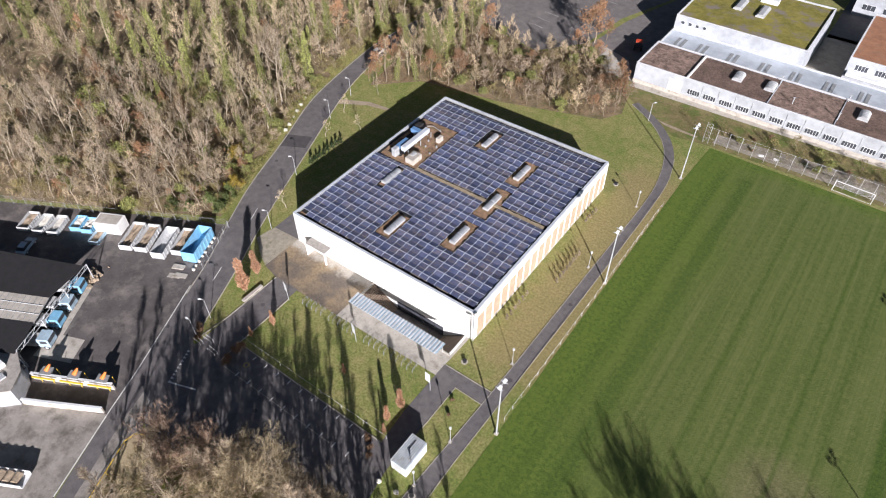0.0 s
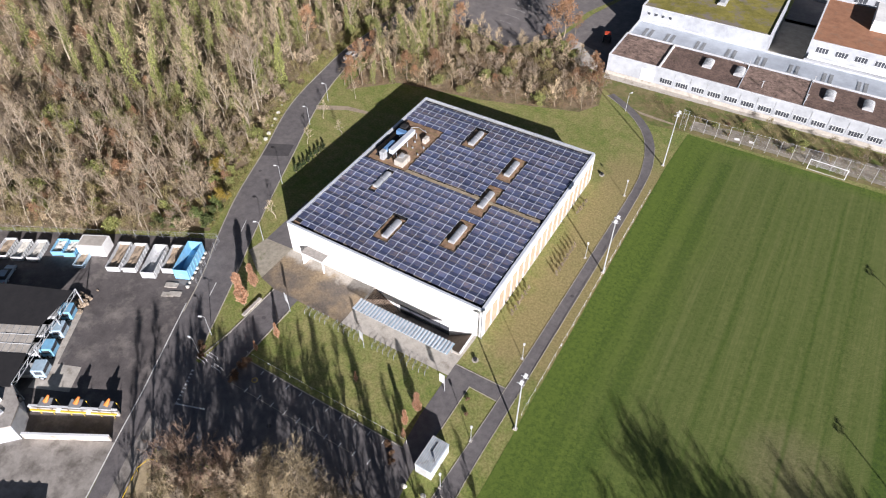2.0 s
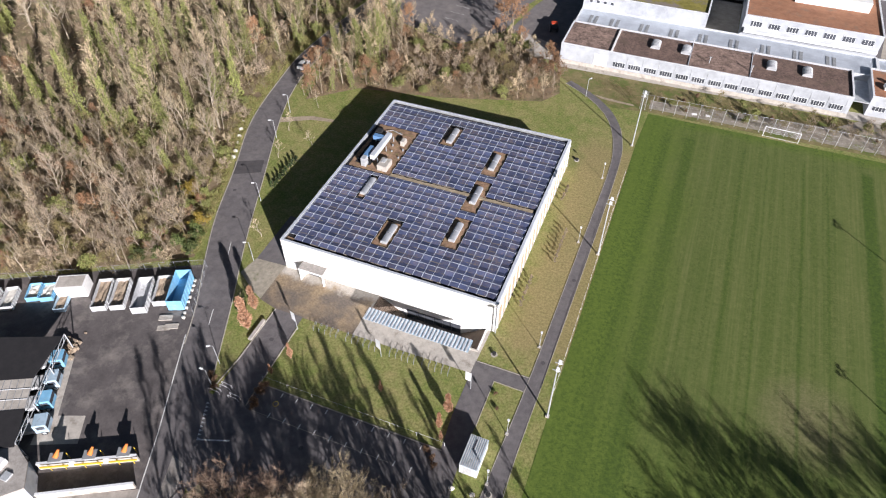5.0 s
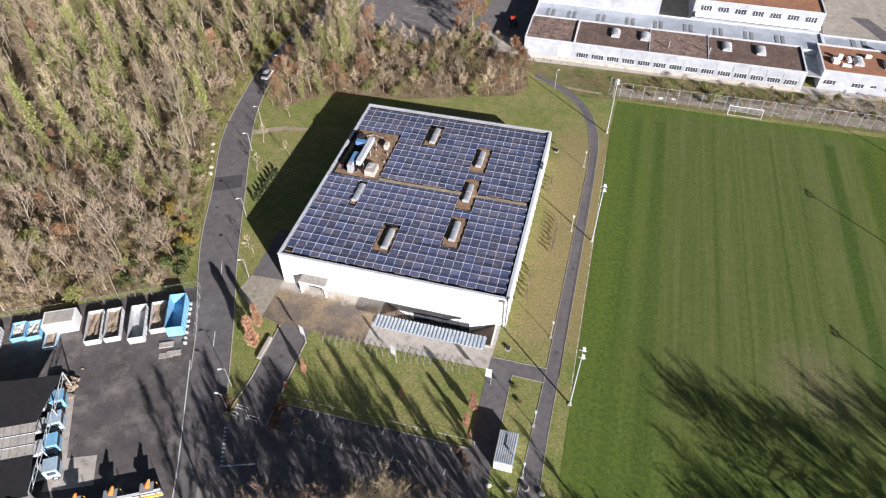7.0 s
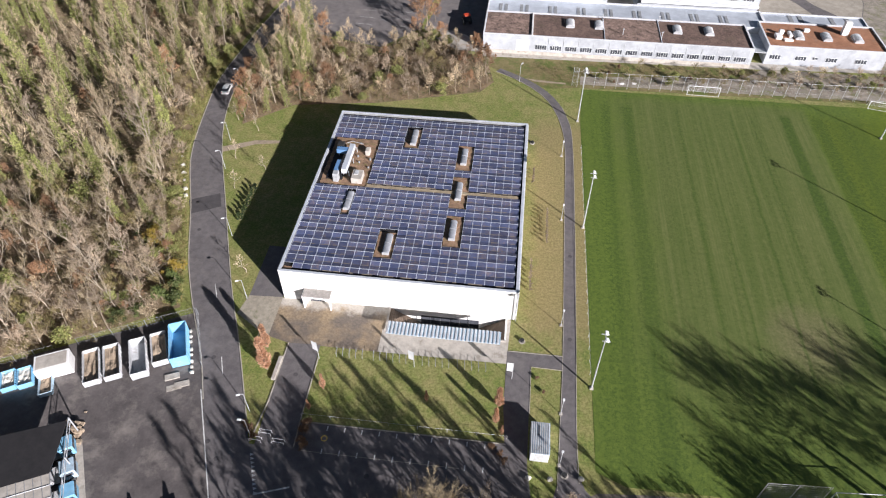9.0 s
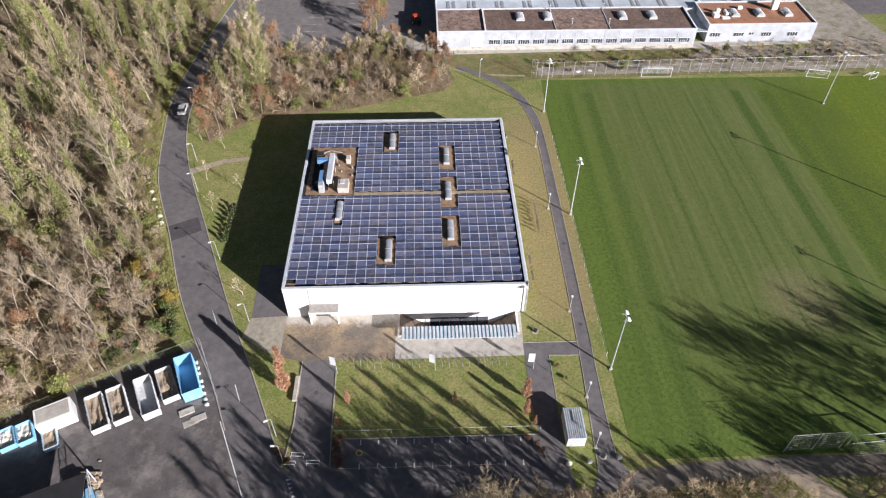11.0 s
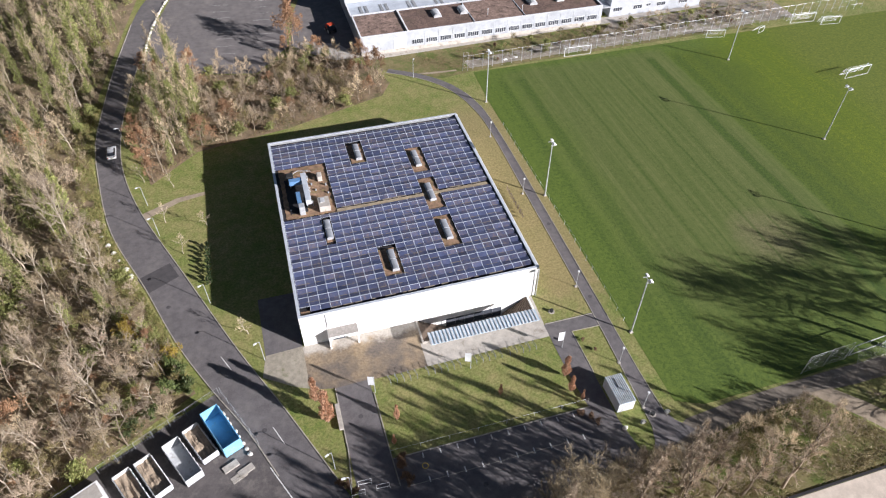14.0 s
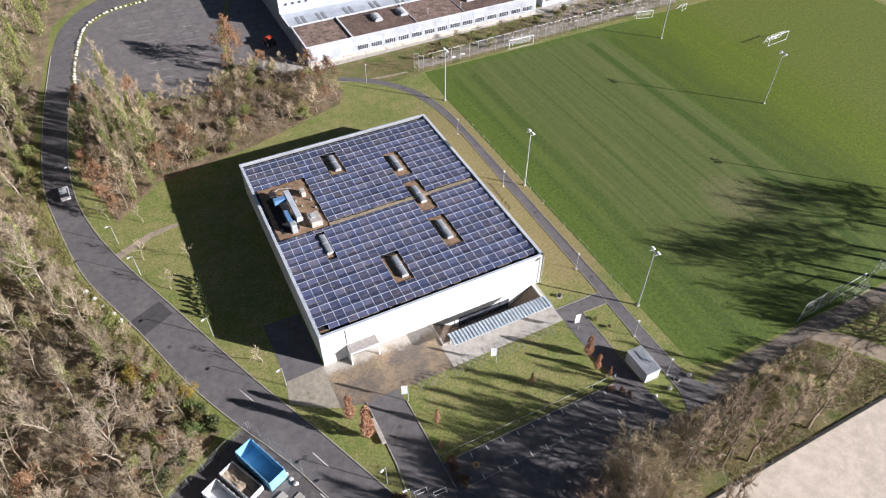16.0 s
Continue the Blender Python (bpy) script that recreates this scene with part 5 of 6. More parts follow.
# ---- the works yard ----
def skip(x, y, turn, l, w, h, mat, fill, label, level=0.5):
    """An open steel container; its length runs along its own y."""
    ob = thing("open_skip", label, "skip container", (x, y, 0.02), turn, "skips in the yard")
    t = 0.08
    part("floor", B((-w / 2, -l / 2, 0.15), (w / 2, l / 2, 0.25)), M[mat], ob)
    for s in (-1, 1):
        part("side", B((s * w / 2 - t / 2, -l / 2, 0.15), (s * w / 2 + t / 2, l / 2, h), 0.01), M[mat], ob)
        part("end", B((-w / 2 + t / 2, s * (l / 2 - t / 2) - t / 2, 0.15), (w / 2 - t / 2, s * (l / 2 - t / 2) + t / 2, h), 0.01), M[mat], ob)
        part("runner", B((s * w * 0.3 - 0.08, -l / 2, 0), (s * w * 0.3 + 0.08, l / 2, 0.15)), M["black"], ob)
        for i in range(7):
            yy = -l / 2 + l * (i + 0.5) / 7
            part("rib", B((s * (w / 2 + 0.08) - 0.04, yy - 0.05, 0.15), (s * (w / 2 + 0.08) + 0.04, yy + 0.05, h)), M[mat], ob)
    if fill:
        bm = bmesh.new()
        n = 10
        g = [[bm.verts.new((-w / 2 + t + (w - 2 * t) * i / n, -l / 2 + t + (l - 2 * t) * j / n, 0.25 + (h - 0.25) * level * (0.7 + 0.6 * noise.noise((x + i * 0.5, y + j * 0.4, 2))))) for j in range(n + 1)] for i in range(n + 1)]
        for i in range(n):
            for j in range(n):
                bm.faces.new((g[i][j], g[i + 1][j], g[i + 1][j + 1], g[i][j + 1]))
        tagged(part("rubble_load", bm, M[fill]), "heap of earth and rubble filling a skip", "rubble", kind="stuff").matrix_basis = pose(x, y, 0.02, 0, 0, turn)
    return ob


skip(-25.4, -18.0, 28, 6.4, 2.35, 1.35, "grey_paint", "rubble", "pale grey skip half full of rubble")
skip(-22.7, -16.7, 28, 6.3, 2.35, 1.35, "grey_paint", "rubble", "pale grey skip half full of earth")
skip(-18.8, -15.6, 27, 7.0, 2.4, 1.7, "grey_paint", "", "empty grey tipper skip", 0.2)
skip(-16.4, -13.4, 27, 6.0, 2.3, 1.4, "grey_paint", "rubble", "low skip with brown earth")
skip(-13.35, -12.5, 24, 7.2, 2.6, 2.5, "blue", "", "tall light blue open container")
wb = thing("white_container", "white site container with a dirty roof", "container", (-30.9, -18.7, 0.02), 27)
part("body", B((-2.5, -1.5, 0.1), (2.5, 1.5, 2.6), 0.03), M["white"], wb)
part("roof_cover", B((-2.2, -1.2, 2.6), (2.2, 1.2, 2.63)), M["concrete"], wb)
part("sill", B((-2.4, -1.4, 0), (2.4, 1.4, 0.1)), M["black"], wb)
skip(-34.6, -21.0, 30, 3.4, 2.0, 1.2, "blue", "stone", "small light blue skip heaped with pale waste", 0.8)
skip(-36.8, -21.9, 30, 3.4, 2.0, 1.2, "blue", "stone", "small light blue skip heaped with pale waste", 0.8)
skip(-39.6, -24.6, 30, 4.6, 2.0, 1.2, "grey_paint", "stone", "small pale grey skip with pale waste")
skip(-42.2, -26.0, 30, 4.6, 2.0, 1.2, "grey_paint", "stone", "small pale grey skip with pale waste")
skip(-45.2, -27.2, 30, 4.6, 2.2, 1.1, "grey_paint", "rubble", "small grey skip with earth")
skip(-30.8, -21.9, 28, 3.6, 1.8, 1.0, "steel_blue", "rubble", "small blue skip in the shade")


def wheel(bm_parent, x, y, r, w, s):
    bm = bmesh.new()
    rod(bm, (x - w / 2, y, r), (x + w / 2, y, r), r, n=14)
    t = part("wheel", bm, M["black"], bm_parent)
    bm = bmesh.new()
    rod(bm, (x + s * (w / 2 - 0.02), y, r), (x + s * (w / 2 + 0.02), y, r), r * 0.6, n=10)
    part("rim", bm, M["galv"], t)


def car(x, y, turn, label, mat="car_white", l=4.4, w=1.78, h=1.48, group="cars"):
    """A small car; its nose points along its own +y."""
    ob = thing("car", label, "car", (x, y, 0.03), turn, group)
    prof = [(-l / 2, 0.35), (-l / 2, 0.75), (-l / 2 + 0.15, 0.95), (l * 0.22, 0.92), (l / 2 - 0.15, 0.72), (l / 2, 0.55), (l / 2, 0.35)]
    bm = bmesh.new()
    vs = [[bm.verts.new((s * w / 2 * (0.94 if 0 < i < 6 and z > 0.8 else 1), yy, z)) for i, (yy, z) in enumerate(prof)] for s in (-1, 1)]
    n = len(prof)
    for i in range(n):
        j = (i + 1) % n
        bm.faces.new((vs[0][i], vs[0][j], vs[1][j], vs[1][i]))
    bm.faces.new(vs[0])
    bm.faces.new(vs[1][::-1])
    bmesh.ops.recalc_face_normals(bm, faces=bm.faces)
    bmesh.ops.bevel(bm, geom=list(bm.edges), offset=0.05, segments=2, affect="EDGES")
    part("body", bm, M[mat], ob)
    bm = bmesh.new()
    vs = box(bm, (-w * 0.44, -l * 0.40, 0.9), (w * 0.44, l * 0.24, h - 0.04))
    for v in vs:
        if v.co.z > 1.2:
            v.co.x *= 0.84
            v.co.y = -l * 0.30 if v.co.y < 0 else l * 0.07
    part("glazing", bm, M["glass"], ob)
    bm = bmesh.new()
    box(bm, (-w * 0.36, -l * 0.30, h - 0.06), (w * 0.36, l * 0.06, h), 0.02)
    part("roof", bm, M[mat], ob)
    for sx in (-1, 1):
        for yy in (-l * 0.30, l * 0.31):
            wheel(ob, sx * (w / 2 - 0.1), yy, 0.31, 0.2, sx)
        part("headlight", B((sx * w * 0.36 - 0.2, l / 2 - 0.06, 0.55), (sx * w * 0.36 + 0.16, l / 2 + 0.015, 0.68), 0.02), M["dome"], ob)
        part("tail_light", B((sx * w * 0.40 - 0.12, -l / 2 - 0.015, 0.68), (sx * w * 0.40 + 0.1, -l / 2 + 0.05, 0.85), 0.02), M["red"], ob)
    return ob


car(-32.6, 62.0, 4, "small white car driving on the road")
car(-39.4, -31.2, 30, "pale blue car parked in the shade", "steel_blue")


def lorry(x, y, turn, label, mat="blue"):
    ob = thing("lorry", label, "lorry", (x, y, 0.03), turn, "lorries before the shed")
    part("chassis", B((-1.0, -3.2, 0.5), (1.0, 3.0, 0.75)), M["black"], ob)
    bm = B((-1.1, 1.2, 0.6), (1.1, 3.1, 2.5), 0.08)
    part("cab", bm, M[mat], ob)
    part("windscreen", B((-0.95, 3.085, 1.5), (0.95, 3.12, 2.25), 0.01), M["glass"], ob)
    for s in (-1, 1):
        part("side_window", B((s * 1.1 - 0.02, 1.7, 1.5), (s * 1.1 + 0.02, 2.8, 2.2)), M["glass"], ob)
        for yy in (-2.2, 2.3):
            wheel(ob, s * 0.95, yy, 0.45, 0.3, s)
    part("load_bed", B((-1.1, -3.3, 0.75), (1.1, 1.1, 1.5), 0.03), M["grey_paint"], ob)


for i, (x, y) in enumerate(((-23.6, -32.6), (-21.6, -35.8), (-19.8, -39.0), (-17.4, -42.2))):
    lorry(x, y, 302, ("pale blue lorry parked under the shed's eaves", "pale blue van parked beside the lorry row")[i % 2], "steel_blue" if i % 2 else "blue")

# long open shed with its dark roof, clear strip and lattice girder
open_shed = thing("open_shed", "long open works shed with dark felt roof", "shed", (0, 0, 0))


def roof_plate(name, a, b7, c, d, z, mat, label=""):
    bm = bmesh.new()
    slab(bm, [a, b7, c, d], z - 0.15, z)
    return part(name, bm, M[mat], open_shed, label)


roof_plate("roof", (-22.0, -29.0), (-20.3, -36.6), (-43, -48), (-50, -41), 4.2, "roof_dark", "dark felt roof sheet")
roof_plate("clear_roof", (-20.3, -36.6), (-17.4, -41.0), (-40, -52.5), (-43, -48), 4.15, "concrete", "pale translucent roof strip")
roof_plate("roof", (-17.4, -41.0), (-14.2, -46), (-36, -58), (-40, -52.5), 4.2, "roof_dark", "dark felt roof sheet")
for i in range(26):
    k = i / 25
    pa, pb = Vector((-20.3, -36.6)).lerp(Vector((-43, -48)), k), Vector((-17.4, -41.0)).lerp(Vector((-40, -52.5)), k)
    bm = bmesh.new()
    rod(bm, (pa.x, pa.y, 4.16), (pb.x, pb.y, 4.16), 0.05, n=4)
    part("roof_rib", bm, M["lining"], open_shed)
for k in (0.33, 0.67):
    pa, pb = Vector((-20.3, -36.6)).lerp(Vector((-17.4, -41.0)), k), Vector((-43, -48)).lerp(Vector((-40, -52.5)), k)
    bm = bmesh.new()
    rod(bm, (pa.x, pa.y, 4.17), (pb.x, pb.y, 4.17), 0.06, n=4)
    part("roof_seam", bm, M["galv"], open_shed)
bm = bmesh.new()
ga, gb = Vector((-22.0, -28.6, 0)), Vector((-14.4, -45.6, 0))
n = 16
for z in (3.5, 4.3):
    rod(bm, ga + Vector((0, 0, z)), gb + Vector((0, 0, z)), 0.06, n=5)
for i in range(n):
    p, q = ga.lerp(gb, i / n), ga.lerp(gb, (i + 1) / n)
    rod(bm, p + Vector((0, 0, 3.5 if i % 2 else 4.3)), q + Vector((0, 0, 4.3 if i % 2 else 3.5)), 0.04, n=4)
part("lattice_girder", bm, M["galv"], open_shed, "grey lattice roof girder")
for i in range(4):
    p = ga.lerp(gb, i / 3)
    bm = bmesh.new()
    rod(bm, p, p + Vector((0, 0, 4.2)), 0.1)
    part("column", bm, M["galv"], open_shed)
for i in range(5):
    p = Vector((-52, -42, 0)).lerp(Vector((-37, -59, 0)), i / 4)
    bm = bmesh.new()
    rod(bm, p, p + Vector((0, 0, 4.1)), 0.1)
    part("column", bm, M["galv"], open_shed)
r = random.Random(8)
bm = bmesh.new()
for i in range(60):
    s = r.uniform(0.15, 0.5)
    p = Vector((-22.9 + r.gauss(0, 0.9), -29.4 + r.gauss(0, 1.1), 0))
    box(bm, p - Vector((s, s * 0.6, 0)), p + Vector((s, s * 0.6, s * r.uniform(0.6, 2.4))))
tagged(part("timber_heap", bm, M["rubble"]), "heap of broken timber and stone at the shed's corner", "rubble heap", kind="stuff")

# low walls of the loading bays, with orange spreaders on them
for n2, (a, c, h) in enumerate((((-11.6, -46.2), (0.4, -40.0), 1.5), ((-8.6, -49.6), (2.6, -43.4), 1.3))):
    d = Vector((c[0] - a[0], c[1] - a[1]))
    turn = math.degrees(math.atan2(d.y, d.x))
    bay = thing("bay_wall", "pale low concrete bay wall with a metal edge", "wall", (*a, 0.02), turn, "bay walls")
    part("wall", B((0, -0.15, 0), (d.length, 0.15, h), 0.02), M["concrete"], bay)
    part("rail", B((0, -0.2, h), (d.length, 0.2, h + 0.08), 0.01), M["white_metal"], bay)
for i in range(3):
    p = Vector((-9.4, -44.6)).lerp(Vector((-1.2, -40.4)), i / 2)
    ob = thing("salt_spreader", "orange salt spreader on a yellow frame", "salt spreader", (p.x, p.y, 0.03), 27, "salt spreaders")
    for sx in (-1, 1):
        for sy in (-0.8, 0.8):
            bm = bmesh.new()
            rod(bm, (sx, sy, 0), (sx, sy, 1.6), 0.05)
            part("leg", bm, M["yellow"], ob)
    bm = bmesh.new()
    vs = box(bm, (-0.9, -0.7, 1.3), (0.9, 0.7, 2.1))
    for v in vs:
        if v.co.z < 1.6:
            v.co.x *= 0.6
            v.co.y *= 0.3
    part("hopper", bm, M["lining"], ob)
    part("frame_bar", B((-1.9, -1.25, 1.5), (1.9, -1.05, 1.75), 0.02), M["yellow"], ob)
    bm = bmesh.new()
    rod(bm, (0, 0, 2.1), (0.5, 0.7, 2.9), 0.4, 0.15)
    part("motor", bm, M["orange"], ob)

for x, y, n3 in ((-12.6, -17.8, 3), (-10.6, -18.9, 2), (-11.6, -19.6, 1)):
    ob = thing("timber_stack", "low stack of weathered boards on the yard", "timber stack", (x, y, 0.02), 25, "timber stacks")
    for k in range(n3):
        for j in range(4):
            part("board", B((-1.1, -0.5 + j * 0.27, k * 0.08), (1.1, -0.28 + j * 0.27, k * 0.08 + 0.06)), M["concrete"], ob)

yard_house = thing("yard_house", "low grey works house with roof clutter", "house", (0, 0, 0))
bm = bmesh.new()
slab(bm, [(-16.8, -46.8), (-14.2, -45.8), (-11.0, -47.2), (-8.8, -49.9), (-10.8, -52.0), (-17.2, -52.4)], 0, 3.8)
part("body", bm, M["school_wall"], yard_house)
bm = bmesh.new()
slab(bm, [(-17.0, -46.6), (-14.2, -45.6), (-10.8, -47.0), (-8.5, -49.9), (-10.7, -52.2), (-17.4, -52.6)], 3.8, 4.02)
part("roof", bm, M["porch_roof"], yard_house)
part("window", B((-13.2, -47.0, 2.0), (-12.4, -46.1, 3.2)), M["glass"], yard_house)
part("roof_housing", B((-15.4, -49.6, 4.02), (-13.2, -47.9, 4.9), 0.05), M["white"], yard_house)
part("roof_hatch", B((-12.4, -50.2, 4.02), (-11.2, -49.0, 4.3), 0.04), M["galv"], yard_house)

crate = thing("bale_trailer", "white open trailer with round bales", "trailer", (1.2, -57.5, 0.03), 28)
part("bed", B((-4, -1.1, 0.6), (3, 1.1, 0.8)), M["white_metal"], crate)
for s in (-1, 1):
    part("side", B((-4, s * 1.1 - 0.04, 0.8), (3, s * 1.1 + 0.04, 1.5)), M["white_metal"], crate)
    for yy in (-2.4, -1.3):
        bm = bmesh.new()
        rod(bm, (yy, s * 0.9 - 0.12, 0.4), (yy, s * 0.9 + 0.12, 0.4), 0.4, n=12)
        part("wheel", bm, M["black"], crate)
for i in range(5):
    bm = bmesh.new()
    rod(bm, (-3.2 + i * 1.25, -0.7, 1.3), (-3.2 + i * 1.25, 0.7, 1.3), 0.5, n=12)
    tagged(part("bale", bm, M["rubble"]), "brown round bale on a trailer", "bale", "bales").matrix_basis = pose(1.2, -57.5, 0.03, 0, 0, 28)

barrier = thing("barrier_rail", "yellow tubular barrier rail beside the road", "barrier", (0, 0, 0))
bm = bmesh.new()
bent(bm, [(13.4, -53.5, 0.9), (9.6, -44.6, 0.9), (9.9, -43.0, 0.9), (11, -42.4, 0.9)], 0.06)
part("rail", bm, M["yellow"], barrier)
for x, y in ((13.2, -53), (11.5, -49), (9.7, -44.8), (10.9, -42.4)):
    bm = bmesh.new()
    rod(bm, (x, y, 0), (x, y, 0.9), 0.05)
    part("post", bm, M["yellow"], barrier)

tractor = thing("tractor", "small red tractor parked in the school yard", "tractor", (21.4, 103.8, 0.03), 20)
part("hood", B((-0.5, 0.4, 0.8), (0.5, 2.2, 1.6), 0.08), M["red"], tractor)
part("cab", B((-0.8, -1.1, 0.9), (0.8, 0.4, 2.5), 0.08), M["glass"], tractor)
part("cab_roof", B((-0.85, -1.2, 2.5), (0.85, 0.5, 2.65), 0.04), M["red"], tractor)
for s in (-1, 1):
    wheel(tractor, s * 0.9, -0.6, 0.8, 0.45, s)
    wheel(tractor, s * 0.75, 1.7, 0.5, 0.3, s)


# ---- trees and shrubs ----
def limb(V, F, p, q, r0, r1, n=4):
    """A tapered limb from p to q."""
    d = np.array(q) - np.array(p)
    d = d / (np.linalg.norm(d) + 1e-9)
    a = np.cross(d, (0.3, 0.9, 0.2))
    a /= np.linalg.norm(a) + 1e-9
    c = np.cross(d, a)
    k = len(V)
    for o, rr in ((p, r0), (q, r1)):
        for i in range(n):
            t = 2 * math.pi * i / n
            V.append(tuple(np.array(o) + rr * (math.cos(t) * a + math.sin(t) * c)))
    for i in range(n):
        j = (i + 1) % n
        F.append((k + i, k + j, k + n + j, k + n + i))


def slivers(P, D, length, width, rng):
    """Many twigs or leaves at once, each a thin triangle from P along D."""
    D = D / (np.linalg.norm(D, axis=1, keepdims=True) + 1e-9)
    S = np.cross(D, rng.normal(size=D.shape))
    S *= (width / 2 / (np.linalg.norm(S, axis=1) + 1e-9))[:, None]
    V = np.stack([P - S, P + S, P + D * length[:, None]], axis=1).reshape(-1, 3)
    return V, np.arange(len(V)).reshape(-1, 3)


def grow(seed, h, reach, first=0.35, limbs=13, subs=7, twigs=13, rise=(25, 70), stem=0.17, twig=0.9, width=0.026, stems=1, tilt=0.08, wild=0.45, dome=False, bare_tip=0.0):
    """Trunk, rising limbs with side branches, and a crown of single fine twigs."""
    rng = np.random.default_rng(seed)
    V, F, TP, TD = [], [], [], []
    for sidx in range(stems):
        off = np.zeros(3) if stems == 1 else np.append(rng.uniform(-0.5, 0.5, 2), 0)
        lean = rng.normal(0, tilt if stems == 1 else 0.25, 2)
        line = [off + np.array([lean[0] * h * t * t + 0.13 * rng.normal() * (t > 0), lean[1] * h * t * t + 0.13 * rng.normal() * (t > 0), h * t * (0.8 if dome else 1.0)]) for t in np.linspace(0, 1, 6)]
        for i in range(5):
            limb(V, F, line[i], line[i + 1], stem * (1 - i / 5.4), stem * (1 - (i + 1) / 5.4), 6 if stems == 1 else 4)
        for i in range(limbs):
            f = (i + rng.random()) / limbs
            t = first + (0.97 - first) * f
            k = min(4, int(t * 5))
            at = line[k] + (line[k + 1] - line[k]) * (t * 5 - k)
            az = i * 2.4 + rng.normal(0, 0.45)
            el = radians(rise[0] + (rise[1] - rise[0]) * f + rng.normal(0, 8))
            ln = reach * ((1.1 - 0.25 * f) if dome else (1.2 - 0.75 * f)) * rng.uniform(0.7, 1.2)
            r0 = max(0.022, stem * (0.46 - 0.26 * f))
            pts = [at]
            for j in range(3):
                way = np.array([math.cos(az) * math.cos(el), math.sin(az) * math.cos(el), math.sin(el)])
                pts.append(pts[-1] + way * ln / 3)
                limb(V, F, pts[-2], pts[-1], r0 * (1 - j * 0.3), r0 * (0.7 - j * 0.3) + 0.006, 4 if stems == 1 else 3)
                az += rng.normal(0, 0.16)
                el = min(1.45, el + (rng.normal(-0.04, 0.16) if dome else rng.normal(0.13, 0.1)))
            for j in range(subs):
                u = 0.18 + 0.82 * (j + rng.random()) / subs
                q = min(2, int(u * 3))
                p0 = pts[q] + (pts[q + 1] - pts[q]) * (u * 3 - q)
                way = (pts[q + 1] - pts[q]) * 3 / ln
                side = np.cross(way, rng.normal(size=3))
                side /= np.linalg.norm(side) + 1e-9
                turn = rng.uniform(0.4, 0.95)
                e = way * math.cos(turn) + side * math.sin(turn) + np.array([0, 0, 0.18])
                e /= np.linalg.norm(e)
                l2 = ln * (0.5 if dome else 0.42) * (1.15 - 0.6 * u) * rng.uniform(0.7, 1.25)
                p1 = p0 + e * l2
                if stems == 1:
                    limb(V, F, p0, p1, max(0.014, r0 * 0.4 * (1 - 0.6 * u)), 0.006, 3)
                else:
                    TP.append(p0[None, :])
                    TD.append(e[None, :])
                w = rng.random(twigs)[:, None] * 0.85 + 0.15
                TP.append(p0 + (p1 - p0) * w)
                TD.append(e + rng.normal(0, wild, (twigs, 3)) + np.array([0, 0, 0.15]))
    TP, TD = np.concatenate(TP), np.concatenate(TD)
    n = len(TP)
    TV, TF = slivers(TP, TD, twig * rng.uniform(0.45, 1.25, n), width * rng.uniform(0.7, 1.4, n), rng)
    return V, F, TV.tolist(), TF.tolist(), line


def leaf_cloud(seed, line, h, lo, hi, radius, n, size):
    """Ivy that clothes a trunk between two heights in uneven tufts."""
    rng = np.random.default_rng(seed)
    t = lo + (hi - lo) * rng.random(n) ** 0.85
    k = np.minimum(4, (t * 5).astype(int))
    L = np.array(line)
    base = L[k] + (L[k + 1] - L[k]) * (t * 5 - k)[:, None]
    az = rng.uniform(0, 2 * math.pi, n)
    tuft = 0.62 + 0.38 * np.sin(11 * t + 2.2 * np.cos(az + seed) + seed) * np.sin(3 * az + 19 * t)
    rr = radius * tuft * np.sqrt(np.clip(1.04 - (t - lo) / (hi - lo), 0.03, 1)) * rng.random(n) ** 0.45
    P = base + np.stack([rr * np.cos(az), rr * np.sin(az), rng.normal(0, 0.15, n)], axis=1)
    D = np.stack([np.cos(az), np.sin(az), np.full(n, 0.3)], axis=1) + rng.normal(0, 0.7, (n, 3))
    V, F = slivers(P, D, size * rng.uniform(0.6, 1.3, n), size * rng.uniform(0.6, 1.1, n), rng)
    return V.tolist(), F.tolist()


def tree_kind(name, label, seed, h, reach, crown="twig", bark="bark", ivy=0.0, leaves=0, leaf="twig_red", leaf_size=0.2, ivy_wide=1.25, ivy_leaves=1900, **more):
    V, F, TV, TF, line = grow(seed, h, reach, **more)
    ob = thing(name, label, "tree" if h > 3.5 else "shrub", (0, 0, -900))
    part("trunk", raw_mesh("trunk", V, F, M[bark]), None, ob)
    tagged(part("crown", raw_mesh("crown", TV, TF, M[crown]), None, ob), kind="stuff")
    if ivy:
        a, c = leaf_cloud(seed + 50, line, h, 0.02, ivy, ivy_wide, ivy_leaves, 0.3)
        tagged(part("ivy", raw_mesh("ivy", a, c, M["ivy"]), None, ob, "green ivy on the trunk"), kind="stuff")
    if leaves:
        rng = np.random.default_rng(seed + 9)
        ends = np.array(TV)[2::3]
        P = ends[rng.integers(len(ends), size=leaves)] + rng.normal(0, 0.12, (leaves, 3))
        a, c = slivers(P, rng.normal(0, 0.7, (leaves, 3)), leaf_size * rng.uniform(0.6, 1.3, leaves), leaf_size * rng.uniform(0.6, 1.2, leaves), rng)
        tagged(part("leaves", raw_mesh("leaves", a.tolist(), c.tolist(), M[leaf]), None, ob), kind="stuff")
    return ob


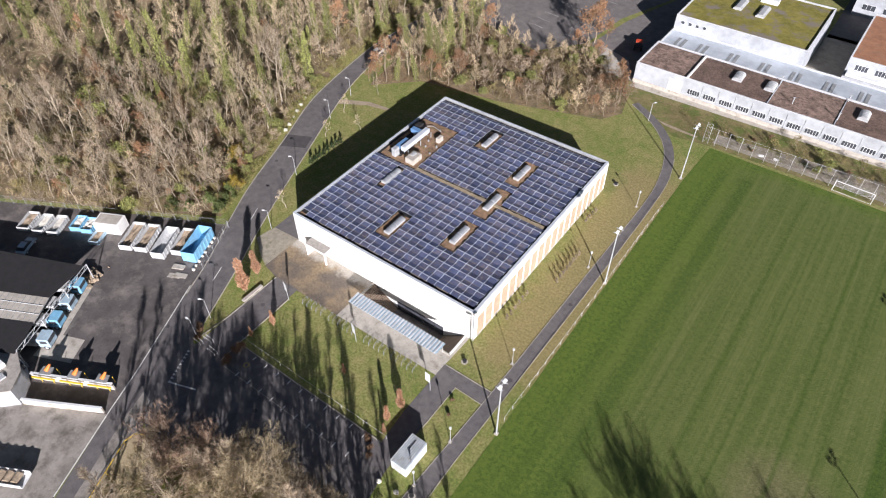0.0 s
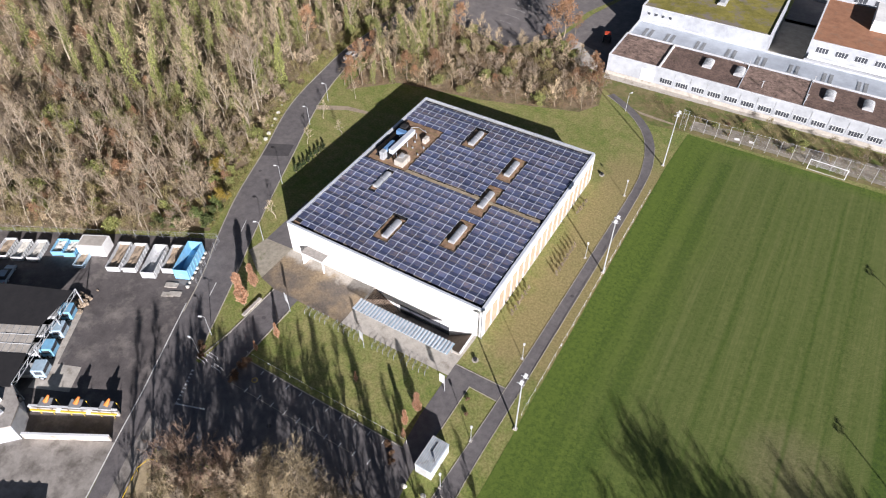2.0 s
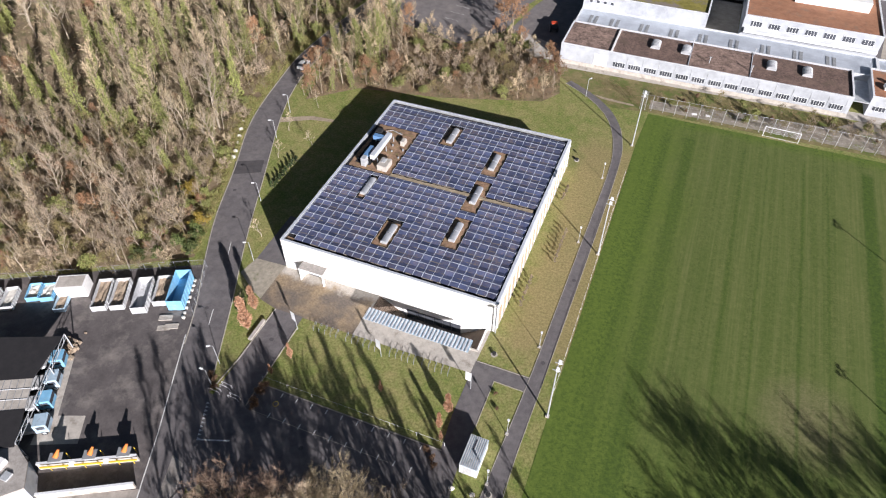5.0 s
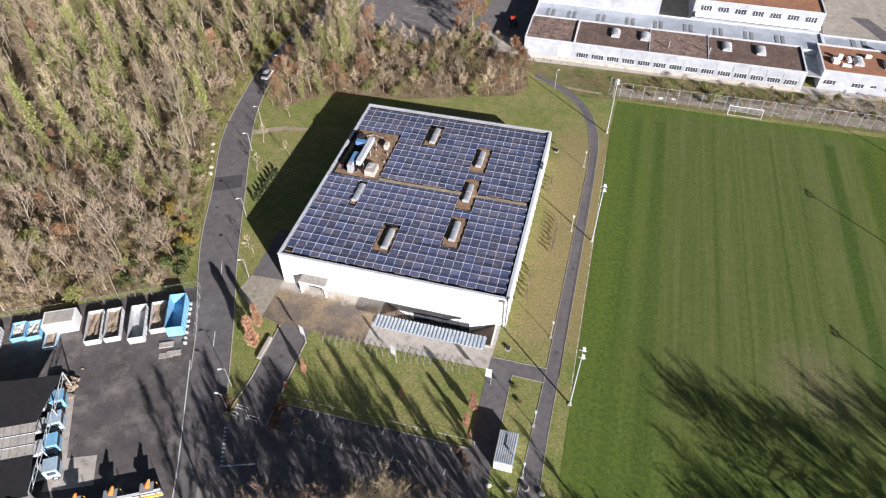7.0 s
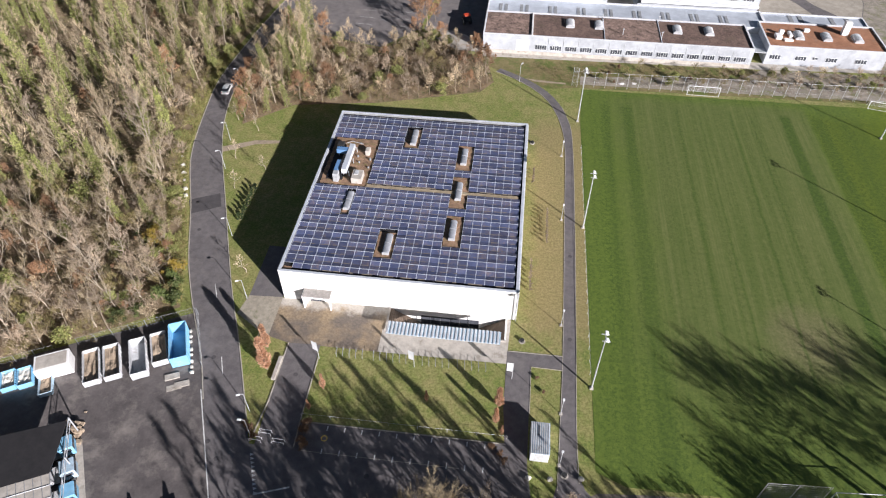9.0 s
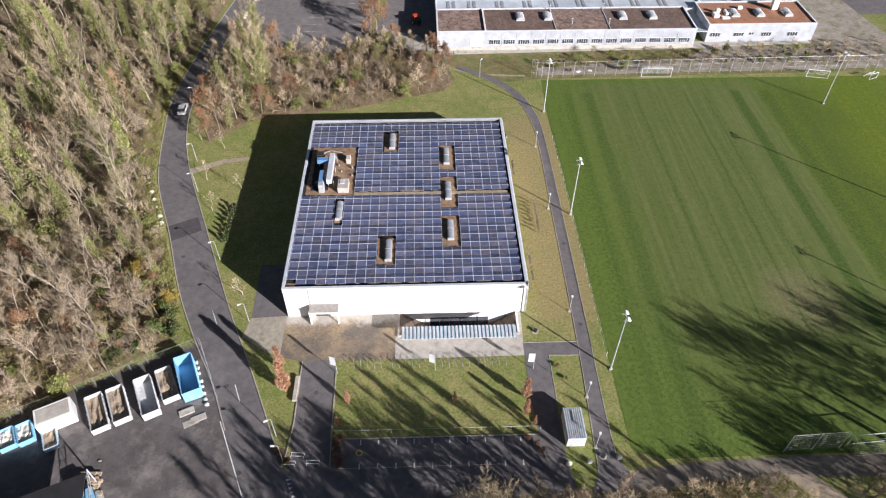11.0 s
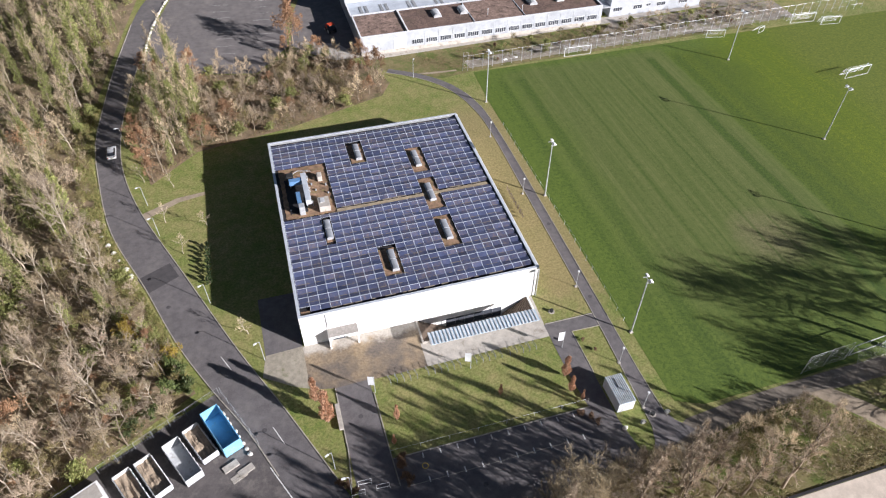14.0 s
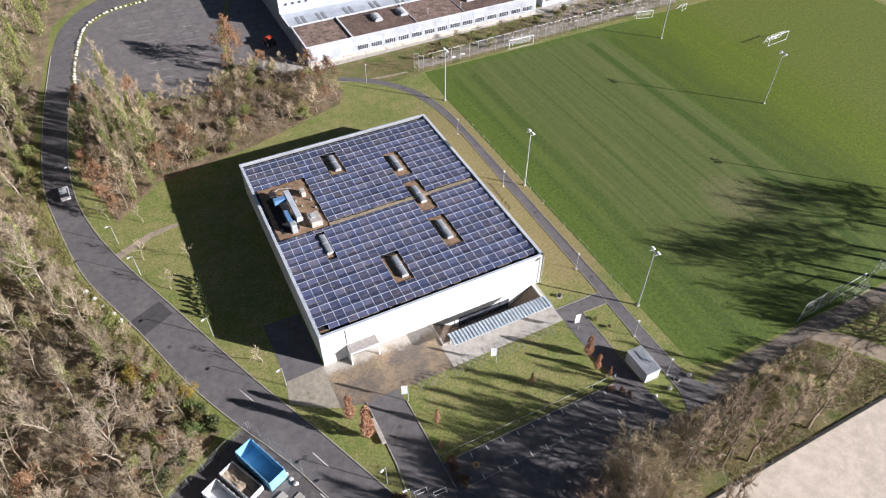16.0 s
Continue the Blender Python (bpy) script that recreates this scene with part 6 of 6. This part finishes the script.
BARE = [tree_kind("bare_tree", "tall bare deciduous tree with tan twigs", 10 + i, 15.5 + i, 4.8, "twig", ("bark", "pale_bark", "bark")[i], first=0.3, tilt=0.08, stem=0.19, limbs=14, twigs=17, twig=1.1, width=0.03, rise=(30, 74), wild=0.38) for i in range(3)]
GREY = [tree_kind("bare_tree", "bare grey-twigged deciduous tree", 20 + i, 14 + 2 * i, 5.2, "twig_grey", ("pale_bark", "bark")[i], first=0.36, tilt=0.08, stem=0.19, limbs=13, twigs=17, twig=1.1, width=0.03, rise=(30, 70), wild=0.38) for i in range(2)]
IVY = [tree_kind("ivy_tree", "bare tree with green ivy round its trunk", 30 + i, 16 + i, 4.2, "twig", "bark", ivy=(0.84, 0.66, 0.93)[i], ivy_wide=(2.3, 1.8, 2.5)[i], twigs=12, twig=1.0, width=0.032, limbs=12, rise=(32, 75), wild=0.38) for i in range(3)]
RUSSET = [tree_kind("russet_tree", "tree with withered russet leaves", 40 + i, 8 + i, 3.4, "twig_red", "bark", leaves=950, leaf_size=0.33, twigs=11, rise=(25, 70)) for i in range(2)]
SMALL = [tree_kind("thicket_tree", "slender bare thicket tree", 50 + i, 6.5 + i, 2.6, ("twig", "twig_grey", "twig_dark")[i], "bark", first=0.18, limbs=10, subs=6, twigs=15, stem=0.09, twig=0.85, width=0.026, rise=(32, 75)) for i in range(3)]
BUSH = [tree_kind("shrub", "bare multi-stemmed brown shrub", 60 + i, 3.0, 1.8, ("twig_grey", "bramble", "twig")[i], "bark", stems=3, limbs=6, subs=5, twigs=7, first=0.12, stem=0.05, twig=0.65, width=0.034, wild=0.6) for i in range(3)]
GREENBUSH = [tree_kind("bramble_bush", "green and brown bramble bush", 70, 2.2, 1.6, "bramble", "bark", stems=3, limbs=6, subs=4, twigs=6, first=0.1, stem=0.04, twig=0.5, width=0.05, wild=0.7, leaves=900, leaf="ivy", leaf_size=0.24)]


def column_kind(seed):
    """A spindle of withered leaves on a short stem."""
    g = np.random.default_rng(seed)
    V, F = [], []
    limb(V, F, (0, 0, 0), (0, 0, 2.2), 0.07, 0.05, 5)
    limb(V, F, (0, 0, 2.2), (0, 0, 4.6), 0.05, 0.01, 5)
    n = 1500
    t = g.random(n)
    rr = 0.72 * np.sin(math.pi * np.minimum(1, t * 0.88 + 0.1)) ** 0.8 * (0.7 + 0.3 * np.sin(9 * t + seed)) * np.sqrt(g.random(n))
    az = g.uniform(0, 2 * math.pi, n) + 0.3 * np.sin(7 * t)
    P = np.stack([rr * np.cos(az), rr * np.sin(az), 0.35 + 4.5 * t], axis=1)
    LV, LF = slivers(P, np.stack([0.4 * np.cos(az), 0.4 * np.sin(az), np.ones(n)], axis=1) + g.normal(0, 0.45, (n, 3)), 0.2 * g.uniform(0.6, 1.4, n), 0.13 * g.uniform(0.6, 1.4, n), g)
    LV, LF = LV.tolist(), LF.tolist()
    for i in range(26):
        z = 0.6 + 0.15 * i
        limb(V, F, (0, 0, z), (0.5 * math.cos(2.4 * i), 0.5 * math.sin(2.4 * i), z + 0.9), 0.022, 0.008, 3)
    ob = thing("column_tree", "narrow columnar tree with withered pinkish-brown leaves", "tree", (0, 0, -900))
    part("trunk", raw_mesh("trunk", V, F, M["bark"]), None, ob)
    tagged(part("crown", raw_mesh("crown", LV, LF, M["column_leaf"]), None, ob), kind="stuff")
    return ob


COLUMN = [column_kind(80), column_kind(81)]
SAPLING = [tree_kind("sapling", "young bare sapling on the lawn", 90, 3.6, 1.1, "twig", "pale_bark", limbs=9, subs=4, twigs=6, stem=0.05, twig=0.4, width=0.022)]
YELLOW = [tree_kind("yellow_bush", "bush with yellow autumn leaves", 95, 3.2, 1.9, "twig", "bark", stems=3, limbs=6, subs=4, twigs=6, first=0.1, stem=0.05, twig=0.5, leaves=1300, leaf="yellow_leaf", leaf_size=0.22)]
DARKBUSH = [tree_kind("clipped_shrub", "small dark evergreen shrub", 97, 1.9, 0.6, "evergreen", "bark", limbs=14, subs=6, twigs=14, first=0.05, stem=0.04, twig=0.3, width=0.1)]
HEDGE = [tree_kind("brown_hedge", "brown leafy low hedge shrub", 99, 1.3, 0.9, "brown_leaf", "bark", stems=3, limbs=6, subs=4, twigs=10, first=0.1, stem=0.03, twig=0.35, width=0.05, leaves=900, leaf="brown_leaf", leaf_size=0.17)]
EVER = [tree_kind("dark_conifer", "dark green conifer among bare trees", 101, 8.0, 2.2, "evergreen", "bark", limbs=30, subs=6, twigs=12, first=0.06, rise=(-8, 30), stem=0.12, twig=0.5, width=0.16)]
TALL = [tree_kind("tall_tree", "tall broad bare tree with ivy on its trunk", 110 + i, 21.0, 6.3, "twig_grey", "bark", dome=True, limbs=17, subs=9, twigs=26, rise=(14, 84), stem=0.24, twig=1.1, width=0.055, first=0.8, tilt=0.03, wild=0.8, ivy=0.8, ivy_wide=0.8, ivy_leaves=2600) for i in range(2)]
SLIM = [tree_kind("slender_tree", "tall slender bare tree", 120 + i, 14.5, 2.5, ("twig_dark", "twig_grey")[i], "bark", limbs=16, subs=5, twigs=16, rise=(45, 78), stem=0.24, first=0.22, tilt=0.03, width=0.05) for i in range(2)]
POLE = [tree_kind("pole_tree", "slim leaning bare young tree with tan twigs", 140 + i, 11.0 + i, 3.1, "twig_olive", "pale_bark", limbs=11, subs=6, twigs=14, rise=(32, 76), stem=0.15, first=0.32, twig=1.0, tilt=0.14) for i in range(3)]
BROOM = [tree_kind("broad_tree", "broad low bare tree with dense fine twigs", 130 + i, 6.8, 4.2, ("twig_olive", "twig_grey", "twig_rust")[i], "bark", dome=True, limbs=15, subs=11, twigs=30, rise=(12, 80), stem=0.16, first=0.2, twig=0.7, width=0.026, wild=0.75) for i in range(3)]
DRY = [tree_kind("dry_shrub", "narrow dry shrub planted in a row", 150, 1.7, 0.4, "twig_dark", "bark", limbs=14, subs=4, twigs=8, first=0.1, stem=0.03, twig=0.3, width=0.05, rise=(55, 80))]
EVERGREEN = [tree_kind("evergreen_bush", "dense dark green leafy bush", 160, 2.4, 1.5, "evergreen", "bark", stems=3, limbs=6, subs=5, twigs=6, first=0.08, stem=0.05, twig=0.45, width=0.08, wild=0.7, leaves=1700, leaf="dark_leaf", leaf_size=0.22)]
TEMPLATES = [*EVERGREEN, *DRY, *TALL, *POLE, *BROOM, *SLIM, *BARE, *GREY, *IVY, *RUSSET, *SMALL, *BUSH, *GREENBUSH, *COLUMN, *SAPLING, *YELLOW, *DARKBUSH, *HEDGE, *EVER]
used = {}


def plant_at(kinds, x, y, scale, rng, group="", lift=0.0):
    src = kinds[rng.randrange(len(kinds))]
    m = pose(x, y, lift, 0, 0, rng.uniform(0, 360)) @ Matrix.Diagonal((scale * rng.uniform(0.88, 1.12), scale * rng.uniform(0.88, 1.12), scale, 1))
    if src.name not in used:
        used[src.name] = True
        src.matrix_basis = m
        ob = src
    else:
        ob = copy_thing(src, m)
    return tagged(ob, group=group)


def inside(x, y, poly):
    hit = False
    for (ax, ay), (bx, by) in zip(poly, poly[1:] + poly[:1]):
        if (ay > y) != (by > y) and x < (bx - ax) * (y - ay) / (by - ay) + ax:
            hit = not hit
    return hit


def scatter(poly, gap, rng, margin=0.0):
    """Points spread unevenly over an area, at least a gap apart."""
    xs, ys = [p[0] for p in poly], [p[1] for p in poly]
    out, cells = [], {}
    tries = int((max(xs) - min(xs)) * (max(ys) - min(ys)) / gap ** 2 * 6)
    for _ in range(tries):
        x, y = rng.uniform(min(xs), max(xs)), rng.uniform(min(ys), max(ys))
        if not inside(x, y, poly):
            continue
        c = (int(x // gap), int(y // gap))
        if any(math.dist((x, y), q) < gap for i in (-1, 0, 1) for j in (-1, 0, 1) for q in cells.get((c[0] + i, c[1] + j), ())):
            continue
        cells.setdefault(c, []).append((x, y))
        out.append((x, y))
    return out


rng = random.Random(5)
SEEN_WOOD = [(-135, -20), (-56, -26), (-41, -19), (-30.5, -13.5), (-18.5, -5.5), (-23, 6), (-28.3, 19), (-34.8, 35), (-38.4, 56), (-39.5, 70), (-38.4, 88), (-36.2, 105), (-33.8, 123), (-31, 141), (-28, 175), (-60, 175), (-135, 95)]
for x, y in scatter(SEEN_WOOD, 4.4, rng):
    patch = noise.noise((x * 0.03, y * 0.03, 0))
    edge = noise.noise((x * 0.06, y * 0.06, 7))
    k = rng.random()
    if y > 12 and k < 0.70 + patch * 1.1:
        kinds = IVY
    elif k > 0.93 or edge > 0.45 and k > 0.6:
        kinds = RUSSET
    elif k > 0.9:
        kinds = EVER
    elif y < 20 and k < 0.55:
        kinds = [*GREY, *SMALL]
    else:
        kinds = [*BARE, *GREY]
    low = 0.72 if y < 20 else 0.95
    if noise.noise((x * 0.09, y * 0.09, 3)) < -0.3 and rng.random() < 0.75:
        continue
    plant_at(kinds, x, y, low * rng.uniform(0.62, 1.25), rng, "trees of the wood")
EDGE = [(-58, -26), (-41, -19.5), (-30, -14), (-17.5, -5), (-21.2, 7), (-26.6, 20), (-33.0, 36), (-36.6, 56), (-37.4, 80), (-33.4, 120), (-41, 120), (-46, 90), (-47, 56), (-42, 36), (-35, 20), (-29, 8), (-24, 0), (-32, -6), (-45, -12), (-60, -18)]
for x, y in scatter(EDGE, 2.6, rng):
    plant_at([*BUSH, *GREENBUSH, *BUSH], x, y, rng.uniform(0.6, 1.1), rng, "undergrowth at the wood's edge")
LOW_WOOD = [(-75, -33), (-56, -25), (-41, -18), (-30.5, -12.5), (-19, -4.5), (-23.5, 7), (-29, 19), (-36, 30), (-60, 30), (-80, 10)]
for x, y in scatter(LOW_WOOD, 3.1, rng):
    k = rng.random()
    plant_at(RUSSET if k > 0.74 else SMALL if k > 0.62 else GREENBUSH if k > 0.54 else BUSH, x, y, rng.uniform(0.4, 0.6) if k > 0.82 else rng.uniform(0.6, 0.9) if k > 0.62 else rng.uniform(1.0, 1.6), rng, "bushes of the wood")
for x, y in scatter(LOW_WOOD, 3.9, rng):
    plant_at(POLE, x, y, rng.uniform(0.7, 1.05), rng, "slim trees of the wood")
for x, y in scatter([(-29, 20), (-36, 35), (-39.5, 56), (-40, 100), (-60, 100), (-62, 30)], 6.0, rng):
    plant_at(POLE, x, y, rng.uniform(0.9, 1.25), rng, "slim trees of the wood")
for x, y, s in ((-17.6, -3.4, 0.9), (-18.9, -1.2, 1.0), (-20.2, 1.2, 1.0), (-20.6, -3.4, 1.1), (-22.8, -6.6, 0.9), (-25.5, -8.2, 0.9)):
    plant_at(EVERGREEN, x, y, s, rng, "evergreen bushes at the wood's edge")
plant_at(YELLOW, -20.5, 3.5, 1.0, rng)
plant_at(YELLOW, -27, 8, 1.1, rng)
for x, y in scatter(SCRUB, 2.35, rng):
    k = rng.random()
    near_road = x < -12 and k < 0.6
    kinds = [*IVY, *BARE] if near_road else RUSSET if k > 0.92 else SMALL if k > 0.42 else [*BUSH, *GREENBUSH]
    plant_at(kinds, x, y, (rng.uniform(0.65, 0.85) if near_road else rng.uniform(0.95, 1.3) if kinds is SMALL else rng.uniform(0.7, 1.1)), rng, "trees of the thicket")
for x, y, s in ((9.5, 97.5, 1.25), (10.6, 100.2, 1.35), (8.2, 95, 1.1), (12.5, 103.5, 1.1)):
    plant_at(RUSSET, x, y, s, rng, "russet trees by the car park")
plant_at(RUSSET, 16, 91.5, 0.7, rng)
# the verge before the gravel court
VERGE = [(17.5, -51), (13.5, -43.4), (17, -40.6), (27, -38.5), (41, -33.5), (48, -33), (54, -32.2), (62, -31.4), (71, -31), (74.5, -35.5), (75, -38.6), (60, -39.8), (40, -40.6), (33, -47), (22, -60)]
for x, y in scatter(VERGE, 2.1, rng):
    k = rng.random()
    plant_at(SMALL if k < 0.55 else BUSH if k < 0.94 else GREENBUSH, x, y, rng.uniform(0.75, 1.1), rng, "scrub before the gravel court")
for x, y, s in ((42.5, -37, 0.6), (50, -37.5, 0.65), (60, -36.5, 0.6), (71, -36, 0.55)):
    plant_at([*GREY, *BARE, GREY[1]], x, y, s, rng, "trees before the gravel court")
for x, y, s in ((39, -38.5, 0.9), (43.5, -40.5, 1.0), (47.5, -41.5, 1.05), (49.5, -37.5, 0.95), (53, -41, 1.05), (59, -41.6, 1.05), (66.5, -37.5, 0.8), (44, -39.5, 1.05), (41, -36.8, 0.95), (45.5, -37.5, 1.0), (20.5, -45, 0.9), (25, -47, 1.0), (29.5, -47.5, 1.05), (34, -47, 1.05), (37.5, -46, 1.0), (20, -52, 1.0), (28, -55, 1.15), (36, -52, 1.1), (35, -58, 1.2), (25.5, -61, 1.2), (47, -36, 0.9)):
    plant_at(SLIM, x, y, s, rng, "slender trees before the gravel court")
for x, y in scatter([(15.5, -43.5), (16.5, -39.8), (26, -36), (40, -32.6), (42, -36), (30, -42), (20, -50)], 3.3, rng):
    plant_at([*BROOM, BROOM[0], BROOM[1]], x, y, rng.uniform(0.95, 1.25), rng, "broad low trees beside the car park")
for x, y, s in ((82.6, -33.6, 0.75), (86.2, -34.6, 0.85), (90, -33.6, 0.9), (94.4, -35, 0.9), (84.8, -37.4, 0.8), (89, -37.8, 0.8)):
    plant_at([BROOM[0], BROOM[1]], x, y, s, rng, "broad low trees beside the track")
# tall trees that stand south-east of the field
for x, y, s in ((106, -41, 0.95), (111, -41.5, 1.02), (117.5, -41, 0.98), (123, -43, 0.95), (129, -38, 1.0), (135, -36, 1.0), (141, -38, 1.0)):
    plant_at(TALL, x, y, s, rng, "tall trees beyond the field's corner")
for x, y, s in ((91.5, -42, 1.3), (96.5, -41.5, 1.7), (100, -42, 1.6)):
    plant_at(POLE, x, y, s, rng, "slim trees beyond the field's corner")
for x, y, s in ((0.3, -10.6, 1.1), (1.5, -14.6, 1.2), (11.2, -17.1, 0.75), (27.1, -17.3, 0.65), (9.9, -20.8, 0.6), (37.9, -16.8, 0.75), (37.6, -19.6, 0.6), (38.6, -21.5, 0.6)):
    plant_at(COLUMN, x, y, s * 1.12, rng, "columnar trees by the hall")
for x, y in ((-14.0, 33.6), (-25.8, 50.5), (-21.5, 36.5), (-8.5, 5.0), (-18.4, 27.0), (-20, 47)):
    plant_at(SAPLING, x, y, 1.1, rng, "saplings on the lawn")
for i in range(8):
    plant_at(DARKBUSH, -14.1 + 0.1 * (i % 2), 18.0 + i * 1.3, 0.9, rng, "row of dark shrubs beside the hall")
for xa, ya, xb, yb, n in ((41.8, 6.8, 41.8, 13.2, 6), (44.5, 18.9, 44.5, 27.2, 8), (41.5, 35.9, 41.6, 39.6, 4)):
    for i in range(n):
        t = i / (n - 1)
        plant_at(DRY, xa + (xb - xa) * t, ya + (yb - ya) * t, 0.9, rng, "shrubs along the hall")
for x, y, s in ((10.0, -23.4, 0.85), (10.4, -24.6, 0.9), (10.2, -25.8, 0.85), (10.5, -26.8, 0.8), (1.6, -24.4, 0.8), (2.3, -25.4, 0.8), (3.0, -26.2, 0.75), (37.4, -23.9, 0.7), (38.4, -24.8, 0.75), (39.0, -25.6, 0.65), (44.6, -13.6, 0.4), (43.3, -11.2, 0.4)):
    plant_at(HEDGE, x, y, s, rng, "brown hedge shrubs")
for x, y in scatter([(52, 76.5), (134, 79), (134, 87), (60, 84.5), (52, 80)], 3.4, rng):
    plant_at([BUSH[1], *GREENBUSH, *HEDGE], x, y, rng.uniform(0.4, 0.75), rng, "bushes below the school")
for x, y in scatter([(84, 79), (148, 79), (148, 90), (128.5, 90), (127, 88.5), (98, 88), (88, 84)], 2.9, rng):
    plant_at([BUSH[0], BUSH[0], BUSH[2]], x, y, rng.uniform(0.4, 0.75), rng, "bushes below the school")


def floor_growth(name, label, poly, count, mats, size, seed):
    """Twigs, dead stems and brambles lying over the ground, too many to count."""
    g = np.random.default_rng(seed)
    xs, ys = [p[0] for p in poly], [p[1] for p in poly]
    for mat, share in mats:
        P = []
        while len(P) < count * share:
            x, y = g.uniform(min(xs), max(xs)), g.uniform(min(ys), max(ys))
            if inside(x, y, poly) and noise.noise((x * 0.25, y * 0.25, seed)) > g.uniform(-0.5, 0.3):
                P.append((x, y, 0.02 + g.random() * 0.3))
        n = len(P)
        D = np.concatenate([g.normal(0, 0.7, (n, 2)), np.abs(g.normal(0.5, 0.5, (n, 1)))], axis=1)
        V, F = slivers(np.array(P), D, size * g.uniform(0.5, 1.3, n), size * 0.09 * g.uniform(0.5, 1.5, n), g)
        V, F = V.tolist(), F.tolist()
        tagged(part(name, raw_mesh(name, V, F, M[mat]), None), label, "undergrowth", kind="stuff")


floor_growth("wood_undergrowth", "tangled brown and green undergrowth of the wood", SEEN_WOOD, 60000, (("twig", 0.45), ("bramble", 0.35), ("ivy", 0.2)), 0.8, 1)
VERGE_W = [(-17.0, -3.6), (-20.3, 6.6), (-25.5, 20), (-32.1, 37), (-35.7, 56), (-36.9, 70), (-36.0, 84), (-39.5, 84), (-40.5, 70), (-39.5, 56), (-36, 37), (-29.5, 20), (-24, 6.6), (-20, -4)]
floor_growth("roadside_brambles", "green brambles and dead stems along the road", VERGE_W, 26000, (("ivy", 0.45), ("bramble", 0.55)), 0.75, 6)
floor_growth("thicket_undergrowth", "tangled brown undergrowth of the thicket", SCRUB, 14000, (("brown_leaf", 0.6), ("bramble", 0.4)), 0.7, 2)
floor_growth("verge_undergrowth", "dry grass and brambles before the gravel court", VERGE_FLOOR, 24000, (("twig_olive", 0.6), ("bramble", 0.4)), 0.7, 3)
floor_growth("bank_growth", "rough weeds on the bank below the school", [(44, 75.8), (134, 77.5), (134, 88), (60, 86), (36, 84)], 9000, (("bramble", 0.5), ("brown_leaf", 0.5)), 0.5, 4)
for ob in TEMPLATES:
    if ob.name not in used:
        for c in (*ob.children_recursive, ob):
            bpy.data.objects.remove(c)

# ---- solar panels, last ----
solar_block(1.15, 11, "front block of dusty blue solar panels in low tents", lambda r: True)
solar_block(24.1, 11, "rear block of dusty blue solar panels in low tents", lambda r: True)
